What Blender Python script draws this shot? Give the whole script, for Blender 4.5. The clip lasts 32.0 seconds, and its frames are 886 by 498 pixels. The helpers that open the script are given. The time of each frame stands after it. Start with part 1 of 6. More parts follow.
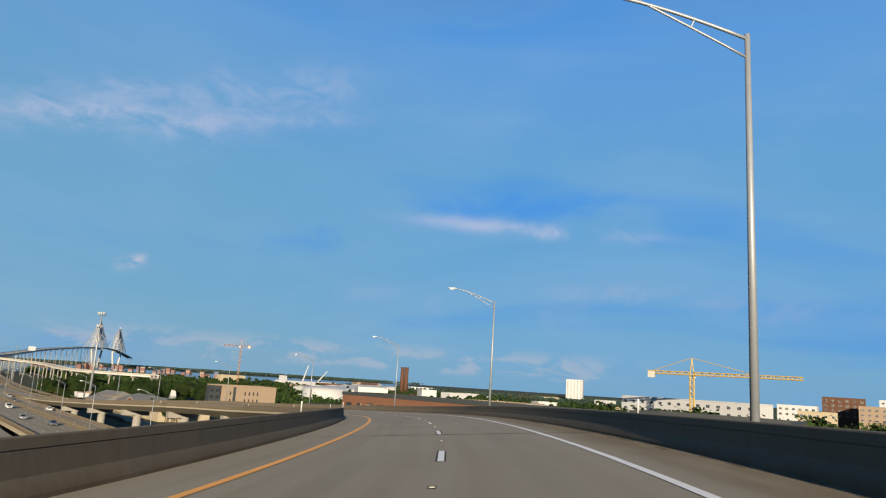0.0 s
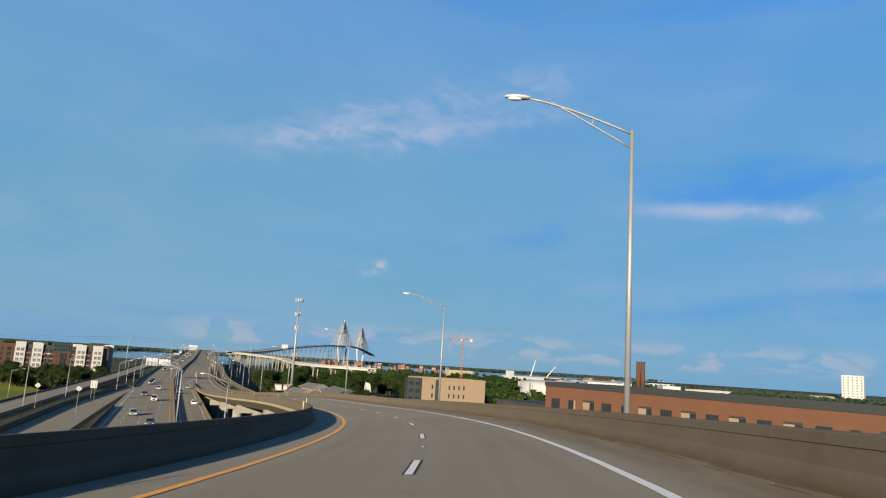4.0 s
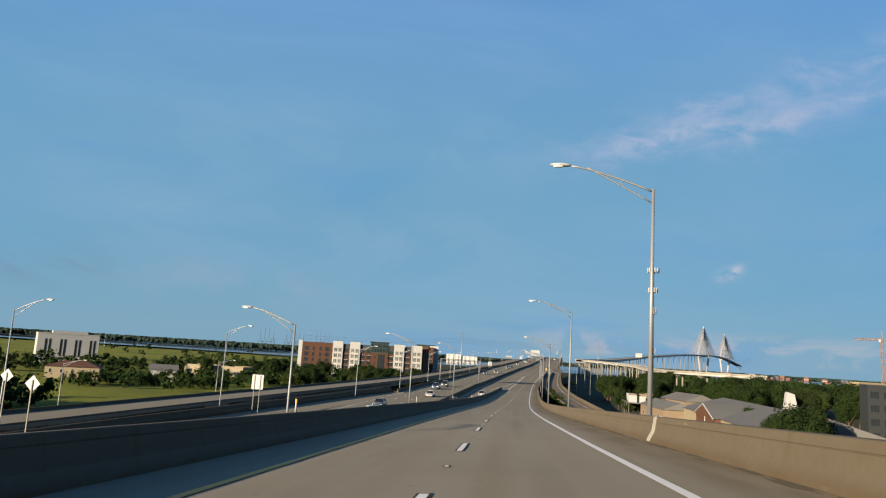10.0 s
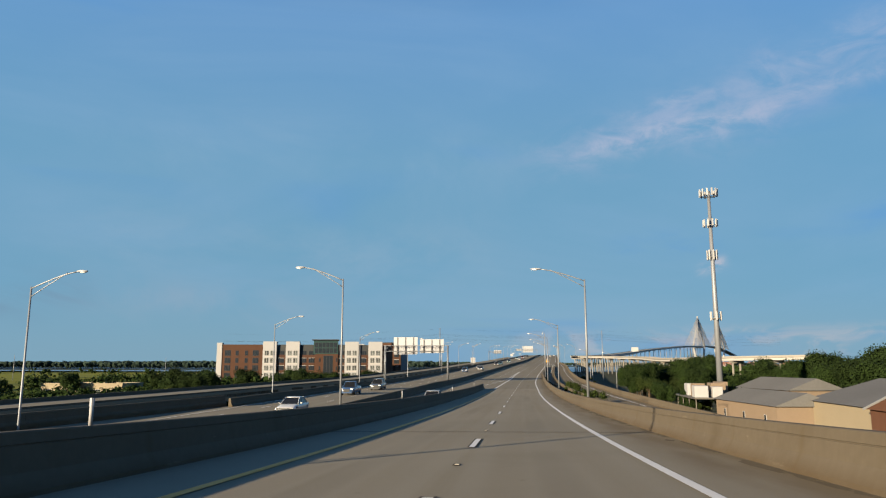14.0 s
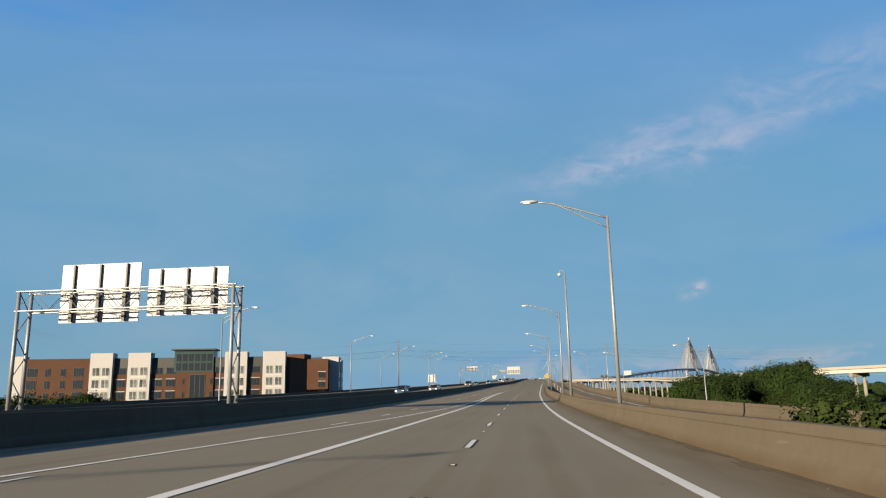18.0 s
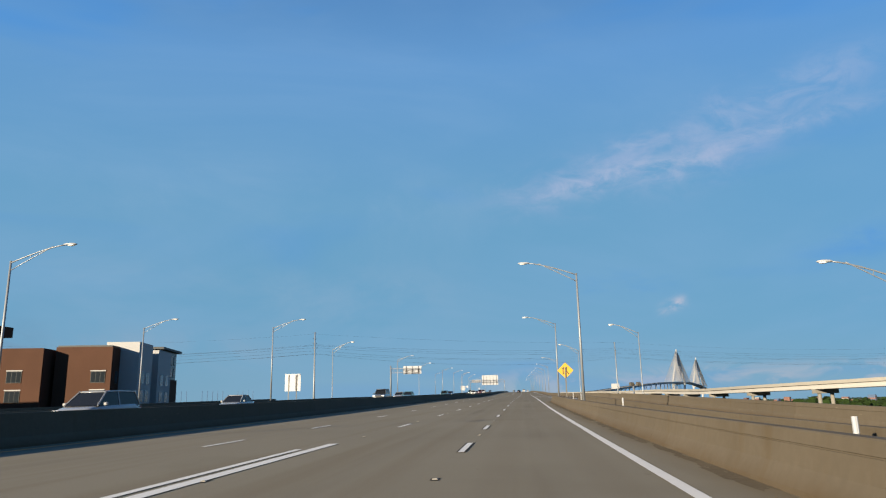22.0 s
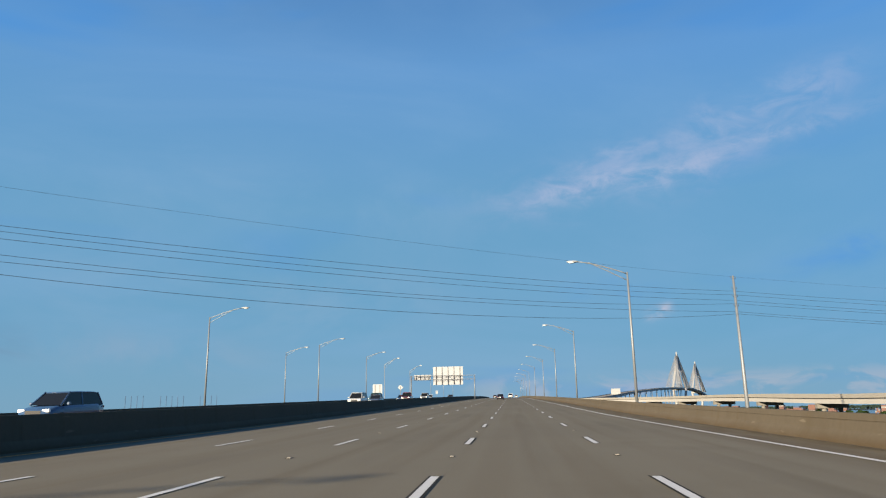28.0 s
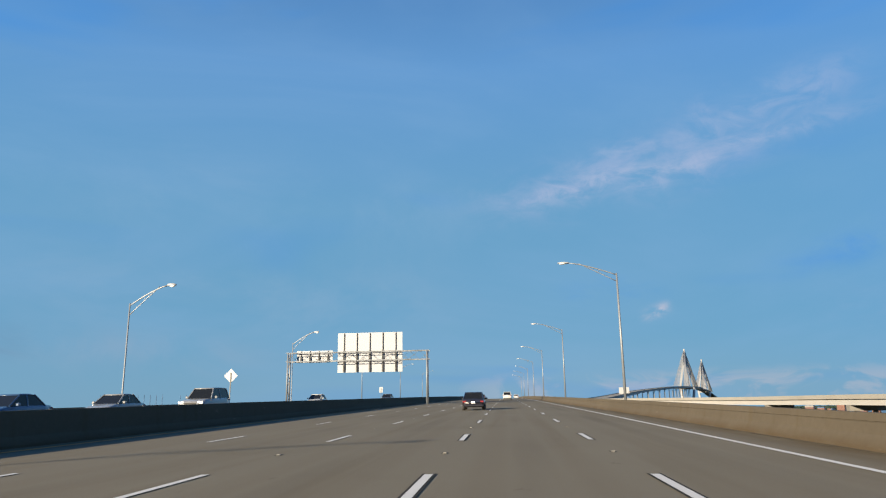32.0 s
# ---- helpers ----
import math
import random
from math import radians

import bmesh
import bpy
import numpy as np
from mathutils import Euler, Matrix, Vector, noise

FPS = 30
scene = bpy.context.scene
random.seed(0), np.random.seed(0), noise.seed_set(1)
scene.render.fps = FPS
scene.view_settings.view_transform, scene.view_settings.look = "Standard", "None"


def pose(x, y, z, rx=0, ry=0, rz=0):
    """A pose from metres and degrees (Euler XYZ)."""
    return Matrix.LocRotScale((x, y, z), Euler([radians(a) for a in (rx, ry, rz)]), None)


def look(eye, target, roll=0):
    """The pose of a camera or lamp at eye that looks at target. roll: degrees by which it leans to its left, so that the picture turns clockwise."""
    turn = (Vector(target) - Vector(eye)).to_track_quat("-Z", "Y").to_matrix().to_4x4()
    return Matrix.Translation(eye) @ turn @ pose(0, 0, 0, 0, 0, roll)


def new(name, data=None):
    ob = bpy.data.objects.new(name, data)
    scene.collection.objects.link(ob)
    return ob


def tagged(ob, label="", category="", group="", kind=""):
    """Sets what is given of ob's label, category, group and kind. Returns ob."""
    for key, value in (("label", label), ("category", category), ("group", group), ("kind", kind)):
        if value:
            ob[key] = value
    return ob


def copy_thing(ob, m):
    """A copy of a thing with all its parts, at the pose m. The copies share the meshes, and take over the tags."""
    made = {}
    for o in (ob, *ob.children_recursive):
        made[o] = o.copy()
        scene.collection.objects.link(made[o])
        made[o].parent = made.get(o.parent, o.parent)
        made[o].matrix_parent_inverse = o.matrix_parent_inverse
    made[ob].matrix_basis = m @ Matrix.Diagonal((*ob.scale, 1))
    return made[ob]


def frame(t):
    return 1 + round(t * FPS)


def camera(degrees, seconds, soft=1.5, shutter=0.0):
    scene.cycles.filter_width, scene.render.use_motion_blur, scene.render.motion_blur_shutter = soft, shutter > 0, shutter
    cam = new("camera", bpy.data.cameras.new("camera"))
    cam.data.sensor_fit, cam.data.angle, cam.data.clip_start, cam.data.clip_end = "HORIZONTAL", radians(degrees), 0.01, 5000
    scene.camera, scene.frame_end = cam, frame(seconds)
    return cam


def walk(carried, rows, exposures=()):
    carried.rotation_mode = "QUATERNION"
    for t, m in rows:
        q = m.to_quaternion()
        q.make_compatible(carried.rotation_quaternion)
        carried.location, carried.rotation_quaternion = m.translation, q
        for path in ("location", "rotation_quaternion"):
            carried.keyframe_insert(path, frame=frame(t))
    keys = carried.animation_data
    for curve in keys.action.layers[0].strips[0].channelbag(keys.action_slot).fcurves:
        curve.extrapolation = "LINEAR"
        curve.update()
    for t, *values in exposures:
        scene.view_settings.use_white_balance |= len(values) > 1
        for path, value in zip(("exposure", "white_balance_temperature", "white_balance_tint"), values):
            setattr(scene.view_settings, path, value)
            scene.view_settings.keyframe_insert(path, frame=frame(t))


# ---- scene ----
cam = camera(64.6, 32.0, 1.2)
# seconds, place of the eye in metres, yaw, pitch, roll
ROWS = [
    (0.0, 0.00, 0.00, 0.00, 27.39, 10.58, -3.57),
    (0.5, -4.21, 9.68, -0.19, 30.06, 10.26, -3.59),
    (1.0, -8.94, 19.28, -0.42, 32.75, 10.10, -3.66),
    (1.5, -14.06, 28.84, -0.69, 34.94, 10.03, -3.88),
    (2.0, -19.53, 38.27, -1.00, 37.14, 9.93, -3.67),
    (2.5, -25.30, 47.43, -1.37, 39.22, 9.75, -3.89),
    (3.0, -31.25, 56.27, -1.81, 41.17, 9.53, -3.89),
    (3.5, -37.42, 64.74, -2.28, 43.38, 9.34, -3.75),
    (4.0, -43.88, 72.88, -2.77, 46.02, 9.17, -3.56),
    (4.5, -50.75, 80.70, -3.24, 49.04, 9.00, -3.40),
    (5.0, -58.28, 88.16, -3.66, 52.18, 8.77, -3.36),
    (5.5, -66.47, 95.35, -4.16, 55.37, 8.39, -3.41),
    (6.0, -75.18, 102.12, -4.72, 58.57, 8.27, -3.35),
    (6.5, -84.30, 108.24, -5.28, 61.68, 8.09, -3.26),
    (7.0, -93.62, 114.20, -5.90, 64.84, 8.11, -3.37),
    (7.5, -103.45, 119.81, -6.52, 67.14, 8.17, -3.86),
    (8.0, -113.77, 125.12, -7.09, 69.23, 8.12, -3.81),
    (8.5, -124.59, 129.93, -7.59, 70.93, 8.31, -4.23),
    (9.0, -135.62, 134.70, -8.06, 72.45, 8.40, -4.03),
    (9.5, -146.96, 139.32, -8.64, 73.69, 8.36, -3.53),
    (10.0, -158.59, 143.85, -9.30, 74.14, 8.38, -3.48),
    (10.5, -170.47, 148.37, -10.03, 74.25, 8.31, -3.12),
    (11.0, -182.42, 152.89, -10.76, 74.46, 8.42, -2.70),
    (11.5, -194.50, 157.57, -11.44, 74.30, 8.55, -2.44),
    (12.0, -206.80, 162.43, -12.13, 73.69, 8.54, -1.95),
    (12.5, -219.21, 167.54, -12.86, 73.30, 8.60, -1.33),
    (13.0, -231.67, 172.64, -13.58, 73.47, 8.71, -0.75),
    (13.5, -244.04, 177.61, -14.26, 73.42, 8.84, -0.34),
    (14.0, -256.28, 182.66, -14.91, 73.34, 9.09, 0.00),
    (14.5, -268.82, 187.86, -15.50, 73.25, 9.40, 0.27),
    (15.0, -281.81, 193.37, -16.05, 72.85, 9.69, 0.56),
    (15.5, -295.28, 199.18, -16.53, 72.61, 9.99, 0.83),
    (16.0, -309.21, 205.21, -16.96, 72.66, 10.31, 1.05),
    (16.5, -323.44, 211.33, -17.31, 72.86, 10.62, 1.18),
    (17.0, -337.87, 217.34, -17.58, 72.72, 10.87, 1.17),
    (17.5, -352.19, 223.44, -17.78, 72.44, 11.17, 1.08),
    (18.0, -366.32, 229.57, -17.91, 72.13, 11.43, 1.11),
    (18.5, -380.26, 235.81, -17.99, 71.85, 11.57, 1.18),
    (19.0, -394.20, 242.08, -18.01, 71.63, 11.72, 1.06),
    (19.5, -408.25, 248.40, -17.97, 71.30, 11.83, 1.02),
    (20.0, -422.43, 254.87, -17.84, 71.09, 12.00, 1.18),
    (20.5, -436.83, 261.55, -17.66, 70.86, 12.25, 1.06),
    (21.0, -451.58, 268.33, -17.46, 70.65, 12.30, 1.07),
    (21.5, -466.65, 275.28, -17.25, 70.61, 12.26, 0.97),
    (22.0, -481.90, 282.51, -16.99, 70.54, 12.51, 1.08),
    (22.5, -497.37, 289.82, -16.72, 70.45, 12.58, 0.77),
    (23.0, -512.91, 297.28, -16.45, 70.26, 12.73, 0.61),
    (23.5, -528.28, 304.92, -16.10, 69.83, 12.83, 0.34),
    (24.0, -543.41, 312.36, -15.73, 69.61, 12.95, 0.48),
    (24.5, -558.30, 319.66, -15.36, 69.58, 13.07, 0.43),
    (25.0, -573.07, 326.87, -15.01, 69.48, 12.98, 0.45),
    (25.5, -587.98, 333.87, -14.68, 69.45, 12.96, 0.22),
    (26.0, -603.20, 341.12, -14.37, 69.41, 12.96, 0.19),
    (26.5, -618.74, 348.90, -14.05, 69.31, 12.98, 0.20),
    (27.0, -634.54, 356.72, -13.76, 69.32, 12.88, 0.35),
    (27.5, -650.37, 364.53, -13.47, 69.39, 12.84, 0.61),
    (28.0, -666.06, 372.24, -13.19, 69.50, 12.93, 0.91),
    (28.5, -681.49, 379.79, -12.88, 69.61, 13.10, 1.20),
    (29.0, -696.56, 387.20, -12.53, 69.71, 13.20, 1.44),
    (29.5, -711.35, 394.32, -12.15, 69.75, 13.25, 1.32),
    (30.0, -725.85, 401.42, -11.76, 69.74, 13.12, 1.18),
    (30.5, -740.34, 408.44, -11.37, 69.80, 13.07, 1.17),
    (31.0, -754.84, 415.52, -10.97, 69.82, 13.05, 1.28),
    (31.5, -769.34, 422.53, -10.60, 69.66, 12.93, 1.11),
    (32.0, -783.76, 429.59, -10.23, 69.29, 12.87, 0.89),
]
walk(cam, [(t, pose(x, y, z - 0.05, 90.2 + pitch, roll, yaw)) for t, x, y, z, yaw, pitch, roll in ROWS],
     [(0.0, 1.46, 6400, 10), (7.0, 1.46, 6450, 10), (12.0, 1.44, 6800, 11), (17.6, 1.42, 6800, 11), (19.2, 1.42, 6340, 10), (23.5, 1.42, 6380, 10), (32.0, 1.42, 6280, 10)])

# ---- light ----
SKY_N, SKY_MIX = 0.05, 0.86
SUN_AZ, SUN_EL = 210.3, 12.7          # degrees, anticlockwise from +y, and up
scene.view_settings.exposure = 0.0
world = bpy.data.worlds.new("sky")
scene.world = world
world.use_nodes = True
wn, wl = world.node_tree.nodes, world.node_tree.links
wn.clear()
w_out = wn.new("ShaderNodeOutputWorld")
w_bg = wn.new("ShaderNodeBackground")
w_sky = wn.new("ShaderNodeTexSky")
w_sky.sky_type = "NISHITA"
w_sky.sun_disc = False
w_sky.sun_elevation = radians(SUN_EL)
w_sky.sun_rotation = radians(-SUN_AZ)
w_sky.air_density, w_sky.dust_density, w_sky.ozone_density = 1.0, 0.6, 2.0
w_bg.inputs["Strength"].default_value = 0.36
w_co = wn.new("ShaderNodeTexCoord")
DIRS = w_co.outputs["Generated"]


def w_math(op, a, b=None, clamp=False):
    n = wn.new("ShaderNodeMath")
    n.operation, n.use_clamp = op, clamp
    for k, v in enumerate((a, b)):
        if v is None:
            continue
        if isinstance(v, (int, float)):
            n.inputs[k].default_value = v
        else:
            wl.new(v, n.inputs[k])
    return n.outputs[0]


def w_dot(v):
    n = wn.new("ShaderNodeVectorMath")
    n.operation = "DOT_PRODUCT"
    wl.new(DIRS, n.inputs[0])
    n.inputs[1].default_value = v
    return n.outputs["Value"]


def w_noise(scale, stretch, detail=6.0, rough=0.55):
    mp = wn.new("ShaderNodeMapping")
    mp.inputs["Scale"].default_value = stretch
    wl.new(DIRS, mp.inputs["Vector"])
    n = wn.new("ShaderNodeTexNoise")
    n.inputs["Scale"].default_value, n.inputs["Detail"].default_value, n.inputs["Roughness"].default_value = scale, detail, rough
    n.inputs["Distortion"].default_value = 0.6
    wl.new(mp.outputs[0], n.inputs["Vector"])
    return n.outputs["Fac"]


def w_range(v, a, b, c=0.0, d=1.0):
    n = wn.new("ShaderNodeMapRange")
    n.interpolation_type = "SMOOTHSTEP"
    n.inputs["From Min"].default_value, n.inputs["From Max"].default_value = a, b
    n.inputs["To Min"].default_value, n.inputs["To Max"].default_value = c, d
    wl.new(v, n.inputs["Value"])
    return n.outputs[0]


def w_mix(fac, a, b, mode="MIX"):
    n = wn.new("ShaderNodeMix")
    n.data_type, n.blend_type = "RGBA", mode
    for k, v in (("Factor", fac), (6, a), (7, b)):
        if isinstance(v, (int, float)):
            n.inputs[k].default_value = v
        elif isinstance(v, tuple):
            n.inputs[k].default_value = (*v, 1)
        else:
            wl.new(v, n.inputs[k])
    return n.outputs[2]


# clear evening blue, a little paler toward the horizon, over the scattered light of the low sun
w_sky_s = w_mix(1.0, w_sky.outputs[0], (SKY_N, SKY_N, SKY_N), "MULTIPLY")
HEIGHT = w_dot((0, 0, 1))
ramp_n = wn.new("ShaderNodeValToRGB")
wl.new(HEIGHT, ramp_n.inputs["Fac"])
e = ramp_n.color_ramp.elements
e[0].position, e[0].color = 0.0, (0.20, 0.42, 0.62, 1)
e[1].position, e[1].color = 1.0, (0.025, 0.085, 0.26, 1)
for p_, c_ in ((0.10, (0.155, 0.405, 0.655, 1)), (0.28, (0.15, 0.40, 0.675, 1)), (0.46, (0.14, 0.37, 0.735, 1)), (0.66, (0.06, 0.19, 0.48, 1))):
    k_ = e.new(p_)
    k_.color = c_
base = w_mix(SKY_MIX, w_sky_s, ramp_n.outputs[0])
# grayer toward the marsh, deeper blue over the town
side = w_range(w_dot((-math.sin(radians(80)), math.cos(radians(80)), 0)), 0.45, 0.98)
base = w_mix(1.0, base, w_mix(side, (0.92, 0.99, 1.05), (1.10, 1.02, 0.96)), "MULTIPLY")
# thin veils and a deeper band
veil = w_range(w_noise(1.6, (1, 1, 3.2), 5), 0.42, 0.72)
base = w_mix(w_math("MULTIPLY", veil, 0.30), base, (0.27, 0.46, 0.70))
deep = w_range(w_noise(1.3, (1.0, 1.0, 5.0), 3), 0.54, 0.72)
base = w_mix(w_math("MULTIPLY", deep, 0.40), base, (0.035, 0.27, 0.75))


def streak(az0, el0, az1, el1, width, amount, colour, base, noise_scale=9.0):
    """A wisp of cloud between two bearings (degrees, anticlockwise from +y, and up)."""
    def dirn(a, b):
        a, b = radians(a), radians(b)
        return Vector((-math.sin(a) * math.cos(b), math.cos(a) * math.cos(b), math.sin(b)))
    p, q = dirn(az0, el0), dirn(az1, el1)
    c = (p + q).normalized()
    r = (q - p)
    half = r.length / 2
    r = (r - c * r.dot(c)).normalized()
    u = c.cross(r).normalized()
    x = w_math("DIVIDE", w_dot(r), half * 1.15)
    y = w_math("DIVIDE", w_math("ADD", w_dot(u), w_math("MULTIPLY", w_math("SUBTRACT", w_noise(7.0, (1, 1, 1), 3), 0.5), radians(width) * 2.2)), radians(width))
    d2 = w_math("ADD", w_math("POWER", w_math("ABSOLUTE", x), 4.0), w_math("MULTIPLY", y, y))
    m = w_math("EXPONENT", w_math("MULTIPLY", d2, -1.0))
    m = w_math("MULTIPLY", m, w_range(w_dot(tuple(c)), 0.55, 0.7))
    n = w_range(w_noise(noise_scale, (1, 1, 2.2), 8, 0.62), 0.36, 0.66)
    f = w_math("MULTIPLY", w_math("MULTIPLY", m, n), amount, True)
    return w_mix(f, base, colour)


PALE = (0.50, 0.55, 0.72)
base = streak(100.0, 9.0, 70.0, 8.0, 3.2, 0.40, (0.31, 0.46, 0.62), base, 3.0)
base = streak(98.0, 17.0, 66.0, 15.0, 3.0, 0.30, (0.30, 0.47, 0.66), base, 3.0)
base = streak(64.0, 16.6, 44.0, 19.6, 2.0, 0.42, (0.42, 0.49, 0.70), base, 15.0)
base = streak(62.0, 16.9, 47.0, 18.6, 1.0, 0.55, PALE, base, 20.0)
base = streak(50.0, 18.6, 37.0, 20.6, 0.8, 0.42, PALE, base, 16.0)
base = streak(58.0, 19.5, 50.0, 20.6, 0.7, 0.30, PALE, base, 18.0)
base = streak(49.0, 21.0, 37.0, 23.2, 1.4, 0.34, PALE, base, 15.0)
base = streak(41.0, 10.6, 27.0, 13.9, 1.1, 0.55, (0.04, 0.27, 0.80), base, 4.0)
base = streak(31.0, 14.2, 12.0, 14.6, 1.3, 0.60, (0.04, 0.27, 0.80), base, 4.0)
base = streak(59.0, 9.2, 52.0, 9.0, 0.8, 0.35, (0.05, 0.29, 0.78), base, 4.0)
base = streak(29.0, 13.0, 12.0, 12.1, 0.55, 0.85, PALE, base, 5.0)
base = streak(38.0, 6.6, 16.0, 5.6, 1.6, 0.35, (0.36, 0.46, 0.66), base, 5.0)
base = streak(19.0, 7.8, -3.0, 6.5, 1.0, 0.5, (0.40, 0.47, 0.64), base, 6.0)
base = streak(53.0, 6.95, 51.3, 7.75, 0.40, 1.0, (0.55, 0.56, 0.66), base, 22.0)
base = streak(108.0, 4.6, 100.5, 4.9, 1.3, 0.65, (0.17, 0.27, 0.40), base, 6.0)
base = streak(100.0, 5.0, 84.0, 4.2, 1.4, 0.30, (0.36, 0.44, 0.56), base, 5.0)
# small heaped clouds low over the horizon
low = w_math("MULTIPLY", w_range(w_noise(16.0, (1, 1, 2.2), 6), 0.46, 0.62), w_math("MULTIPLY", w_range(HEIGHT, 0.008, 0.018), w_range(HEIGHT, 0.034, 0.056, 1.0, 0.0)))
low = w_math("MULTIPLY", low, w_range(w_dot((-math.sin(radians(40)), math.cos(radians(40)), 0)), 0.86, 0.93))
base = w_mix(w_math("MULTIPLY", low, 0.34), base, (0.60, 0.55, 0.58))
wl.new(base, w_bg.inputs["Color"])
wl.new(w_bg.outputs[0], w_out.inputs["Surface"])

sun_data = bpy.data.lights.new("sun", "SUN")
sun_data.energy, sun_data.angle, sun_data.color = 5.5, radians(0.55), (1.0, 0.825, 0.585)
sun = new("sun", sun_data)
az, el = radians(SUN_AZ), radians(SUN_EL)
sun.matrix_world = look((-math.sin(az) * math.cos(el) * 50, math.cos(az) * math.cos(el) * 50, math.sin(el) * 50), (0, 0, 0))


# ---- materials ----
def material(name, colour, rough=0.8, metal=0.0, spread=0.15, fine=8.0, coarse=0.4, bump=0.1, stain=None, emit=0.0, per_object=0.0, stretch=(1, 1, 1)):
    """A surface with grain at two scales, optional stains and a variation from object to object."""
    m = bpy.data.materials.new(name)
    m.use_nodes = True
    n, l = m.node_tree.nodes, m.node_tree.links
    b = n["Principled BSDF"]
    b.inputs["Roughness"].default_value = rough
    b.inputs["Metallic"].default_value = metal
    if rough >= 0.8:
        b.inputs["Specular IOR Level"].default_value = 0.12
    tc = n.new("ShaderNodeTexCoord")
    mp = n.new("ShaderNodeMapping")
    mp.inputs["Scale"].default_value = stretch
    l.new(tc.outputs["Object"], mp.inputs["Vector"])
    n1, n2 = n.new("ShaderNodeTexNoise"), n.new("ShaderNodeTexNoise")
    n1.inputs["Scale"].default_value, n2.inputs["Scale"].default_value = fine, coarse
    n1.inputs["Detail"].default_value, n2.inputs["Detail"].default_value = 4, 5
    l.new(mp.outputs[0], n1.inputs["Vector"])
    l.new(mp.outputs[0], n2.inputs["Vector"])
    add = n.new("ShaderNodeMath")
    add.operation = "ADD"
    l.new(n1.outputs["Fac"], add.inputs[0])
    l.new(n2.outputs["Fac"], add.inputs[1])
    rng = n.new("ShaderNodeMapRange")
    rng.inputs["From Min"].default_value, rng.inputs["From Max"].default_value = 0.6, 1.4
    rng.inputs["To Min"].default_value, rng.inputs["To Max"].default_value = 1 - spread, 1 + spread
    l.new(add.outputs[0], rng.inputs["Value"])
    fac = rng.outputs[0]
    if per_object:
        info = n.new("ShaderNodeObjectInfo")
        r2 = n.new("ShaderNodeMapRange")
        r2.inputs["To Min"].default_value, r2.inputs["To Max"].default_value = 1 - per_object, 1 + per_object
        l.new(info.outputs["Random"], r2.inputs["Value"])
        mul = n.new("ShaderNodeMath")
        mul.operation = "MULTIPLY"
        l.new(fac, mul.inputs[0])
        l.new(r2.outputs[0], mul.inputs[1])
        fac = mul.outputs[0]
    col = n.new("ShaderNodeMix")
    col.data_type = "RGBA"
    col.blend_type = "MULTIPLY"
    col.inputs["Factor"].default_value = 1.0
    col.inputs[6].default_value = (*colour, 1)
    l.new(fac, col.inputs[7])
    out = col.outputs[2]
    if stain:
        n3 = n.new("ShaderNodeTexNoise")
        n3.inputs["Scale"].default_value, n3.inputs["Detail"].default_value = stain[1], 6
        l.new(mp.outputs[0], n3.inputs["Vector"])
        ramp = n.new("ShaderNodeMapRange")
        ramp.inputs["From Min"].default_value, ramp.inputs["From Max"].default_value = stain[2], stain[2] + 0.18
        l.new(n3.outputs["Fac"], ramp.inputs["Value"])
        mx = n.new("ShaderNodeMix")
        mx.data_type = "RGBA"
        mx.inputs[7].default_value = (*stain[0], 1)
        l.new(ramp.outputs[0], mx.inputs["Factor"])
        l.new(out, mx.inputs[6])
        out = mx.outputs[2]
    l.new(out, b.inputs["Base Color"])
    if bump:
        bp = n.new("ShaderNodeBump")
        bp.inputs["Strength"].default_value, bp.inputs["Distance"].default_value = bump, 0.02
        l.new(n1.outputs["Fac"], bp.inputs["Height"])
        l.new(bp.outputs[0], b.inputs["Normal"])
    if emit:
        b.inputs["Emission Color"].default_value = (*colour, 1)
        b.inputs["Emission Strength"].default_value = emit
    return m


def more(m):
    """Node helpers for a finished material: nodes, links, shader, and makers of noise, range and mix."""
    n, l = m.node_tree.nodes, m.node_tree.links
    b = n["Principled BSDF"]

    def coords(layer, sx, sy):
        uv, mp = n.new("ShaderNodeUVMap"), n.new("ShaderNodeMapping")
        uv.uv_map = layer
        mp.inputs["Scale"].default_value = (sx, sy, 1)
        l.new(uv.outputs[0], mp.inputs["Vector"])
        return mp.outputs[0]

    def noise(v, scale=1.0, detail=5.0):
        t = n.new("ShaderNodeTexNoise")
        t.inputs["Scale"].default_value, t.inputs["Detail"].default_value = scale, detail
        l.new(v, t.inputs["Vector"])
        return t.outputs["Fac"]

    def band(v, a, b_, c=0.0, d=1.0):
        t = n.new("ShaderNodeMapRange")
        t.interpolation_type = "SMOOTHSTEP"
        for k, x in zip(("From Min", "From Max", "To Min", "To Max"), (a, b_, c, d)):
            t.inputs[k].default_value = x
        l.new(v, t.inputs["Value"])
        return t.outputs[0]

    def times(p, q, op="MULTIPLY"):
        t = n.new("ShaderNodeMath")
        t.operation = op
        for k, x in enumerate((p, q)):
            if isinstance(x, (int, float)):
                t.inputs[k].default_value = x
            else:
                l.new(x, t.inputs[k])
        return t.outputs[0]

    def over(fac, colour, mode="MIX"):
        t = n.new("ShaderNodeMix")
        t.data_type, t.blend_type = "RGBA", mode
        l.new(fac, t.inputs["Factor"])
        old = b.inputs["Base Color"].links[0].from_socket
        l.new(old, t.inputs[6])
        t.inputs[7].default_value = (*colour, 1)
        l.new(t.outputs[2], b.inputs["Base Color"])
    def first_of(v, k=0):
        t = n.new("ShaderNodeSeparateXYZ")
        l.new(v, t.inputs[0])
        return t.outputs[k]
    return coords, noise, band, times, over, first_of


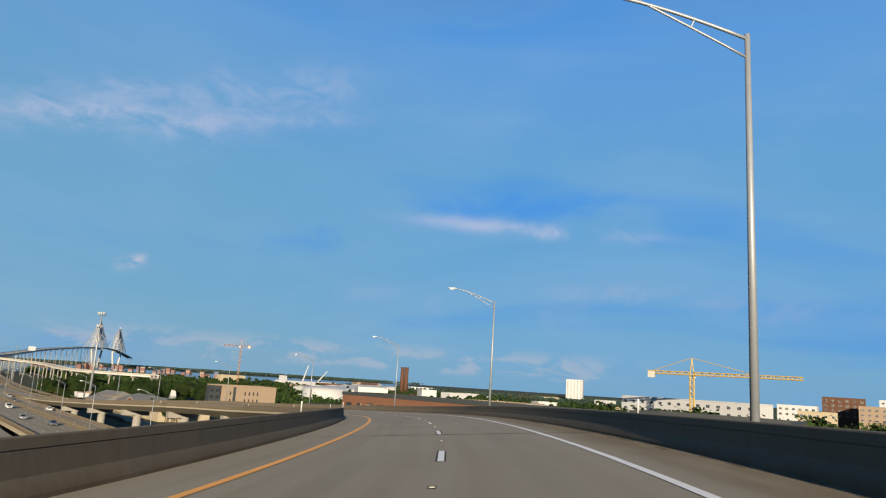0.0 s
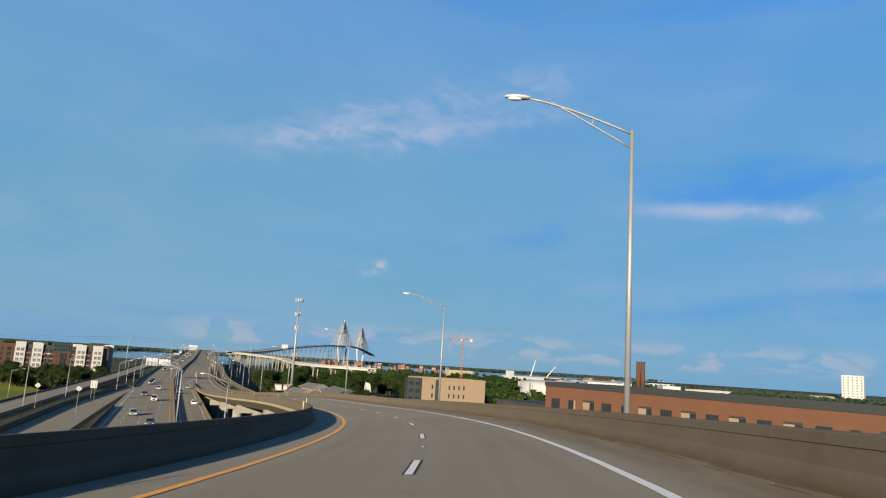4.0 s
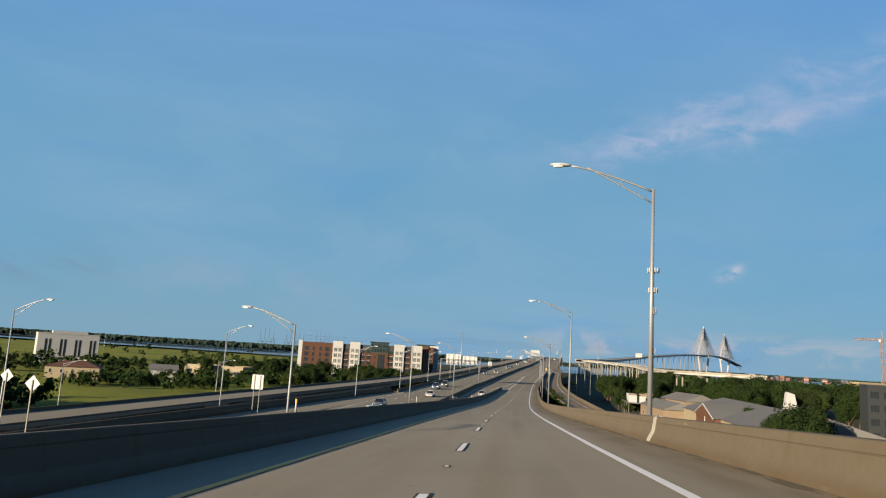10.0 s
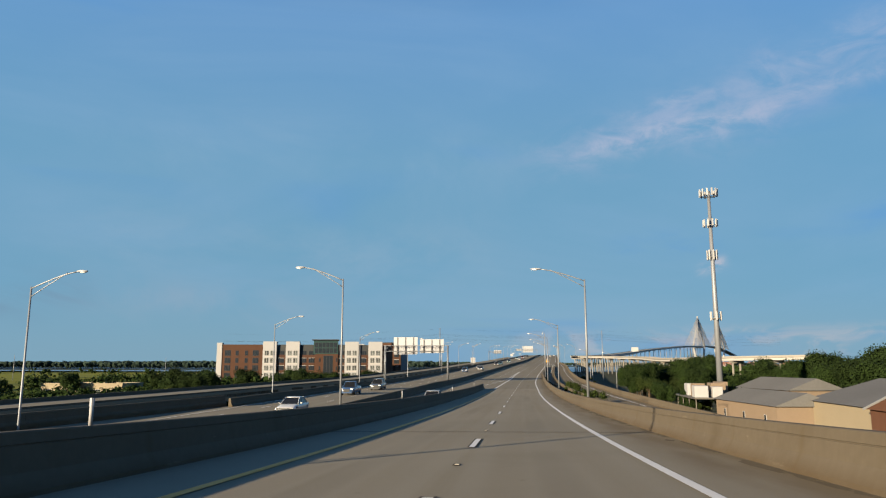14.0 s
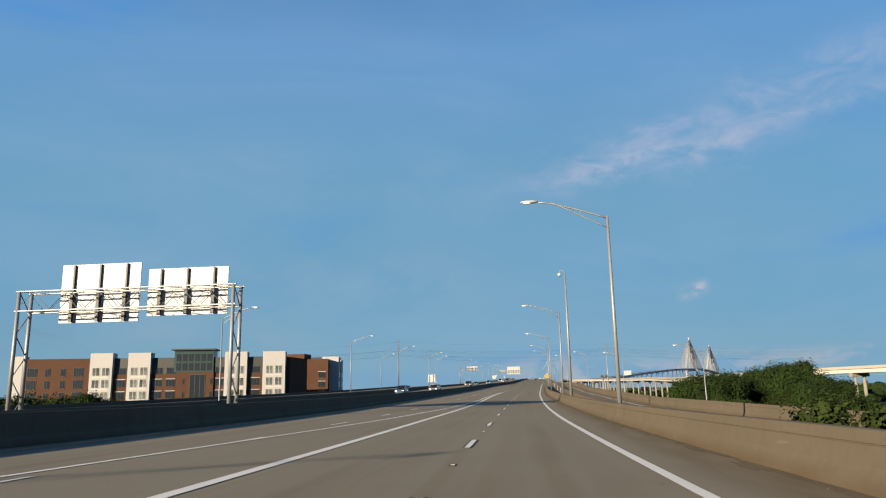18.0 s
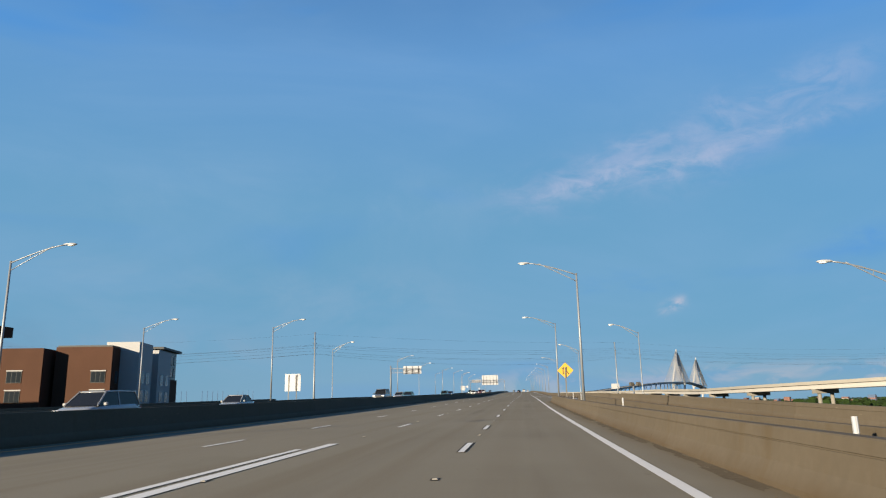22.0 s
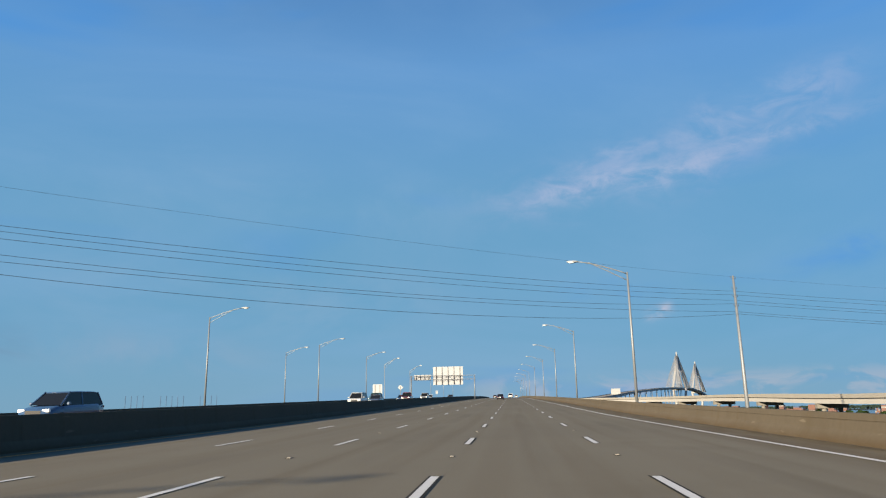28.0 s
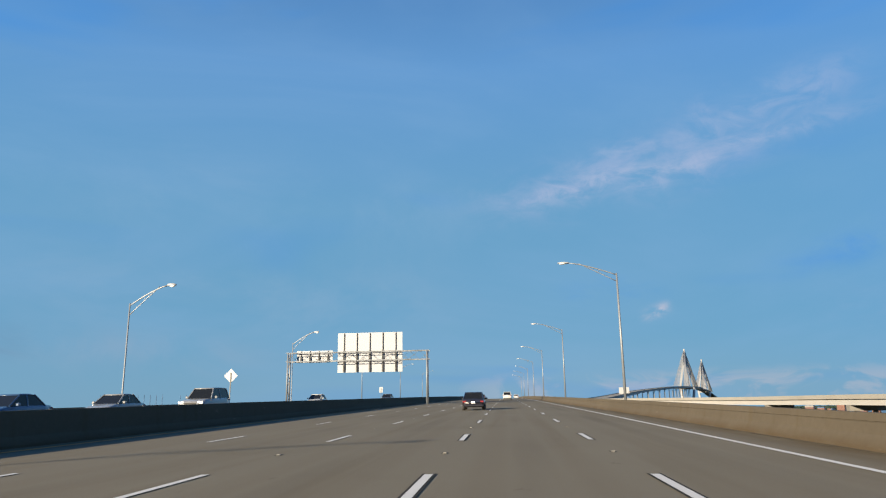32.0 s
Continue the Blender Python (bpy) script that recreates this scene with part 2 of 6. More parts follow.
def road_material(name, lanes, dirt, tone=1.0):
    """Worn concrete: grain, darker wheel paths in each lane, long stains, brown dirt on the shoulder."""
    def shade(*c):
        return tuple(x * tone for x in c)
    m = material(name, shade(0.163, 0.146, 0.109), 0.85, spread=0.10, fine=30, coarse=0.10, bump=0.15, stain=(shade(0.147, 0.131, 0.096), 0.22, 0.58))
    coords, noise, band, times, over, first_of = more(m)
    v = coords("plan", 1, 1)
    u = first_of(v)
    long_n = noise(coords("plan", 1.1, 0.03), 1.0, 4)
    over(times(band(long_n, 0.5, 0.72), 0.30), shade(0.109, 0.085, 0.049))
    for c in lanes:
        for d in (-0.85, 0.85):
            off = times(times(u, -(c + d), "ADD"), times(u, -(c + d), "ADD"))
            over(times(times(band(off, 0.0, 0.22, 1.0, 0.0), noise(coords("plan", 0.5, 0.02), 1.0, 3)), 0.28), shade(0.112, 0.088, 0.054))
        oil = times(times(u, -c, "ADD"), times(u, -c, "ADD"))
        over(times(times(band(oil, 0.0, 0.25, 1.0, 0.0), band(noise(coords("plan", 0.3, 0.06), 1.0, 4), 0.35, 0.7)), 0.30), shade(0.079, 0.064, 0.043))
    for a, b_ in dirt:
        f = band(u, a, b_)
        over(times(times(f, band(noise(coords("plan", 1.5, 0.25), 1.0, 5), 0.25, 0.65, 0.4, 1.0)), 0.75), shade(0.094, 0.069, 0.037))
    spots = band(noise(coords("plan", 2.2, 1.1), 1.0, 3), 0.70, 0.76)
    over(times(spots, 0.35), shade(0.070, 0.057, 0.038))
    return m


M_ROAD = road_material("worn_concrete_road", (-3.2, 0.45, -10.7, -21.6, -25.2), ((2.3, 3.6),))
M_ROAD_RAMP = road_material("pale_concrete_ramp", (-3.2, 0.45), ((2.3, 3.6),), 1.12)
M_ROAD_MERGE = road_material("worn_concrete_merge", (-3.2, 0.45, -10.7), ((2.3, 3.6),), 0.95)
M_ROAD_WIDE = road_material("worn_concrete_wide_road", (-3.3, 0.5, 4.2, -7.1, -10.7), ((5.6, 7.0), (-12.6, -14.2)), 0.88)
M_ASPHALT = material("asphalt", (0.066, 0.057, 0.039), 0.85, spread=0.12, fine=20, coarse=0.15, bump=0.12)
M_BARRIER = material("barrier_concrete", (0.081, 0.068, 0.049), 0.85, spread=0.10, fine=6, coarse=0.3, bump=0.2, stain=((0.069, 0.056, 0.038), 0.6, 0.58), per_object=0.06)
coords, noise, band, times, over, first_of = more(M_BARRIER)
height_v = first_of(coords("face", 1, 1), 1)
# runs down the face, splash dirt at the foot, pale scrapes
over(times(band(noise(coords("face", 1.6, 0.25), 1.0, 5), 0.52, 0.75), 0.45), (0.068, 0.049, 0.025))
over(times(times(band(height_v, 0.30, 0.02), band(noise(coords("face", 0.5, 2.0), 1.0, 4), 0.3, 0.6, 0.4, 1.0)), 0.7), (0.058, 0.040, 0.021))
over(times(times(band(noise(coords("face", 0.9, 5.0), 1.0, 5), 0.66, 0.72), band(noise(coords("face", 0.05, 0.6), 1.0, 2), 0.45, 0.6)), 0.45), (0.170, 0.145, 0.105))
M_CONC = material("bridge_concrete", (0.235, 0.222, 0.195), 0.85, spread=0.10, fine=3, coarse=0.2, bump=0.1)
M_PIER = material("pier_concrete", (0.150, 0.143, 0.127), 0.85, spread=0.12, fine=3, coarse=0.2, bump=0.1)
M_GIRDER = material("pale_girder", (0.315, 0.305, 0.285), 0.75, spread=0.06, fine=2, coarse=0.2, bump=0.05)
M_WHITE_LINE = material("white_road_paint", (0.520, 0.510, 0.480), 0.6, spread=0.06, fine=20, coarse=1.0, bump=0.05, stain=((0.340, 0.325, 0.290), 3.0, 0.66))
M_YELLOW_LINE = material("yellow_road_paint", (0.560, 0.240, 0.010), 0.6, spread=0.08, fine=20, coarse=1.0, bump=0.05)
M_BLACK = material("black_rubber", (0.015, 0.015, 0.015), 0.7, spread=0.1, bump=0.0)
M_JOINT = material("dark_joint", (0.03, 0.028, 0.025), 0.9, spread=0.2, bump=0.0)
M_STEEL = material("galvanised_steel", (0.152, 0.165, 0.180), 0.5, 0.3, spread=0.08, fine=4, coarse=0.5, bump=0.0)
M_GLASSY = material("lamp_glass", (0.75, 0.75, 0.72), 0.25, spread=0.03, bump=0.0)
M_GRASS = material("marsh_grass", (0.112, 0.120, 0.010), 0.95, spread=0.3, fine=0.5, coarse=0.02, bump=0.3, stain=((0.034, 0.052, 0.010), 0.008, 0.57))
M_GROUND = material("town_ground", (0.030, 0.033, 0.017), 0.95, spread=0.35, fine=0.3, coarse=0.015, bump=0.2, stain=((0.087, 0.082, 0.071), 0.02, 0.6))
M_WATER = material("river_water", (0.10, 0.14, 0.17), 0.25, spread=0.1, fine=0.2, coarse=0.01, bump=0.2)
M_BRICK = material("red_brick", (0.055, 0.028, 0.018), 0.85, spread=0.15, fine=6, coarse=0.3, bump=0.1)
M_TAN = material("tan_stucco", (0.152, 0.117, 0.084), 0.85, spread=0.06, fine=4, coarse=0.3, bump=0.05)
M_WHITE = material("white_panel", (0.245, 0.250, 0.253), 0.7, spread=0.04, fine=2, coarse=0.2, bump=0.03)
M_DARK = material("dark_panel", (0.013, 0.016, 0.017), 0.6, spread=0.1, fine=3, coarse=0.3, bump=0.03)
M_ROOF = material("grey_roof", (0.095, 0.095, 0.092), 0.8, spread=0.12, fine=2, coarse=0.1, bump=0.05)
M_GLASS = material("window_glass", (0.014, 0.018, 0.022), 0.08, spread=0.1, bump=0.0)
M_GLASS.node_tree.nodes["Principled BSDF"].inputs["Specular IOR Level"].default_value = 0.3
M_CAR_GLASS = material("tinted_car_glass", (0.008, 0.009, 0.010), 0.12, spread=0.1, bump=0.0)
M_CAR_GLASS.node_tree.nodes["Principled BSDF"].inputs["Specular IOR Level"].default_value = 0.25
# pale panes: curtains and bright sky reflections, both put into the colour
M_PALE_PANE = material("window_glass_curtain_and_reflection", (0.075, 0.082, 0.078), 0.15, spread=0.6, fine=0.35, coarse=0.9, bump=0.0, per_object=0.5)
M_TEAL = material("teal_glazing", (0.016, 0.040, 0.036), 0.3, spread=0.2, fine=0.5, coarse=0.3, bump=0.0)
# rib steel with the shade on the sign backs put into its colour
M_RIB = material("shaded_sign_rib", (0.032, 0.033, 0.034), 0.6, 0.2, spread=0.15, bump=0.0)
M_SIGN = material("sign_back_aluminium", (0.250, 0.264, 0.282), 0.5, 0.0, spread=0.04, fine=1, coarse=0.3, bump=0.0)
M_CLAD = material("dark_grey_cladding", (0.034, 0.034, 0.034), 0.8, spread=0.12, fine=2, coarse=0.1, bump=0.05)
M_CRANE = material("crane_orange", (0.170, 0.095, 0.050), 0.6, spread=0.08, bump=0.0)
M_CRANE_YELLOW = material("crane_yellow", (0.220, 0.150, 0.032), 0.6, spread=0.08, bump=0.0)
M_LEAF = material("foliage", (0.0115, 0.0225, 0.0045), 0.9, spread=0.5, fine=1.2, coarse=0.12, bump=0.0, per_object=0.25)
M_LEAF2 = material("foliage_olive", (0.015, 0.024, 0.005), 0.9, spread=0.5, fine=1.2, coarse=0.12, bump=0.0, per_object=0.25)
# distance haze is mixed into this foliage colour as a bluer, paler green
M_HAZE_WOOD = material("haze_tinted_foliage", (0.020, 0.034, 0.026), 0.95, spread=0.3, fine=0.3, coarse=0.02, bump=0.0)
M_DIRT = material("dry_road_dirt", (0.088, 0.071, 0.046), 0.95, spread=0.25, fine=12, coarse=1, bump=0.2, stain=((0.105, 0.086, 0.058), 1.5, 0.6))
M_TRUNK = material("bark", (0.055, 0.041, 0.027), 0.95, spread=0.3, fine=10, coarse=1, bump=0.2)


# ---- building helpers ----
def thing(name, label, category, group="", kind="", at=None):
    ob = new(name)
    ob.empty_display_size = 0.5
    if at is not None:
        ob.matrix_world = at
    return tagged(ob, label, category, group, kind)


def mesh_part(name, verts, faces, mat, parent=None, label="", smooth=False):
    me = bpy.data.meshes.new(name)
    me.from_pydata([tuple(v) for v in verts], [], faces)
    me.materials.append(mat)
    if smooth:
        me.polygons.foreach_set("use_smooth", [True] * len(me.polygons))
    ob = new(name, me)
    if parent:
        ob.parent = parent
    return tagged(ob, label)


def part(name, bm, mat, parent=None, label="", smooth=False):
    me = bpy.data.meshes.new(name)
    bm.to_mesh(me)
    bm.free()
    for mm in (mat if isinstance(mat, (list, tuple)) else (mat,)):
        me.materials.append(mm)
    if smooth:
        me.polygons.foreach_set("use_smooth", [True] * len(me.polygons))
    ob = new(name, me)
    if parent:
        ob.parent = parent
    return tagged(ob, label)


def box(bm, x0, y0, z0, x1, y1, z1, m=None, bevel=0.0):
    r = bmesh.ops.create_cube(bm, size=1.0)
    mm = Matrix.Translation(((x0 + x1) / 2, (y0 + y1) / 2, (z0 + z1) / 2)) @ Matrix.Diagonal((abs(x1 - x0), abs(y1 - y0), abs(z1 - z0), 1))
    bmesh.ops.transform(bm, matrix=(m @ mm) if m else mm, verts=r["verts"])
    if bevel:
        es = list({e for v in r["verts"] for e in v.link_edges})
        bmesh.ops.bevel(bm, geom=es, offset=bevel, segments=1, affect="EDGES")
    return bm


def rod(bm, a, b, r0, r1=None, seg=8):
    a, b = Vector(a), Vector(b)
    r1 = r0 if r1 is None else r1
    q = (b - a).to_track_quat("Z", "Y").to_matrix().to_4x4()
    m = Matrix.Translation((a + b) / 2) @ q
    bmesh.ops.create_cone(bm, cap_ends=True, segments=seg, radius1=r0, radius2=r1, depth=(b - a).length, matrix=m)
    return bm


def tube(bm, pts, r0, r1=None, seg=8):
    """One smooth tube through the given points."""
    pts = [Vector(p) for p in pts]
    r1 = r0 if r1 is None else r1
    rings = []
    for i, p in enumerate(pts):
        d = (pts[min(i + 1, len(pts) - 1)] - pts[max(i - 1, 0)]).normalized()
        a = d.cross(Vector((0, 1, 0.001))).normalized()
        b = d.cross(a)
        r = r0 + (r1 - r0) * i / (len(pts) - 1)
        rings.append([bm.verts.new(p + (a * math.cos(k * 2 * math.pi / seg) + b * math.sin(k * 2 * math.pi / seg)) * r) for k in range(seg)])
    for q, w in zip(rings, rings[1:]):
        for k in range(seg):
            bm.faces.new((q[k], q[(k + 1) % seg], w[(k + 1) % seg], w[k]))
    bm.faces.new(rings[0][::-1])
    bm.faces.new(rings[-1])
    return bm


# ---- the road's alignment: stations in metres along the way driven ----
HEADING = [(-60, 19.4), (0, 23.45), (25, 27.75), (50, 32.15), (75, 37.16), (100, 44.64), (125, 52.94), (150, 59.36), (175, 64.65), (200, 68.02),
           (230, 69.29), (270, 68.38), (320, 67.32), (415, 66.75), (500, 65.57), (600, 64.19), (760, 63.83), (910, 64.16), (960, 64.3), (4000, 64.3)]
LEVEL = [(-60, -0.57), (0, -1.34), (50, -2.57), (100, -4.75), (150, -7.24), (173, -8.41), (200, -9.55), (250, -12.24), (300, -14.9), (350, -17.22), (415, -18.91),
         (460, -19.32), (500, -19.26), (560, -18.54), (620, -17.55), (700, -15.86), (800, -14.13), (910, -11.56), (960, -10.4), (1100, -7.4), (1250, -4.7),
         (1400, -3.2), (1600, -4.5), (2000, -14.0), (4000, -60.0)]
BANK = [(-60, 0.076), (200, 0.082), (250, 0.062), (300, 0.029), (350, 0.008), (400, 0.0), (4000, 0.0)]
ST0 = -60
_s = np.arange(ST0, 4000, 1.0)
_h = np.radians(np.interp(_s, *zip(*HEADING)))
_hm = 0.5 * (_h[1:] + _h[:-1])
_x = np.concatenate([[0], np.cumsum(-np.sin(_hm))])
_y = np.concatenate([[0], np.cumsum(np.cos(_hm))])
_x += 0.1 - _x[-ST0]
_y += 0.03 - _y[-ST0]


def smooth_table(table, s):
    """A table glided through, level by level, by cubic steps."""
    xs = [p[0] for p in table]
    ys = [p[1] for p in table]
    i = max(0, min(len(xs) - 2, int(np.searchsorted(xs, s)) - 1))
    def slope(k):
        if k <= 0 or k >= len(xs) - 1:
            return (ys[min(k + 1, len(ys) - 1)] - ys[max(k - 1, 0)]) / (xs[min(k + 1, len(xs) - 1)] - xs[max(k - 1, 0)])
        a, b = (ys[k] - ys[k - 1]) / (xs[k] - xs[k - 1]), (ys[k + 1] - ys[k]) / (xs[k + 1] - xs[k])
        return 0.5 * (a + b)
    h = xs[i + 1] - xs[i]
    u = (s - xs[i]) / h
    return (2 * u**3 - 3 * u**2 + 1) * ys[i] + (u**3 - 2 * u**2 + u) * h * slope(i) + (3 * u**2 - 2 * u**3) * ys[i + 1] + (u**3 - u**2) * h * slope(i + 1)


def plan(s, u):
    """Plan place at station s, u metres to the right of the way driven."""
    h = float(np.interp(s, _s, _h))
    x, y = float(np.interp(s, _s, _x)), float(np.interp(s, _s, _y))
    return x + math.cos(h) * u, y + math.sin(h) * u


def road_z(s):
    return smooth_table(LEVEL, s)


SHIFT = [(-60, 0.7), (15, 0.65), (60, 0.2), (110, 0.0), (145, 0.12), (180, 0.42), (215, 0.40), (285, 0.28), (340, 0.12), (400, 0.0), (4000, 0.0)]


def ramp(s, u, dz=0.0):
    """A point of the driven road, with its cross-slope."""
    u += float(np.interp(s, *zip(*SHIFT)))
    x, y = plan(s, u)
    return Vector((x, y, road_z(s) + float(np.interp(s, *zip(*BANK))) * u + dz))


# the through highway beside the ramp: straight behind its meeting with the ramp
MEET = 450.0
MH = radians(67.0)
MX, MY = plan(MEET, 0)


def main(s, u, dz=0.0):
    if s >= MEET:
        x, y = plan(s, u)
        return Vector((x, y, road_z(s) + dz))
    d = s - MEET
    x, y = MX - math.sin(MH) * d + math.cos(MH) * u, MY + math.cos(MH) * d + math.sin(MH) * u
    return Vector((x, y, -19.45 + 0.10 * max(0, 1 + d / 60) + dz))


def spot(s, u, z, turn=0.0):
    """A pose at station s, offset u and height z, whose +y looks along the road."""
    x, y = plan(s, u)
    return pose(x, y, z, 0, 0, math.degrees(float(np.interp(s, _s, _h))) + turn)


def sweep(name, where, profile, s0, s1, mat, parent=None, step=5.0, label="", closed=True, kind=""):
    """A profile of (u, dz) points drawn along the road from s0 to s1; u and dz may be functions of s."""
    n = max(1, int(round((s1 - s0) / step)))
    verts, faces, flat, face = [], [], [], []
    k = len(profile)
    for i in range(n + 1):
        s = s0 + (s1 - s0) * i / n
        for u, dz in profile:
            u, dz = u(s) if callable(u) else u, dz(s) if callable(dz) else dz
            verts.append(where(s, u, dz))
            flat.append((u, s))
            face.append((s, dz))
    for i in range(n):
        for j in range(k if closed else k - 1):
            a, b = i * k + j, i * k + (j + 1) % k
            faces.append((a, b, b + k, a + k))
    if closed:
        faces.append(tuple(range(k))[::-1])
        faces.append(tuple(range(n * k, n * k + k)))
    ob = mesh_part(name, verts, faces, mat, parent, label)
    idx = [v for f in faces for v in f]
    for layer, table in (("plan", flat), ("face", face)):
        uv = ob.data.uv_layers.new(name=layer)
        uv.data.foreach_set("uv", [c for v in idx for c in table[v]])
    if kind:
        tagged(ob, kind=kind)
    return ob


def glide(*pairs):
    xs, ys = [p[0] for p in pairs], [p[1] for p in pairs]
    return lambda s: float(np.interp(s, xs, ys))


def shifted(f, d):
    return lambda s: (f(s) if callable(f) else f) + d


# ---- ground, marsh, river ----
GZ = -28.0
GC = plan(600, 0)


def sheet(name, pts, z, mat, label, category="ground"):
    return tagged(mesh_part(name, [(x, y, z) for x, y in pts], [tuple(range(len(pts)))], mat), label, category, kind="structure")


sheet("ground", [(GC[0] + 4600 * math.cos(k * math.pi / 24), GC[1] + 4600 * math.sin(k * math.pi / 24)) for k in range(48)], GZ, M_GROUND,
      "flat low coastal ground with scrub, lots and grass")
sheet("marsh", [plan(-55, -62), plan(450, -62), plan(700, -160), plan(1100, -160), plan(1300, -300), plan(1300, -3500), plan(-55, -3300)], GZ + 0.05, M_GRASS,
      "flat yellow-green salt marsh reaching to the horizon", "marsh")
sheet("river", [plan(1500, 60), plan(1700, -700), plan(2500, -2600), plan(3600, -2600), plan(3500, 2200), plan(1900, 1500), plan(1600, 400)], GZ + 0.09, M_WATER,
      "broad grey-blue tidal river under the bridge", "river")
sheet("river_arm", [plan(1450, -420), plan(1560, -2600), plan(1760, -2600), plan(1640, -420)], GZ + 0.13, M_WATER, "thin arm of the tidal river across the marsh", "river")

# ---- decks ----
road = thing("road", "grey concrete highway with painted lanes, merging ramps and joints", "road", kind="structure")
RB = glide((-60, 4.35), (430, 4.35), (500, 3.9), (560, 3.3), (668, 3.4))                      # foot of the near right barrier
RB2 = glide((668, 12.4), (695, 11.5), (727, 10.2), (770, 8.8), (828, 7.9), (880, 7.9), (930, 7.4), (1000, 7.0), (4000, 6.9))  # foot of the right barrier past the second merge
MB = glide((100, -15.6), (452, -15.6), (620, -15.2), (760, -14.3), (830, -14.0), (4000, -14.0))   # foot of the median barrier
OUT_L = glide((100, -30.9), (4000, -30.9))

sweep("ramp_deck", ramp, [(-7.35, 0), (5.0, 0), (5.0, -0.35), (2.6, -1.9), (-4.6, -1.9), (-7.35, -0.35)], -60, 452, M_ROAD_RAMP, road, 4.0, "worn grey concrete ramp deck")
sweep("main_deck", main, [(shifted(MB, -0.4), 0.0), (glide((100, -7.6), (400, -7.6), (452, -7.3)), 0.0), (glide((100, -7.6), (452, -7.3)), -1.5), (shifted(MB, -0.4), -1.5)],
      120, 452, M_ROAD, road, 6.0, "grey through carriageway")
sweep("merged_deck", main, [(shifted(MB, -0.4), 0.0), (shifted(RB, 0.5), 0.0), (shifted(RB, 0.5), -1.5), (shifted(MB, -0.4), -1.5)], 452, 668, M_ROAD_MERGE, road, 6.0)
sweep("merged_deck", main, [(shifted(MB, -0.4), 0.0), (shifted(RB2, 0.5), 0.0), (shifted(RB2, 0.5), -1.5), (shifted(MB, -0.4), -1.5)], 668, 2000, M_ROAD_WIDE, road, 8.0)
# past the merge the oncoming carriageway lies a little higher
ONZ = glide((120, -0.03), (560, -0.03), (670, 0.24), (2000, 0.24))
sweep("oncoming_deck", main, [(-31.4, ONZ), (shifted(MB, -0.4), ONZ), (shifted(MB, -0.4), -1.5), (-31.4, -1.5)], 120, 2000, M_ROAD, road, 8.0, "grey carriageway of the oncoming traffic")
EXIT_R = glide((120, -33), (230, -35.5), (300, -34), (380, -31.6))
EXIT_L = glide((120, -45), (230, -45.5), (300, -43), (380, -36.5), (420, -32.0))
sweep("exit_deck", main, [(EXIT_L, -0.3), (EXIT_R, -0.3), (EXIT_R, -1.6), (EXIT_L, -1.6)], 120, 410, M_ROAD, road, 6.0, "grey exit lane leaving the oncoming carriageway")
FRONT_R = glide((120, -52), (230, -52), (330, -48), (450, -42), (700, -37), (1000, -33))
sweep("service_deck", main, [(shifted(FRONT_R, -8), 0.4), (FRONT_R, 0.4), (FRONT_R, -1.0), (shifted(FRONT_R, -8), -1.0)], 120, 1000, M_ROAD, road, 8.0, "grey outer service ramp")


def on_ramp(s, u, dz=0.0):
    x, y = plan(s, u)
    return Vector((x, y, glide((270, -24.8), (330, -23.4), (390, -21.0), (450, -20.2), (520, -19.6), (600, -18.2), (668, -16.55))(s) + dz))


ON_L = glide((270, 27), (330, 20.5), (390, 13.8), (450, 8.6), (520, 5.2), (580, 4.3), (668, 4.2))
ON_R = glide((270, 35), (330, 27.5), (390, 20.3), (450, 15.6), (520, 13.2), (600, 12.6), (668, 12.4))
sweep("on_ramp_deck", on_ramp, [(ON_L, 0.0), (shifted(ON_R, 0.5), 0.0), (shifted(ON_R, 0.5), -1.2), (ON_L, -1.2)], 270, 668, M_ROAD, road, 6.0, "grey on-ramp climbing to the highway")


# ---- concrete barriers, in cast lengths ----
def barrier(name, label, where, foot, side, height, s0, s1, length=14.6, both=False, step=3.7):
    """side +1: its face looks to smaller u. A jersey profile with a toe, a kink and a flat top."""
    top = thing(name, label, "barrier", kind="structure")
    n = max(1, int(round((s1 - s0) / length)))
    for i in range(n):
        a, b = s0 + (s1 - s0) * i / n, s0 + (s1 - s0) * (i + 1) / n - 0.006
        prof = [(0.0, 0.0), (0.015, 0.075), (0.15, 0.32), (0.19, height - 0.20), (0.208, height - 0.195), (0.208, height - 0.18), (0.194, height - 0.172), (0.215, height - 0.02), (0.235, height), (0.415, height), (0.435, height - 0.02)]
        prof += [(0.50, 0.32), (0.635, 0.075), (0.65, 0.0)] if both else [(0.45, 0.0), (0.45, -0.4), (0.0, -0.4)]
        pr = [(shifted(foot, side * u), z) for u, z in prof]
        sweep("barrier_length", where, pr if side > 0 else pr[::-1], a, b, M_BARRIER, top, step)
    return top


barrier("barrier_right", "weathered tan concrete barrier along the ramp's outer edge", ramp, RB, 1, 0.78, -60, 452)
barrier("barrier_right_far", "weathered tan concrete barrier between merging roads", main, RB, 1, 0.78, 452.2, 664)
barrier("barrier_left", "shaded grey concrete barrier along the ramp's inner edge", ramp, -6.85, -1, 0.88, -60, 451)
barrier("barrier_outer", "sunlit tan concrete barrier past the second merge", main, RB2, 1, 0.76, 668, 1300, step=7.4)
barrier("barrier_on_ramp", "tan concrete barrier on the outer side of the on-ramp", on_ramp, ON_R, 1, 0.85, 330, 667.8, step=7.4)
ON_IN = glide((330, 20.5), (390, 13.8), (450, 8.9), (490, 7.7), (530, 7.5), (580, 7.6), (668, 7.5))
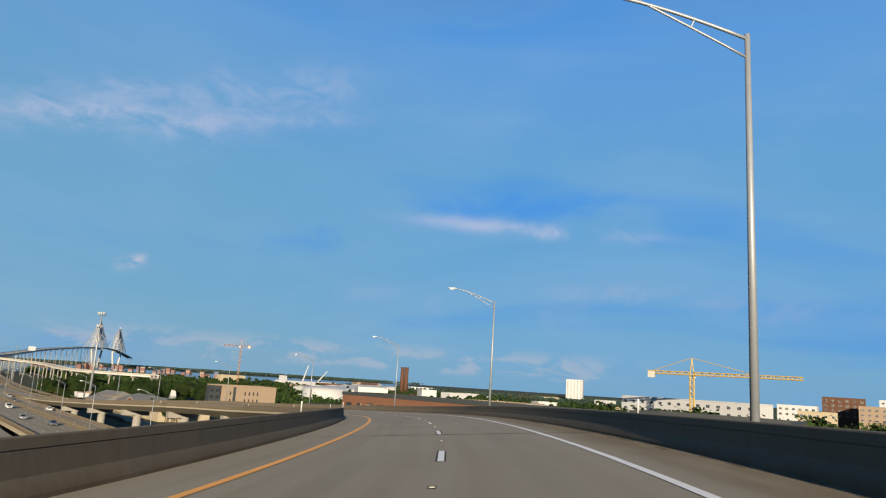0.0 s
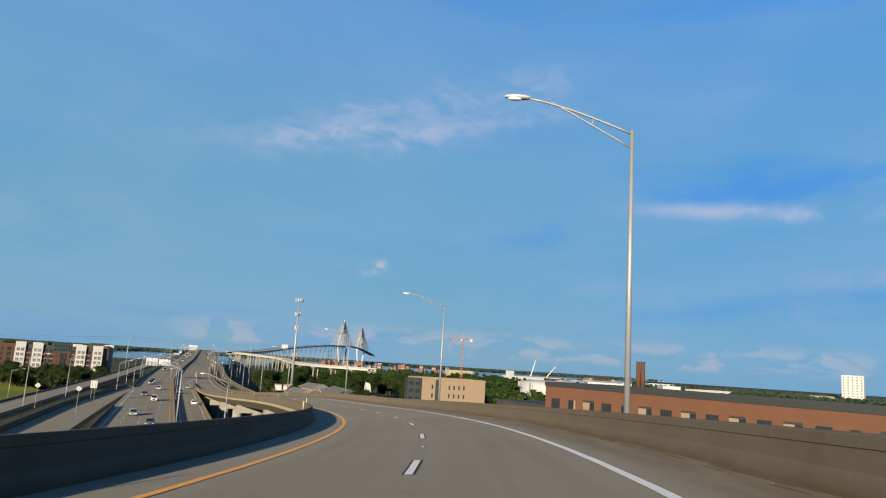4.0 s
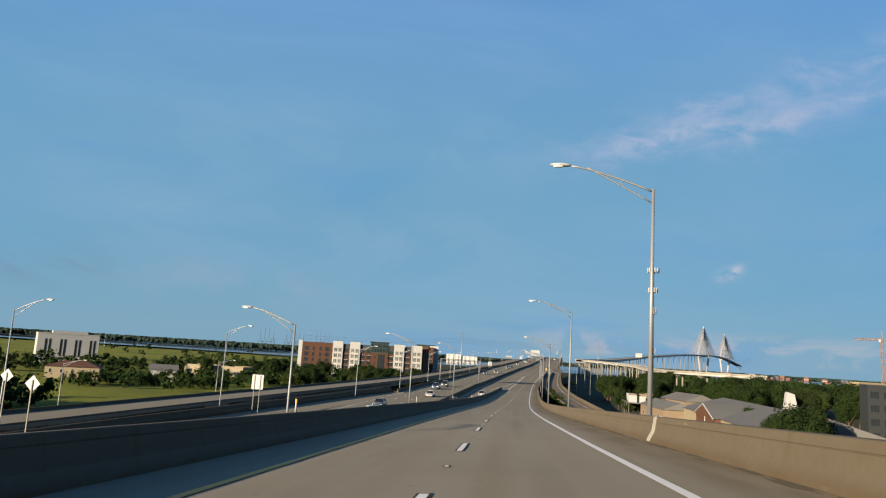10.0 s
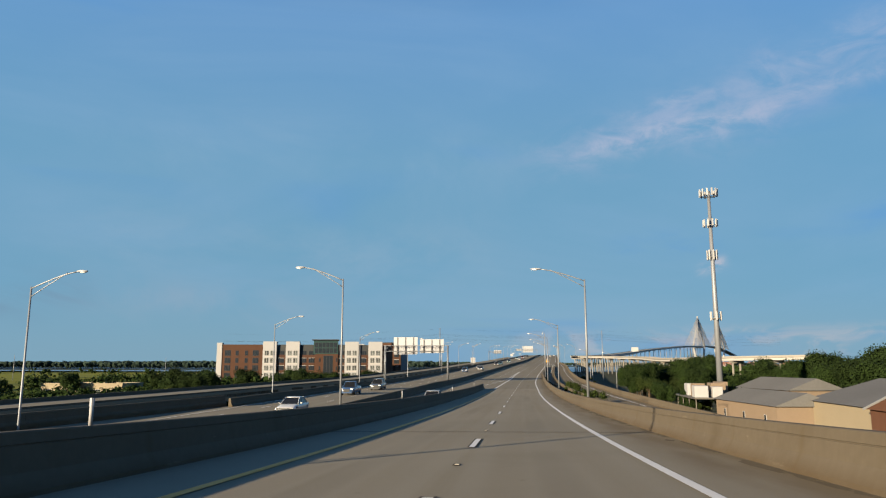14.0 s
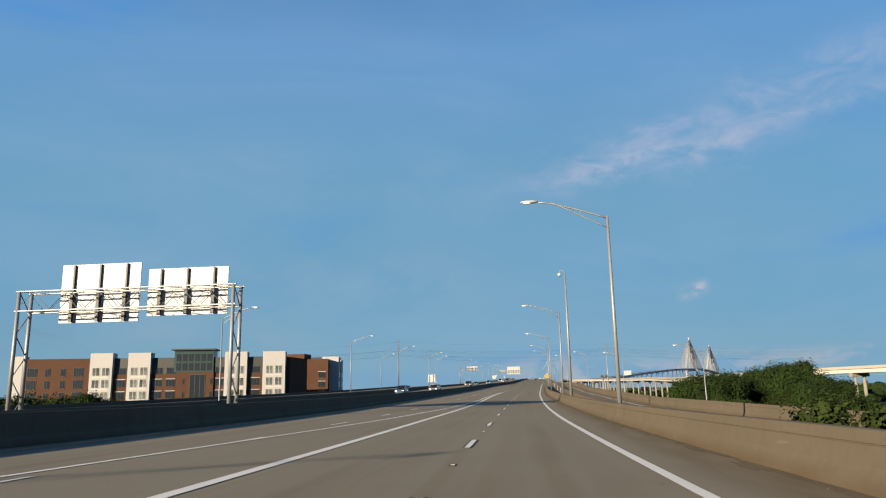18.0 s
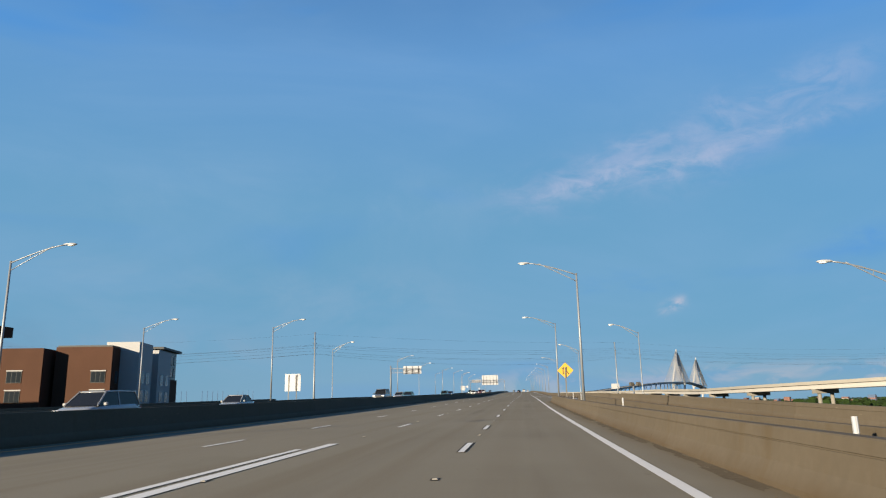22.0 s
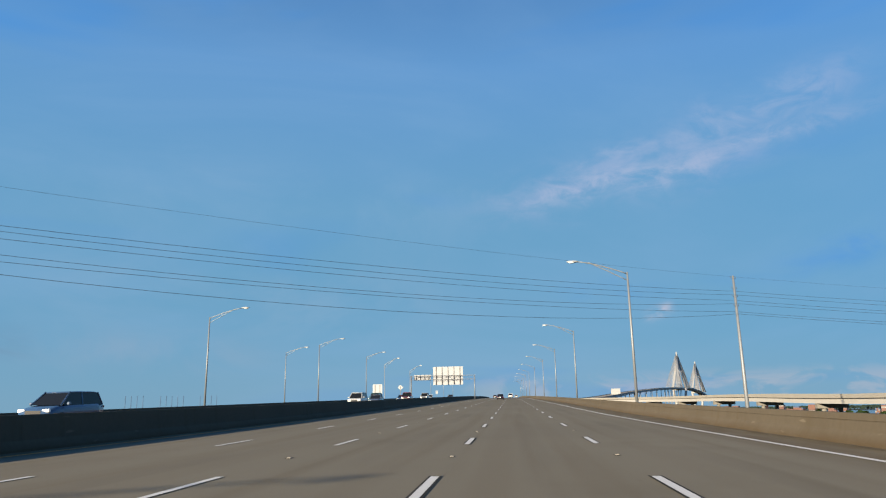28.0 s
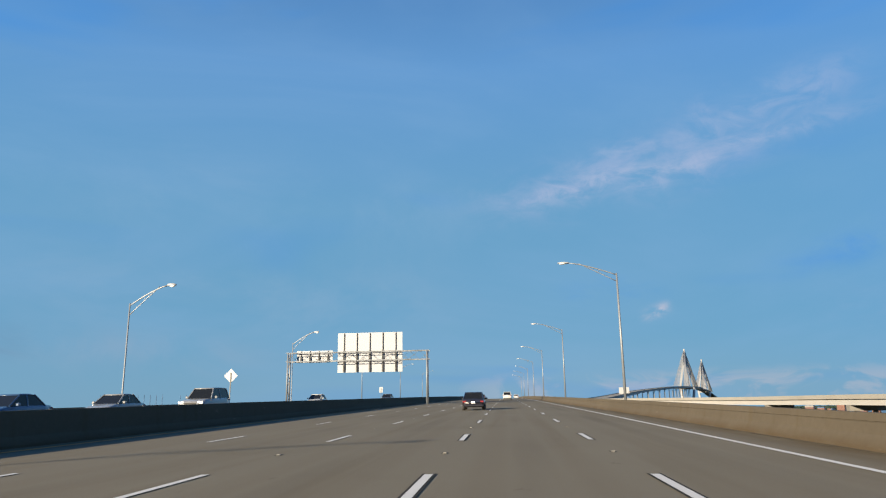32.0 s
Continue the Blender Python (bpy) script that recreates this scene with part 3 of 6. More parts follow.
barrier("barrier_on_ramp_inner", "tan concrete barrier on the inner side of the on-ramp", on_ramp, ON_IN, -1, 0.78, 330, 667, step=7.4)
barrier("median_barrier", "shaded grey concrete median barrier", main, shifted(MB, -0.65), 1, 1.05, 120, 1300, 29.2, True, 7.3)
barrier("barrier_through_right", "shaded grey concrete barrier beside the through lanes", main, -8.2, 1, 0.85, 120, 430, 29.2, step=7.3)
barrier("barrier_oncoming", "grey concrete barrier along the oncoming carriageway's outer edge", main, OUT_L, -1, 0.85, 400, 1300, 29.2, step=7.3)
barrier("barrier_exit_inner", "grey concrete barrier between carriageway and exit lane", main, glide((120, -31.0), (300, -31.0)), -1, 0.85, 120, 300, 29.2, step=7.3)
barrier("barrier_exit_outer", "grey concrete barrier along the exit lane", main, EXIT_L, -1, 0.9, 120, 405, 29.2, step=7.3)
barrier("barrier_service", "grey concrete barrier along the outer service ramp", main, FRONT_R, -1, 0.6, 120, 700, 29.2, step=7.3)
barrier("barrier_service_outer", "grey concrete barrier on the far side of the service ramp", main, shifted(FRONT_R, -7.6), -1, 0.85, 120, 700, 29.2, step=7.3)

# mortar patches at barrier joints
patches = thing("barrier_patch", "grey mortar patches over barrier joints", "repair patch", kind="structure")
for s in (245.3, 455.0, 846.0):
    f = RB if s < 664 else RB2
    prof = [(0.0, 0.0), (0.015, 0.075), (0.15, 0.32), (0.19, 0.56), (0.215, 0.74), (0.235, 0.765), (0.40, 0.765), (0.40, 0.05)]
    sweep("patch", ramp if s < 450 else main, [(shifted(f, u - 0.012), z + 0.022) for u, z in prof], s, s + (0.16 if s > 300 else 0.42), M_BARRIER if s > 300 else M_CONC, patches, 1.0)


def gutter(name, label, where, foot, s0, s1, n, seed):
    """Long low drifts of dirt against a barrier's foot, with some grit on them."""
    r = random.Random(seed)
    verts, faces = [], []
    for k in range(n):
        s = r.uniform(s0, s1)
        e = abs(r.gauss(0, 0.12)) + 0.02
        i = len(verts)
        if k % 4 == 0:
            half, wide, rise = r.uniform(0.012, 0.03), r.uniform(0.012, 0.03), r.uniform(0.006, 0.015)
            e += 0.1
        else:
            half, wide, rise = r.uniform(0.25, 1.3), r.uniform(0.03, 0.15), 0.002
        low = r.uniform(0.002, 0.004)
        for q in range(9):
            a = q * 0.698
            f = r.uniform(0.55, 1.15)
            verts.append(where(s + math.cos(a) * half * f, foot(s) - max(0.0, e + math.sin(a) * wide * f), low))
        verts.append(where(s, foot(s) - e, low + rise))
        faces += [(i + (q + 1) % 9, i + q, i + 9) for q in range(9)]
    return tagged(mesh_part(name, verts, faces, M_DIRT), label, "debris", kind="stuff")


gutter("gutter_dirt", "brown dirt drifted along the foot of the barrier", ramp, RB, -40, 450, 900, 61)
gutter("gutter_dirt", "brown dirt drifted along the merging road's barrier", main, RB, 452, 663, 1000, 62)
gutter("gutter_dirt", "brown dirt along the outer barrier past the merge", main, RB2, 670, 960, 900, 63)

# ---- painted lines ----
marks = thing("road_marking", "painted white and yellow lane lines on grey concrete", "lane lines", kind="structure")


def line(where, u, s0, s1, mat, width=0.16, step=4.0, dz=0.012):
    ob = sweep("edge_line", where, [(shifted(u, -width / 2), dz), (shifted(u, width / 2), dz)], s0, s1, mat, marks, step, closed=False)
    return ob


line(ramp, 2.3, -60, 452, M_WHITE_LINE, 0.18)
line(main, glide((452, 2.28), (485, 2.0), (505, 1.95), (548, 2.05), (600, 2.22), (772, 2.35)), 452, 772, M_WHITE_LINE, 0.2)
line(ramp, glide((-60, -4.95), (150, -4.95), (185, -4.75), (290, -4.9), (440, -4.95)), -60, 440, M_YELLOW_LINE, 0.2)
line(main, glide((440, -5.1), (485, -5.14), (497, -5.0), (520, -4.75), (536, -4.95), (562, -5.35), (595, -5.35)), 440, 594, M_WHITE_LINE, 0.28)
line(main, glide((448, -10.4), (470, -8.9), (486, -7.6), (496, -7.0), (504, -6.4), (516, -5.9), (533, -5.5), (552, -5.75), (595, -5.75)), 448, 592, M_WHITE_LINE, 0.18)
line(main, glide((672, 9.4), (690, 7.6), (718, 5.2), (770, 2.45)), 672, 770, M_WHITE_LINE, 0.24)
line(main, glide((668, 11.2), (695, 10.3), (727, 9.0), (770, 7.4), (828, 6.1), (930, 5.7), (4000, 5.7)), 672, 2000, M_WHITE_LINE, 0.16)
line(on_ramp, shifted(ON_R, -1.4), 330, 672, M_WHITE_LINE, 0.14)
line(main, -8.9, 120, 448, M_WHITE_LINE, 0.14, 8)
line(main, shifted(MB, 0.9), 120, 2000, M_YELLOW_LINE, 0.14, 8)
line(main, shifted(MB, -1.5), 120, 592, M_YELLOW_LINE, 0.14, 8)
line(main, -30.0, 120, 592, M_WHITE_LINE, 0.14, 8)

DASH_N = [(17.0, 0), (123.3, 9), (134.9, 10), (170.2, 13), (181.5, 14), (207.7, 16), (311.1, 25), (323.0, 26), (442.2, 36), (454.6, 37), (478.5, 39), (527.1, 43), (552.2, 45), (565.0, 46), (592.0, 48), (602.5, 49), (658.5, 53), (720.1, 58), (732.6, 59), (823.6, 67), (834.8, 68), (894.6, 73), (920.0, 75), (931.5, 76), (1300, 106)]


def dash_at(k):
    return float(np.interp(k, [p[1] for p in DASH_N], [p[0] for p in DASH_N])) if k >= 0 else 17.0 + k * 12.0


def dashes(where, u, s0, s1, width=0.15, contrast=True, shift=0.0):
    for k in range(-6, 107):
        s = dash_at(k)
        s += shift(s) if callable(shift) else shift
        if not s0 <= s <= s1:
            continue
        a, b = s - 1.52, s + 1.52
        uu = u(s) if callable(u) else u
        if contrast:
            for d in (-1, 1):
                c = uu + d * (width / 2 + 0.022)
                sweep("contrast_stripe", where, [(c - 0.022, 0.010), (c + 0.022, 0.010)], a, b + 0.12, M_JOINT, marks, 3.1, closed=False)
        sweep("lane_dash", where, [(uu - width / 2, 0.013), (uu + width / 2, 0.013)], a, b, M_WHITE_LINE, marks, 3.1, closed=False)


dashes(ramp, -1.4, -60, 450, 0.145)
dashes(main, glide((450, -1.45), (700, -1.4), (830, -1.3)), 450, 1290, 0.145)
dashes(main, 2.3, 776, 1290, 0.145, shift=-0.2)
dashes(main, -5.2, 600, 1290, 0.14, False, glide((620, 3.0), (658, 0.2), (1290, 0.3)))
dashes(main, -9.0, 455, 1290, 0.14, False, glide((620, 3.0), (658, 0.4), (1290, 1.2)))
dashes(main, -12.1, 130, 448, 0.12, False, 3.0)
dashes(main, -19.8, 130, 590, 0.12, False, 5.0)
dashes(main, -23.4, 130, 590, 0.12, False, 5.0)
dashes(main, -27.0, 130, 590, 0.12, False, 5.0)

# raised markers on dark pads midway between the dashes
for k in range(-4, 100):
    s = 0.5 * (dash_at(k) + dash_at(k + 1))
    for u, s0, s1 in ((-1.4, -60, 1200), (2.3, 780, 1200), (-5.2, 550, 1200)):
        if s0 <= s <= s1:
            w = ramp if s < 450 else main
            sweep("marker_pad", w, [(u - 0.07, 0.007), (u + 0.07, 0.007)], s - 0.16, s + 0.2, M_JOINT, marks, 1.0, closed=False)
            sweep("raised_marker", w, [(u - 0.05, 0.008), (u - 0.035, 0.022), (u + 0.035, 0.022), (u + 0.05, 0.008)], s - 0.04, s + 0.05, M_CONC, marks, 1.0)

# deck joints across the lanes
for s, l, r in ((27, -6.8, 4.3), (231, -6.8, 4.3), (296, -6.8, 4.3), (352, -6.8, 4.3), (664.5, -14, 3.3), (905, -13.9, 6.9)):
    w = ramp if s < 450 else main
    sweep("deck_joint", w, [(l, 0.008), (r, 0.008)], s - 0.06, s + 0.06, M_JOINT, road, 1.0, closed=False)


# ---- street lamps ----
def street_lamp(label, height=9.15, reach=3.5, rise=1.0, bracket=False):
    """A tapered steel pole on +z with a trussed arm reaching along -x."""
    foot = -0.5 if bracket else 0.0
    top = thing("street_lamp", label, "street lamp", "street lamps along the highway")
    bm = bmesh.new()
    rod(bm, (0, 0, foot), (0, 0, height), 0.105, 0.065, 12)
    part("pole", bm, M_STEEL, top, "tapered galvanised pole", True)
    bm = bmesh.new()
    box(bm, -0.17, -0.17, foot, 0.17, 0.17, foot + 0.05)
    for x in (-0.12, 0.12):
        for y in (-0.12, 0.12):
            rod(bm, (x, y, foot + 0.04), (x, y, foot + 0.11), 0.018, seg=6)
    part("base_plate", bm, M_STEEL, top)
    if bracket:
        part("pedestal", box(bmesh.new(), -0.2, -0.2, -1.25, 0.2, 0.2, foot - 0.004, None, 0.02), M_BARRIER, top, "concrete lamp pedestal behind the barrier")
    bm = bmesh.new()
    pts = [Vector((-reach * k / 8, 0, height - 0.12 + rise * (1 - (1 - k / 8) ** 1.35))) for k in range(9)]
    tube(bm, pts, 0.045, 0.04)
    part("arm", bm, M_STEEL, top, "curved upper arm tube", True)
    bm = bmesh.new()
    low = [Vector((-reach * 0.78 * k / 6, 0, height - 0.62 + (rise * 0.94 + 0.5) * (k / 6) ** 0.97)) for k in range(7)]
    tube(bm, low, 0.032, seg=6)
    part("arm_brace", bm, M_STEEL, top, "thin lower arm tube", True)
    part("arm_strut", rod(bmesh.new(), pts[3] + Vector((0.05, 0, 0)), low[3], 0.018, seg=6), M_STEEL, top)
    bm = bmesh.new()
    bmesh.ops.create_uvsphere(bm, u_segments=12, v_segments=8, radius=1.0, matrix=pose(-reach - 0.34, 0, height + rise - 0.10) @ Matrix.Diagonal((0.47, 0.17, 0.085, 1)))
    part("lamp_head", bm, M_SIGN, top, "pale oval lamp head", True)
    bm = bmesh.new()
    bmesh.ops.create_uvsphere(bm, u_segments=12, v_segments=6, radius=1.0, matrix=pose(-reach - 0.42, 0, height + rise - 0.15) @ Matrix.Diagonal((0.26, 0.14, 0.07, 1)))
    part("lens", bm, M_GLASSY, top, "clear lamp lens", True)
    return top


def stand(ob, where, s, u, dz, turn=0.0):
    p = where(s, u, dz)
    ob.matrix_world = pose(p.x, p.y, p.z, 0, 0, math.degrees(float(np.interp(s, _s, _h))) + turn)
    return ob


lamp = street_lamp("tall galvanised lamp pole with a trussed arm on the barrier", bracket=True)
first = True
LAMPS = [(ramp, s, u, 0.78, 0) for s, u in ((16.0, 5.44), (62.1, 5.52), (107.6, 4.85), (153.9, 5.40), (201.4, 5.36), (251.0, 5.46), (292.2, 5.51), (335.7, 5.12), (383.7, 5.11), (434.2, 5.25))]
LAMPS += [(main, s, u, 0.78, 0) for s, u in ((481.4, 4.63), (528.5, 4.38), (577.9, 4.25), (625.8, 4.40), (666.2, 4.60))]
LAMPS += [(main, s, u, 0.76, 0) for s, u in ((779.4, 9.6), (829.3, 8.6), (877.7, 8.9), (918.4, 8.8), (961.6, 8.5), (1007.8, 8.1), (1055, 7.7), (1103, 7.7), (1151, 7.7), (1199, 7.7), (1247, 7.7))]
LAMPS += [(main, s, u, 1.04, 0) for s, u in ((233.5, -16.1), (273, -15.6), (326.4, -15.6), (386, -15.6))]
LAMPS += [(main, s, u, 0.85, 180) for s, u in ((572, -31.6), (613.2, -31.2), (660.3, -31.3), (753, -31.9), (850, -31.6), (893, -31.4), (931.3, -31.2), (1065, -31.5), (1123, -31.5), (1181, -31.5))]
LAMPS += [(main, s, u, 0.6, 180) for s, u in ((653, -44.6), (907, -41.5))]
for where, s, u, dz, turn in LAMPS:
    p = where(s, u, dz)
    m = pose(p.x, p.y, p.z, 0, 0, math.degrees(float(np.interp(s, _s, _h))) + turn)
    if dz == 1.04:
        # the taller lamps on the median wall
        m = m @ Matrix.Diagonal((1, 1, 1.17 if s > 240 else 1.26, 1))
    if first:
        lamp.matrix_world = m
        first = False
    else:
        copy_thing(lamp, m)
lamp2 = street_lamp("tall galvanised lamp pole standing on the ground beside the on-ramp", 15.6)
lamp2.matrix_world = spot(557, 26.5, GZ)
copy_thing(lamp2, spot(615, 21.3, GZ) @ Matrix.Diagonal((1, 1, 1.13, 1)))
p = main(203.0, -9.7)
tagged(copy_thing(lamp2, pose(p.x, p.y, GZ, 0, 0, 67) @ Matrix.Diagonal((1, 1, 1.31, 1))), "tall galvanised lamp pole between the ramp and through lanes", "street lamp", "street lamps along the highway")
copy_thing(lamp2, spot(680, 17.3, GZ) @ Matrix.Diagonal((1, 1, 1.36, 1)))
q = main(731.2, 12.3, 9.91)
copy_thing(lamp2, spot(731.2, 12.3, GZ) @ Matrix.Diagonal((1, 1, (q.z - GZ) / 15.6, 1)))
# lamps beside the exit lane and the field road
for s, u, h in ((287.9, -50.7, 20.6), (330.4, -46.7, 20.2), (333.3, -76.4, 13.3), (381.3, -70.9, 13.6)):
    q = main(s, u)
    tagged(copy_thing(lamp2, pose(q.x, q.y, GZ, 0, 0, math.degrees(MH) + 180) @ Matrix.Diagonal((1, 1, h / 15.6, 1))),
           "galvanised lamp pole on the ground by the exit lane", "street lamp", "street lamps along the highway")
# lamps standing on the ground outside the oncoming carriageway, their heads level with the rest
for s, u in ((374, -35.6), (424, -35.2), (474, -34.9), (523, -33.8), (706.8, -36.2), (809, -34.8), (970.5, -34.0), (1021, -34.0)):
    q = main(s, u, 10.0)
    tagged(copy_thing(lamp2, pose(q.x, q.y, GZ, 0, 0, math.degrees(MH if s < MEET else float(np.interp(s, _s, _h))) + 180) @ Matrix.Diagonal((1, 1, (q.z - GZ) / 15.6, 1))),
           "tall galvanised lamp pole beyond the oncoming carriageway", "street lamp", "street lamps along the highway")


# ---- viaducts and the cable-stayed bridge ----
def along(points):
    """A smooth way through points (station, offset, level); returns f(t) for t from 0 to 1 -> (place, right)."""
    pts = [Vector((*plan(s, u), z)) for s, u, z in points]
    n = len(pts) - 1

    def f(t):
        x = min(max(t, 0), 1) * n
        i = min(int(x), n - 1)
        k = x - i
        a, b, c, d = pts[max(i - 1, 0)], pts[i], pts[i + 1], pts[min(i + 2, n)]
        return 0.5 * (2 * b + (c - a) * k + (2 * a - 5 * b + 4 * c - d) * k * k + (3 * b - a - 3 * c + d) * k**3)

    def g(t, u=0.0, dz=0.0):
        p, q = f(t), f(min(t + 0.002, 1)) - f(max(t - 0.002, 0))
        r = Vector((q.y, -q.x, 0)).normalized()
        return p + r * u + Vector((0, 0, dz))
    return g


def viaduct(name, label, points, width, depth, spans, pier_from=0, lips=True, columns=2):
    g = along(points)
    top = thing(name, label, "bridge", kind="structure")
    w = width / 2
    sweep("deck_slab", lambda s, u, dz: g(s, u, dz), [(-w, 0), (w, 0), (w, -0.3), (w - 0.8, -0.45), (-w + 0.8, -0.45), (-w, -0.3)], 0, 1, M_CONC, top, 1 / 60)
    for k, u in enumerate((-w + 1.0, 0.0, w - 1.0)):
        sweep("girder", g, [(u - 0.35, -0.46), (u + 0.35, -0.46), (u + 0.25, -depth), (u - 0.25, -depth)], 0, 1, M_GIRDER, top, 1 / 60, "pale painted girder")
    if lips:
        for u in (-w + 0.02, w - 0.32):
            sweep("parapet", g, [(u, 0.0), (u + 0.3, 0.0), (u + 0.3, 0.85), (u, 0.85)], 0, 1, M_CONC, top, 1 / 60, "weathered concrete parapet")
    for i in range(pier_from, spans + 1):
        p = g(i / spans)
        q = g(min(i / spans + 0.002, 1)) - g(max(i / spans - 0.002, 0))
        ang = math.degrees(math.atan2(q.y, q.x))
        m = pose(p.x, p.y, 0, 0, 0, ang)
        h = p.z - depth
        if h - GZ < 2:
            continue
        bm = bmesh.new()
        box(bm, -0.9, -w * 0.85, h - 1.5, 0.9, w * 0.85, h, m)
        part("pier_cap", bm, M_PIER, top)
        for j in range(columns):
            c = (j - (columns - 1) / 2) * w * 0.9
            bm = bmesh.new()
            rod(bm, m @ Vector((0, c, GZ)), m @ Vector((0, c, h - 1.4)), 0.72, 0.68, 10)
            part("pier_column", bm, M_PIER, top, "", True)
    return top


viaduct("loop_viaduct", "long pale girder viaduct curving back over trees",
        [(1400, 46, -4.3), (1350, 52, -4.9), (1270, 72, -6.2), (1180, 90, -7.6), (1085, 97, -8.7), (990, 99, -10.8), (884, 102, -11.4), (800, 122, -11.2), (745, 147, -11.0)], 11, 1.9, 15)
viaduct("bridge_approach", "high approach viaduct rising toward the cable bridge", [(1430, 40, -3.4), (1520, 62, -2.6), (1700, 100, 1.0), (2000, 160, 9.0), (2400, 270, 25.0), (2800, 430, 43.0), (3007, 520, 48.0)],
        24, 3.4, 40, columns=2)
viaduct("bridge_main_span", "main deck of the cable bridge between its towers", [(3007, 520, 48.0), (3160, 580, 51.0), (3330, 638, 51.0), (3484, 695, 48.0), (3650, 756, 39.0), (3900, 850, 23.0)], 26, 2.8, 2, pier_from=2)

# ramp and highway bents
bents = thing("ramp_bents", "concrete hammerhead piers under the ramp and highway", "bridge pier", kind="structure")
for s in range(-40, 430, 36):
    p = ramp(s, -1.0, -1.9)
    m = pose(p.x, p.y, 0, 0, 0, math.degrees(float(np.interp(s, _s, _h))))
    bm = bmesh.new()
    box(bm, -4.6, -1.0, p.z - 1.6, 3.2, 1.0, p.z - 0.02, m)
    part("pier_cap", bm, M_PIER, bents)
    bm = bmesh.new()
    rod(bm, m @ Vector((0, 0, GZ)), m @ Vector((0, 0, p.z - 1.5)), 1.3, 1.2, 12)
    part("pier_column", bm, M_PIER, bents, "", True)
for s in range(130, 1300, 42):
    for u0, u1 in ((-30, -17), (-14.5, -8.5 if s < 440 else 3.0)):
        p = main(s, (u0 + u1) / 2, -1.5)
        m = pose(p.x, p.y, 0, 0, 0, math.degrees(MH if s < MEET else float(np.interp(s, _s, _h))))
        w = (u1 - u0) / 2
        bm = bmesh.new()
        box(bm, -w, -0.8, p.z - 1.3, w, 0.8, p.z - 0.02, m)
        part("pier_cap", bm, M_PIER, bents)
        for c in (-0.6 * w, 0.6 * w):
            bm = bmesh.new()
            rod(bm, m @ Vector((c, 0, GZ)), m @ Vector((c, 0, p.z - 1.2)), 0.7, seg=10)
            part("pier_column", bm, M_PIER, bents, "", True)


def cable_tower(s, u, heading, deck, top_z, label):
    """A diamond tower with two fans of stays on each side."""
    x, y = plan(s, u)
    t = thing("bridge_tower", label, "bridge tower", "towers of the cable bridge", at=pose(x, y, 0, 0, 0, heading))
    for d in (-1, 1):
        bm = bmesh.new()
        rod(bm, (d * 9, 0, GZ), (d * 19, 0, deck - 2), 4.2, 3.6, 10)
        rod(bm, (d * 19, 0, deck - 3), (d * 1.8, 0, top_z - 24), 3.4, 2.6, 10)
        part("leg", bm, M_WHITE, t, "pale concrete leg", True)
    bm = bmesh.new()
    rod(bm, (0, 0, top_z - 34), (0, 0, top_z), 4.0, 2.2, 10)
    part("spire", bm, M_WHITE, t, "", True)
    bm = bmesh.new()
    box(bm, -18, -2, deck - 7, 18, 2, deck - 3)
    part("cross_beam", bm, M_CONC, t)
    for d in (-1, 1):
        for e in (-1, 1):
            for k in range(18):
                f = (k + 1) / 18
                part("stay_cable", rod(bmesh.new(), (d * 1.5, 0, top_z - 4 - 34 * (1 - f)), (d * 13, e * (14 + 205 * f), deck + 1 - 4.0 * f * f), 0.36, seg=4), M_WHITE, t)
    return t


cable_tower(3007, 520, 44.8, 48.0, 156.0, "tall pale diamond bridge tower with fanned cables")
cable_tower(3484, 695, 44.8, 48.0, 156.0, "second pale diamond bridge tower with fanned cables")


# ---- overhead signs and road signs, seen from the back ----
def sign_panel(parent, x0, z0, x1, z1, y, ribs, name="sign_panel"):
    bm = bmesh.new()
    box(bm, x0, y - 0.04, z0, x1, y + 0.04, z1)
    p = part(name, bm, M_SIGN, parent, "bare aluminium sign back")
    for k in range(ribs):
        x = x0 + (x1 - x0) * (k + 0.5) / ribs
        bm = bmesh.new()
        box(bm, x - 0.055, y - 0.20, z0 + 0.05, x + 0.055, y - 0.045, z1 - 0.05)
        box(bm, x - 0.11, y - 0.32, z0 + 0.02, x + 0.11, y - 0.205, z0 + (z1 - z0) * 0.55)
        part("rib", bm, M_RIB, p, "vertical rib coloured dark for its shade")
    return p


M_STEEL_DK = material("weathered_steel", (0.087, 0.082, 0.071), 0.6, 0.3, spread=0.15, bump=0.0)


def truss(bm, x0, x1, y, z, h=1.2, d=1.2, n=10):
    c = [(y - d / 2, z), (y + d / 2, z), (y + d / 2, z + h), (y - d / 2, z + h)]
    for yy, zz in c:
        rod(bm, (x0, yy, zz), (x1, yy, zz), 0.055, seg=6)
    for k in range(n):
        a, b = x0 + (x1 - x0) * k / n, x0 + (x1 - x0) * (k + 1) / n
        for i in range(4):
            j = (i + 1) % 4
            rod(bm, (a if k % 2 else b, *c[i]), (b if k % 2 else a, *c[j]), 0.024, seg=4)
    return bm


def gantry_post(parent, x, y, h, d=1.2):
    bm = bmesh.new()
    for k in (-1, 1):
        rod(bm, (x, y + k * d / 2, 0), (x, y + k * d / 2, h), 0.14, 0.12, 8)
    n = 6
    for k in range(n):
        rod(bm, (x, y + d / 2 * (1 if k % 2 else -1), h * k / n), (x, y - d / 2 * (1 if k % 2 else -1), h * (k + 1) / n), 0.05, seg=4)
    return part("post", bm, M_STEEL, parent, "braced steel post", True)


def at_main(s, u, dz):
    p = main(s, u, dz)
    return pose(p.x, p.y, p.z, 0, 0, math.degrees(MH if s < MEET else float(np.interp(s, _s, _h))))


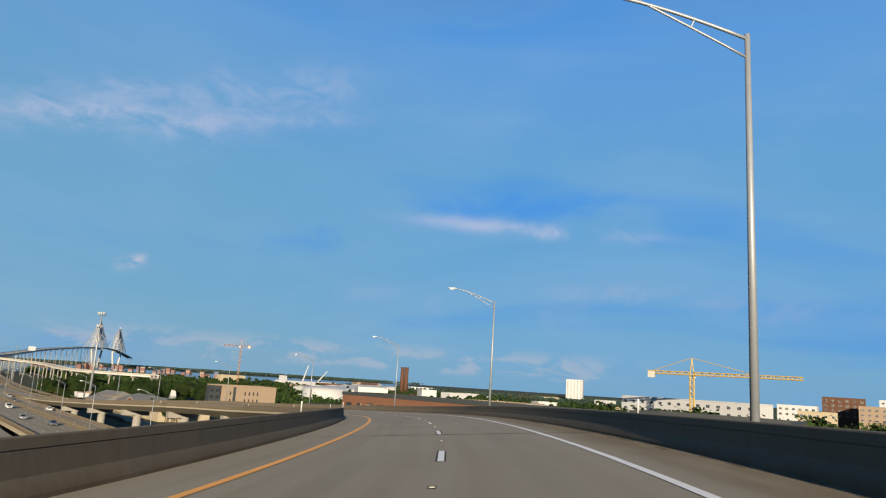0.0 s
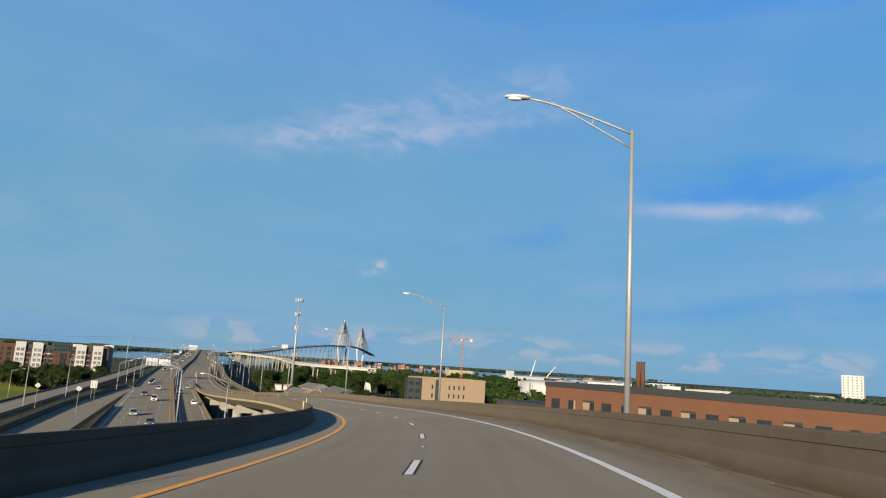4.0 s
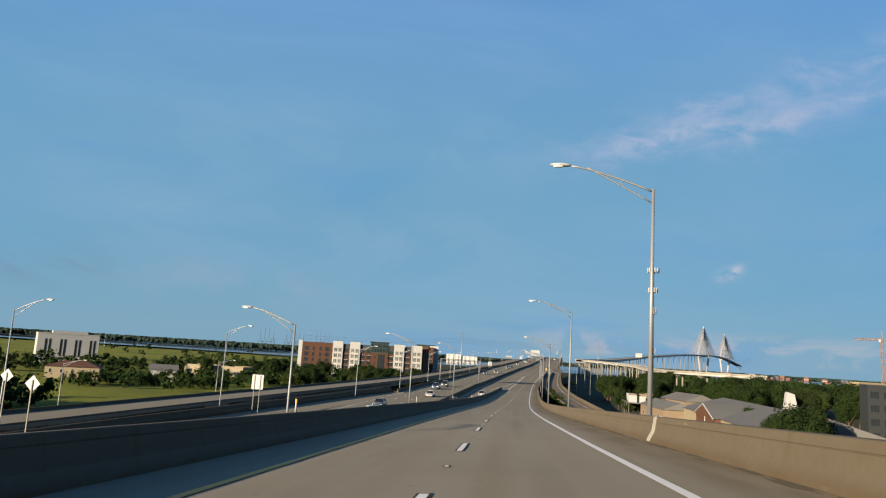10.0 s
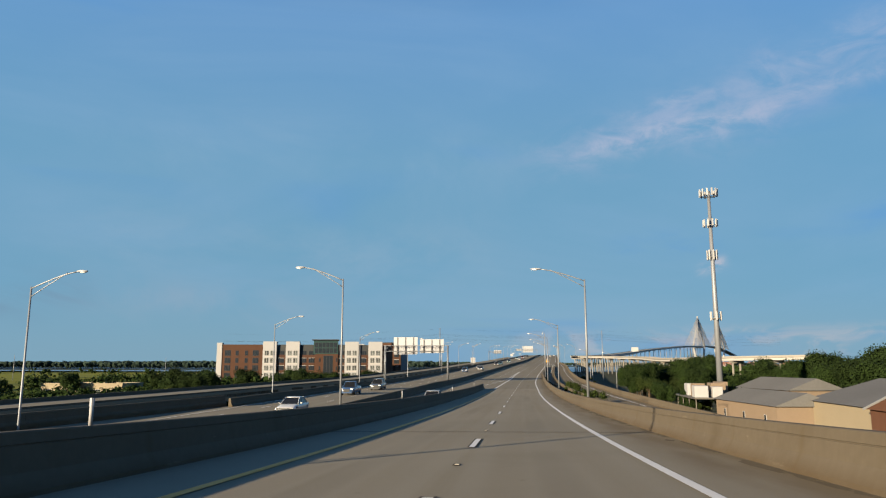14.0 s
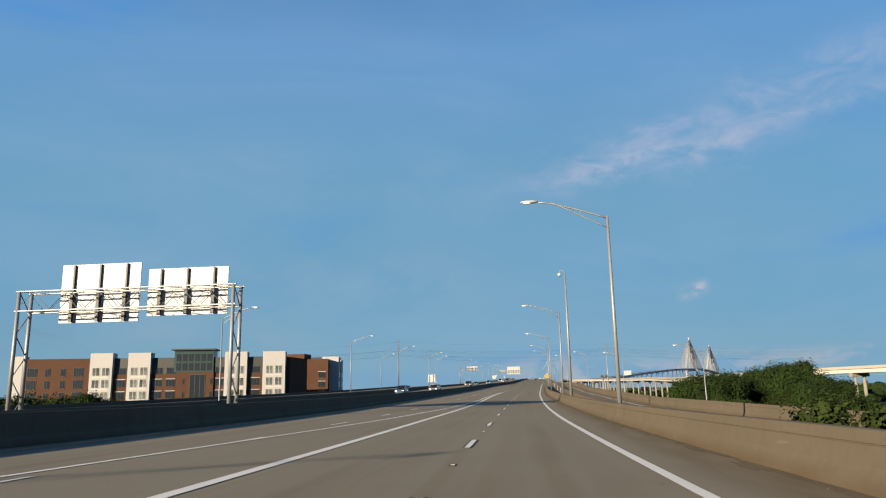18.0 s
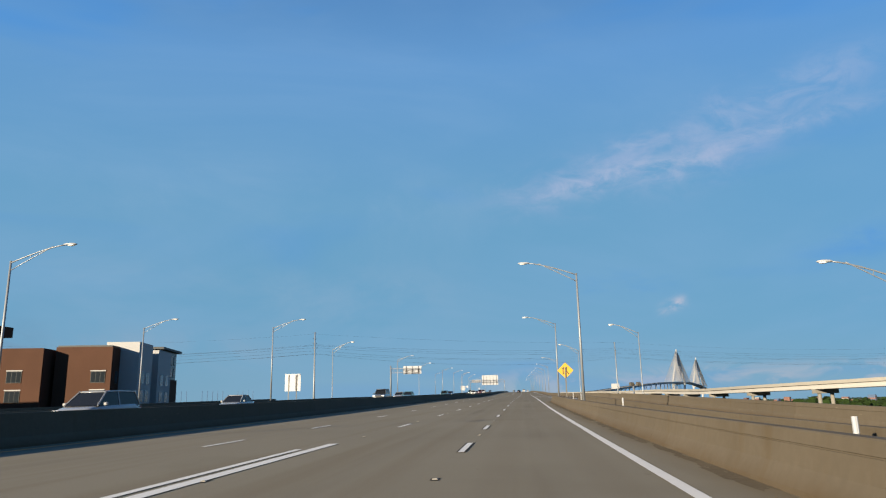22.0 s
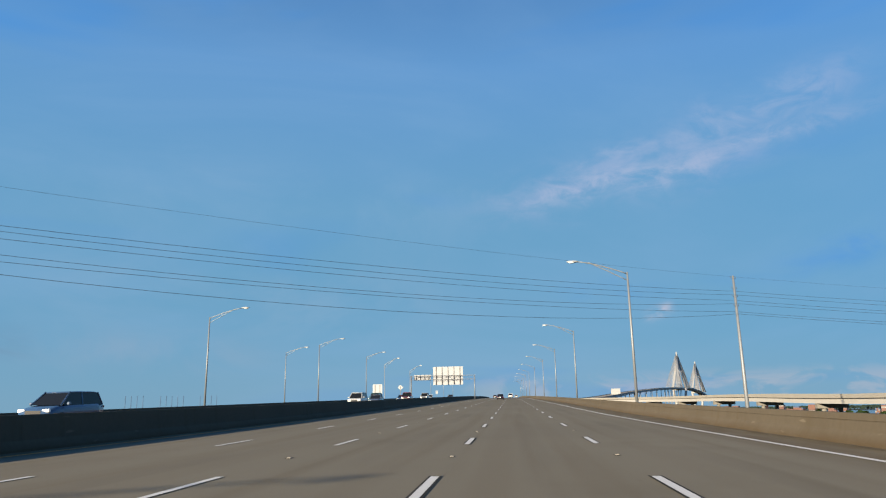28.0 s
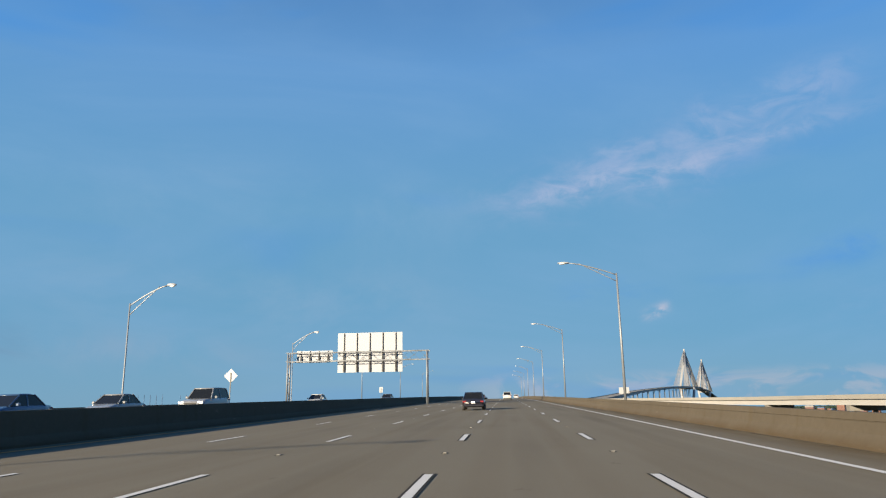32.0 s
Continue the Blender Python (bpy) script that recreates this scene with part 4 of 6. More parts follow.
g = thing("sign_gantry", "overhead steel truss with two bare sign backs above oncoming lanes", "sign gantry", at=at_main(491, -25.5, 0.0))
part("truss", truss(bmesh.new(), -7.6, 7.6, -1.0, 7.2, 1.3, 1.3, 12), M_STEEL, g, "galvanised box truss")
gantry_post(g, -7.4, -1.0, 8.5)
gantry_post(g, 7.4, -1.0, 8.5)
sign_panel(g, -5.6, 6.5, 0.1, 10.5, 0.1, 3)
sign_panel(g, 0.7, 6.8, 6.3, 10.0, 0.1, 3)

g = thing("cantilever_sign", "one-legged overhead steel sign seen from its back", "road sign", at=at_main(743, -31.6, 0.0))
part("truss", truss(bmesh.new(), 0, 7.2, -0.8, 6.3, 1.0, 0.8, 6), M_STEEL, g, "galvanised cantilever truss")
gantry_post(g, 0, -0.8, 8.0, 0.6)
sign_panel(g, 2.9, 6.0, 7.3, 7.9, 0.2, 3)

g = thing("sign_gantry", "overhead steel truss with a large white sign back", "sign gantry", at=at_main(1016, -22.0, 0.0))
part("truss", truss(bmesh.new(), -11.0, 10.9, -1.0, 6.6, 1.3, 1.3, 14), M_STEEL, g, "galvanised box truss")
gantry_post(g, -10.7, -1.0, 7.9)
gantry_post(g, 10.5, -1.0, 7.9)
sign_panel(g, -3.4, 4.9, 6.6, 10.9, 0.1, 5)
sign_panel(g, -9.8, 6.5, -4.2, 8.3, 0.1, 4)


def flat_sign(name, label, m, w, h, z, kind="rect", mat=None, posts=1, cat="road sign"):
    t = thing(name, label, cat, "road signs", at=m)
    bm = bmesh.new()
    if kind == "diamond":
        box(bm, -w / 2, -0.03, -w / 2, w / 2, 0.03, w / 2, pose(0, 0, z, 0, 45, 0))
    else:
        box(bm, -w / 2, -0.03, z - h / 2, w / 2, 0.03, z + h / 2)
    part("sign_panel", bm, mat or M_SIGN, t)
    for k in range(posts):
        x = 0 if posts == 1 else (-0.25 + 0.5 * k) * w
        bm = bmesh.new()
        box(bm, x - 0.05, -0.11, 0, x + 0.05, -0.035, z + h * (0.45 if posts > 1 else 0.3))
        part("post", bm, M_STEEL_DK, t)
    return t


flat_sign("diamond_sign", "bare back of a diamond road sign on a thin post", at_main(274.8, -37.6, -0.3), 0.95, 0.95, 6.1, "diamond")
flat_sign("diamond_sign", "bare back of a diamond road sign beside the service ramp", at_main(284.4, -47.6, 0.3), 0.95, 0.95, 5.3, "diamond")
flat_sign("diamond_sign", "bare back of a diamond road sign over the median", at_main(993, -33.0, 0.0), 1.2, 1.2, 4.0, "diamond")
flat_sign("guide_sign", "broad bare sign back on two posts beside the exit lane", at_main(325.9, -39.0, -0.3), 1.8, 2.2, 4.6, posts=2)
flat_sign("guide_sign", "bare sign back on two dark posts beyond the median", at_main(672, -32.4, 0.0), 2.3, 2.4, 3.2, posts=2)
flat_sign("guide_sign", "ribbed bare sign back on two dark posts by the shoulder", at_main(948, -31.8, 0.0), 2.3, 2.3, 3.1, posts=2)
flat_sign("small_sign", "small white sign back on a post", at_main(1090, -31.6, 0.0), 0.9, 1.4, 3.0)


def billboard(s, u, z, w, h, label):
    """A broad white board on one steel column, standing on the ground."""
    t = thing("billboard", label, "billboard", "billboards", at=spot(s, u, GZ))
    part("column", rod(bmesh.new(), (0, 0, 0), (0, 0, z - GZ - h), 0.7, 0.6, 10), M_STEEL_DK, t, "", True)
    part("board", box(bmesh.new(), -w / 2, -0.5, z - GZ - h - 0.2, w / 2, 0.5, z - GZ), M_WHITE, t, "plain white board")
    return t


billboard(2150, 202, 25.5, 17, 12.5, "large white billboard standing over the approach viaduct")

M_YELLOW = material("sign_yellow", (0.42, 0.215, 0.008), 0.5, spread=0.04, bump=0.0)
M_INK = material("sign_black", (0.02, 0.02, 0.02), 0.5, spread=0.05, bump=0.0)
p = main(639.2, 4.0, 0.78)
y = flat_sign("merge_sign", "yellow diamond sign with two black merging arrows", pose(p.x, p.y, p.z, 0, 0, 64), 1.02, 1.02, 2.38, "diamond", M_YELLOW)
bm = bmesh.new()
box(bm, -0.30, -0.045, 2.18, -0.20, -0.032, 2.72)
bmesh.ops.create_cone(bm, cap_ends=True, segments=3, radius1=0.17, radius2=0.0, depth=0.012, matrix=pose(-0.25, -0.040, 2.78, 90, 30, 0))
part("straight_arrow", bm, M_INK, y, "black upright arrow")
bm = bmesh.new()
box(bm, 0.05, -0.045, 2.45, 0.15, -0.032, 2.75)
box(bm, -0.05, -0.045, -0.22, 0.05, -0.032, 0.16, pose(0.22, 0, 2.34, 0, -38, 0))
bmesh.ops.create_cone(bm, cap_ends=True, segments=3, radius1=0.17, radius2=0.0, depth=0.012, matrix=pose(0.10, -0.040, 2.80, 90, 30, 0))
part("bent_arrow", bm, M_INK, y, "black arrow bending in from the side")
for o in y.children:
    if o.name.endswith("arrow"):
        o.matrix_basis = Matrix.Translation((0, 0, 2.38)) @ Matrix.Diagonal((0.84, 1, 0.84, 1)) @ Matrix.Translation((0, 0, -2.55))


# delineator posts on the barriers
def delineator(label, band):
    t = thing("delineator_post", label, "marker post", "marker posts on the barriers")
    bm = bmesh.new()
    rod(bm, (0, 0, 0), (0, 0, 0.42), 0.032, seg=8)
    part("post", bm, M_WHITE, t, "", True)
    bm = bmesh.new()
    rod(bm, (0, 0, 0.31), (0, 0, 0.44), 0.038, seg=8)
    part("reflector", bm, band, t)
    return t


d0 = delineator("slim white marker post with an amber band", M_YELLOW)
d1 = delineator("slim white marker post with a pale band", M_SIGN)
fresh = {d0, d1}
posts = [(d0 if s in (124, 214, 245) else d1, s, -7.12, 0.88) for s in (30, 61, 92, 124, 155, 189, 214, 245, 276, 307, 338, 369, 400, 431)]
for ob, s, u, dz in posts + [(d1, 22.5, RB(22.5) + 0.32, 0.78)]:
    p = ramp(s, u, dz)
    m = pose(p.x, p.y, p.z)
    if ob in fresh:
        fresh.discard(ob)
        ob.matrix_world = m
    else:
        copy_thing(ob, m)

for s in (588, 619, 651, 663):
    p = on_ramp(s, 6.2)
    copy_thing(d1, pose(p.x, p.y, p.z) @ Matrix.Diagonal((1.5, 1.5, 2.4, 1)))


# ---- poles, mast, wires ----
p = main(512.4, 4.35, 0.78)
t = thing("camera_pole", "tall steel pole with a traffic camera dome", "camera pole", at=pose(p.x, p.y, p.z, 0, 0, 65))
part("pole", rod(bmesh.new(), (0, 0, 0), (0, 0, 11.2), 0.14, 0.07, 12), M_STEEL, t, "", True)
bm = bmesh.new()
for a, b in (((0, 0, 11.2), (-0.1, 0, 11.45)), ((-0.1, 0, 11.45), (-0.42, 0, 11.5)), ((-0.42, 0, 11.5), (-0.5, 0, 11.25))):
    rod(bm, a, b, 0.035, seg=6)
part("bracket", bm, M_STEEL, t)
bm = bmesh.new()
bmesh.ops.create_uvsphere(bm, u_segments=12, v_segments=8, radius=0.19, matrix=pose(-0.5, 0, 11.1))
part("camera_dome", bm, M_SIGN, t, "white camera dome", True)

t = thing("floodlight_pole", "square grey pole with two dark floodlights beside the highway", "light pole", at=spot(767.4, 28.8, GZ))
FH = 16.1
part("pole", rod(bmesh.new(), (0, 0, 0), (0, 0, FH), 0.28, 0.24, 8), M_STEEL, t, "", True)
part("cross_arm", box(bmesh.new(), -0.7, -0.1, FH - 0.5, 1.6, 0.1, FH - 0.25), M_STEEL, t)
for x, w in ((-0.5, 0.55), (1.3, 0.55)):
    part("floodlight", box(bmesh.new(), -w, -0.45, -0.4, w, 0.35, 0.4, pose(x, -0.3, FH - 0.1, 25, 0, 20), 0.06), M_STEEL_DK, t, "dark boxy floodlight")

mx, my = -411.5, 303.5
t = thing("phone_mast", "tall grey monopole mast with four rings of white antennas", "mast", at=pose(mx, my, GZ))
MTOP = 58.8
part("pole", rod(bmesh.new(), (0, 0, 0), (0, 0, MTOP), 0.85, 0.38, 16), M_STEEL, t, "tapered steel monopole", True)
for zc, rad, n, hh in ((MTOP - 0.6, 2.3, 12, 2.0), (MTOP - 8.8, 1.8, 10, 1.9), (MTOP - 17.4, 1.3, 8, 2.6), (MTOP - 33.5, 1.4, 6, 2.3)):
    bm = bmesh.new()
    for k in range(n):
        a, b = 2 * math.pi * k / n, 2 * math.pi * (k + 1) / n
        q = [bm.verts.new((e * math.cos(c), e * math.sin(c), zc - 0.7 + f)) for c in (a, b) for e, f in ((rad - 0.1, -0.06), (rad + 0.1, -0.06), (rad + 0.1, 0.06), (rad - 0.1, 0.06))]
        for i in range(4):
            bm.faces.new((q[i], q[(i + 1) % 4], q[4 + (i + 1) % 4], q[4 + i]))
    bmesh.ops.remove_doubles(bm, verts=bm.verts, dist=0.001)
    ring = part("antenna_ring", bm, M_STEEL_DK, t, "dark steel antenna platform")
    for k in range(0, n, 2):
        a = 2 * math.pi * k / n
        part("ring_strut", rod(bmesh.new(), (0, 0, zc - 1.1), (rad * math.cos(a), rad * math.sin(a), zc - 0.7), 0.06, seg=5), M_STEEL_DK, ring)
    for k in range(n):
        a = 2 * math.pi * (k + 0.5) / n
        bm = bmesh.new()
        box(bm, -0.13, -0.2, -hh / 2, 0.13, 0.2, hh / 2, pose(rad * math.cos(a), rad * math.sin(a), zc, 0, 0, math.degrees(a)), 0.03)
        part("antenna", bm, M_WHITE, ring, "white panel antenna")

t = thing("equipment_platform", "steel platform with white tanks and tan cabins at the mast", "equipment", at=spot(505, 44, GZ))
bm = bmesh.new()
box(bm, -7, -12, 5.2, 6, 10, 5.5)
for x in (-6.5, 0, 5.5):
    for yy in (-11.5, -4, 3, 9.5):
        rod(bm, (x, yy, 0), (x, yy, 5.3), 0.12, seg=6)
part("frame", bm, M_STEEL_DK, t)
for x, yy, w, d, h, mt in ((-5, -9, 3.0, 3.2, 2.6, M_WHITE), (-1.5, -9.5, 2.2, 2.4, 2.4, M_WHITE), (-4.4, -4, 2.6, 3.4, 3.0, M_TAN), (0, -3, 3.2, 4.5, 3.1, M_TAN), (-4, 3, 3.5, 4.0, 2.8, M_WHITE), (2.6, 4, 2.6, 4.0, 3.2, M_TAN)):
    bm = bmesh.new()
    box(bm, x - w / 2, yy - d / 2, 5.5, x + w / 2, yy + d / 2, 5.5 + h, None, 0.08)
    part("cabin", bm, mt, t)


def utility_pole(label, m, h, arms):
    t = thing("utility_pole", label, "utility pole", "utility poles", at=m)
    part("pole", rod(bmesh.new(), (0, 0, 0), (0, 0, h), 0.48 if h > 30 else 0.26, 0.19 if h > 30 else 0.14, 12), M_STEEL, t, "weathered grey pole", True)
    for z in arms:
        bm = bmesh.new()
        for k in (-1, 1):
            rod(bm, (0, 0, z - 0.1), (k * 0.75, 0, z + 0.12), 0.05, seg=6)
            rod(bm, (k * 0.75, 0, z + 0.12), (k * 0.75, 0, z + 0.42), 0.05, seg=6)
        part("insulator_arm", bm, M_STEEL_DK, t, "short arm with insulators", True)
    return t


UP1, UP2 = (Vector((-735, 323.7, GZ)), 38.2), (Vector((-771.8, 472.5, GZ)), 39.8)
wh = math.degrees(math.atan2(UP2[0].y - UP1[0].y, UP2[0].x - UP1[0].x))
for q, h in (UP1, UP2):
    utility_pole("tall grey utility pole carrying wires over the highway", pose(q.x, q.y, q.z, 0, 0, wh), h, (h - 0.6, h - 2.6, h - 4.2, h - 6.0))
utility_pole("distant grey utility pole in the marsh", pose(*plan(830, -420), GZ, 0, 0, 30), 20, (19, 17.5))
utility_pole("distant grey utility pole in the marsh", pose(*plan(900, -330), GZ, 0, 0, 30), 18, (17, 15.5))
for k, (z1, z2, sag, rad) in enumerate(((9.4, 11.6, 1.2, 0.012), (5.6, 8.8, 1.6, 0.022), (5.3, 8.0, 2.0, 0.022), (4.6, 7.0, 1.8, 0.022), (3.5, 6.3, 2.8, 0.022), (2.4, 4.8, 1.9, 0.022), (2.3, 4.3, 3.6, 0.024))):
    side = (-0.75, 0.75)[k % 2] if k else 0.0
    wires = thing("power_line", "thin dark power line sagging over the highway", "power line", "power lines")
    off = Vector((math.cos(radians(wh + 90)), math.sin(radians(wh + 90)), 0)) * side * 0.3
    a, b = Vector((UP1[0].x, UP1[0].y, z1)) + off, Vector((UP2[0].x, UP2[0].y, z2)) + off
    c = b + (b - a).normalized() * 110 + Vector((60, 40, -6))
    z = a + (a - b).normalized() * 150 + Vector((-40, 0, -3.0))
    bm = bmesh.new()
    for p0, p1, sg in ((z, a, 2.0), (a, b, sag), (b, c, 1.6)):
        pts = [p0.lerp(p1, i / 16) - Vector((0, 0, sg * 4 * (i / 16) * (1 - i / 16))) for i in range(17)]
        tube(bm, pts, rad, seg=4)
    part("wire", bm, M_BLACK, wires)


# ---- windows: one mesh for each kind, used again and again ----
def window_mesh(w, h, mullions=1, rim=0.09, mat=None, glass=None):
    """A framed window: the frame's mesh, one light's mesh and the places of its lights."""
    bm = bmesh.new()
    box(bm, -w / 2, -0.04, -h / 2, w / 2, 0.03, h / 2)
    me = bpy.data.meshes.new("window")
    bm.to_mesh(me)
    bm.free()
    me.materials.append(mat or M_WHITE)
    n = mullions + 1
    lw = (w - rim * (n + 1)) / n
    bm = bmesh.new()
    box(bm, -lw / 2, -0.055, -h / 2 + rim, lw / 2, -0.035, h / 2 - rim)
    pane = bpy.data.meshes.new("pane")
    bm.to_mesh(pane)
    bm.free()
    pane.materials.append(glass or M_GLASS)
    return me, pane, [-w / 2 + rim + lw / 2 + (lw + rim) * k for k in range(n)]


def put_window(kind, parent, m, name="window"):
    w = new(name, kind[0])
    w.parent, w.matrix_basis = parent, m
    for x in kind[2]:
        g = new("pane", kind[1])
        g.parent, g.matrix_basis = w, pose(x, 0, 0)
    return w


W_WIDE = window_mesh(2.5, 1.9, 3)
W_BAY = window_mesh(2.0, 2.35, 1, 0.13, None, M_PALE_PANE)
W_TALLD = window_mesh(1.35, 2.2, 1, 0.07, M_DARK)
W_WIDED = window_mesh(2.5, 2.0, 2, 0.07, M_DARK)
W_DARK = window_mesh(2.6, 2.5, 3, 0.08, M_DARK)
W_SMALL = window_mesh(0.9, 1.7, 0, 0.09, M_WHITE)
W_STRIP = window_mesh(1.1, 10.0, 0, 0.1, M_DARK)
W_SLIM = window_mesh(0.7, 1.7, 0, 0.08, M_DARK)
W_SLOT = window_mesh(0.8, 2.1, 0, 0.06, M_DARK)

# ---- five-storey apartment building ----
APT_H = 23.0
apt = thing("apartment_building", "brick, white and dark-panelled five-storey apartment building", "apartment building", at=pose(-576, 249, GZ, 0, 0, 62.8))


def wall(x0, y0, z0, x1, y1, z1, mat, name="wall", label="", bevel=0.0):
    return part(name, box(bmesh.new(), x0, y0, z0, x1, y1, z1, None, bevel), mat, apt, label)


FLOOR0, STOREY = 5.6, 3.35
body = wall(-71.8, 1.4, 0, -0.3, 22, APT_H - 2.0, M_BRICK, "wall", "red brick wall")
wall(-71.6, 1.6, APT_H - 2.0, -0.5, 21.8, APT_H - 1.6, M_ROOF, "roof", "flat grey roof")
for x0, x1 in ((-6.2, 0.0), (-16.6, -10.5), (-42.4, -36.4), (-52.3, -46.4)):
    tw = wall(x0, -0.4, 0, x1, 3.4, APT_H, M_WHITE, "white_bay", "white rendered bay", 0.05)
    for f in range(5):
        z = FLOOR0 + STOREY * f - 1.2
        for c in (-1.35, 1.35):
            put_window(W_BAY, tw, pose((x0 + x1) / 2 + c * 0.93, -0.43, z))
        if f:
            part("spandrel", box(bmesh.new(), x0 + 0.9, -0.47, z - 1.75, x1 - 0.9, -0.402, z - 1.35), M_GIRDER, tw)
for x0, x1 in ((-10.5, -6.2), (-19.6, -16.6), (-33.0, -29.4), (-36.4, -33.0), (-46.4, -42.4)):
    db = wall(x0, 1.0, APT_H - 6.0, x1, 3.0, APT_H - 1.4, M_DARK, "dark_bay", "dark metal-clad top storey")
    for f in range(5):
        z = FLOOR0 + STOREY * f - 1.2
        put_window(W_WIDED, db, pose((x0 + x1) / 2, 0.95 if f == 4 else 0.65, z))
        if f < 4:
            part("lintel", box(bmesh.new(), (x0 + x1) / 2 - 1.3, 0.6, z + 1.03, (x0 + x1) / 2 + 1.3, 0.695, z + 1.2), M_WHITE, db, "pale lintel")
    wall(x0, 0.7, 0, x1, 1.38, APT_H - 6.01, M_BRICK, "brick_infill", "brick storeys between the white bays")
cb = wall(-29.4, 0.2, 0, -19.6, 4.0, APT_H - 5.6, M_BRICK, "brick_bay", "brick centre bay")
put_window(window_mesh(4.2, 9.0, 2, 0.14, M_DARK), cb, pose(-23.9, 0.15, 12.2))
for f in range(2):
    for x in (-27.6, -20.2):
        put_window(W_SLIM, cb, pose(x, 0.15, 11.0 + STOREY * f * 1.1))
gb = wall(-30.4, 0.6, APT_H - 5.6, -19.8, 6.0, APT_H + 0.6, M_TEAL, "glass_top", "dark glazed top storey")
for k in range(6):
    for f in range(2):
        put_window(W_TALLD, gb, pose(-29.2 + 1.66 * k, 0.55, APT_H - 4.1 + 2.6 * f))
wall(-31.2, -0.3, APT_H + 0.6, -19.3, 7.0, APT_H + 1.0, M_DARK, "canopy", "thin dark flat canopy roof")
wall(-72.2, 0.6, 0, -70.0, 4.5, APT_H - 0.6, M_WHITE, "white_bay", "white rendered end bay")
eb = wall(-70.0, 0.9, 0, -52.3, 2.0, APT_H - 1.4, M_BRICK, "brick_bay", "brick end wing")
for k in range(4):
    for f in range(5):
        put_window(W_TALLD if k % 3 else W_DARK, eb, pose(-67.5 + 4.0 * k, 0.85, FLOOR0 + STOREY * f - 1.2))
# the front block stands at an angle to the highway wing
TURN = Matrix.Translation((-0.1, 1.3, 0)) @ Matrix.Rotation(math.radians(16.3), 4, "Z")
for o in apt.children:
    o.matrix_basis = TURN @ Matrix.Diagonal((1.032, 1, 1, 1))
# the wing along the highway
wall(-12, 3.4, 0, 0.4, 18, APT_H - 1.6, M_BRICK, "wall", "brick side wall")
wall(-6, 14, APT_H - 1.6, 0.9, 20, APT_H - 0.2, M_BRICK, "stair_tower", "brick stair head")
# the far wing, past a court
near = set(apt.children)
ROWS_UP = [FLOOR0 + STOREY * f - 1.6 for f in range(5)]
bw = wall(-42, 46, 0, -13.0, 60, 22.4, M_BRICK, "wall", "brick court wall")
for x in (-37, -32, -17.5):
    for z in ROWS_UP:
        put_window(W_WIDED, bw, pose(x, 45.95, z))
        part("lintel", box(bmesh.new(), x - 1.35, 45.9, z + 1.02, x + 1.35, 45.995, z + 1.2), M_WHITE, bw)
wb = wall(-28, 45.2, 0, -21.5, 47, 23.2, M_WHITE, "white_bay", "white rendered court bay")
for z in ROWS_UP:
    for x in (-26.2, -23.4):
        put_window(W_BAY, wb, pose(x, 45.17, z))
kb = wall(-12.2, 49, 0, -2.4, 62, 22.8, M_BRICK, "brick_block", "brick corner block")
for z in ROWS_UP:
    put_window(W_WIDED, kb, pose(-4.6, 48.95, z))
    part("lintel", box(bmesh.new(), -5.95, 48.9, z + 1.02, -3.25, 48.995, z + 1.2), M_WHITE, kb)
    put_window(W_TALLD, kb, pose(-2.36, 51.5, z, 0, 0, 90))
wall(-12.0, 49.2, 22.8, -2.6, 61.8, 23.1, M_DARK, "roof_edge", "dark parapet cap")
for y0, y1, h in ((53.0, 61.0, 24.0), (65.0, 74.0, 23.4)):
    wf = wall(-5.0, y0, 0, 1.0, y1, h, M_WHITE, "white_bay", "white rendered bay on the highway side")
    for z in ROWS_UP:
        for c in (0.3, 0.7):
            put_window(W_BAY, wf, pose(1.03, y0 + (y1 - y0) * c, z, 0, 0, 90))
wall(-14, 61.0, 0, -1.2, 65.0, 21.8, M_DARK, "dark_bay", "dark recess between bays")
xb = wall(-14, 74, 0, -1.4, 88, 18.2, M_BRICK, "brick_block", "brick end block")
gx = wall(-13.6, 75, 18.2, -1.8, 88, 24.4, M_TEAL, "glass_top", "dark teal glazed top storeys")
for k in range(5):
    for f in range(2):
        put_window(W_TALLD, gx, pose(-1.76, 77 + 2.4 * k, 19.9 + 2.7 * f, 0, 0, 90))
        put_window(W_TALLD, gx, pose(-12.3 + 2.3 * k, 74.95, 19.9 + 2.7 * f))
wall(-14.4, 74.2, 24.4, -0.8, 88.8, 24.9, M_DARK, "canopy", "thin dark flat canopy roof")
BACK = Matrix.Translation((-3.6, 50.5, 0)) @ Matrix.Rotation(math.radians(13.0), 4, "Z") @ Matrix.Translation((2.4, -49.0, 0))
for o in apt.children:
    if o not in near:
        o.matrix_basis = BACK


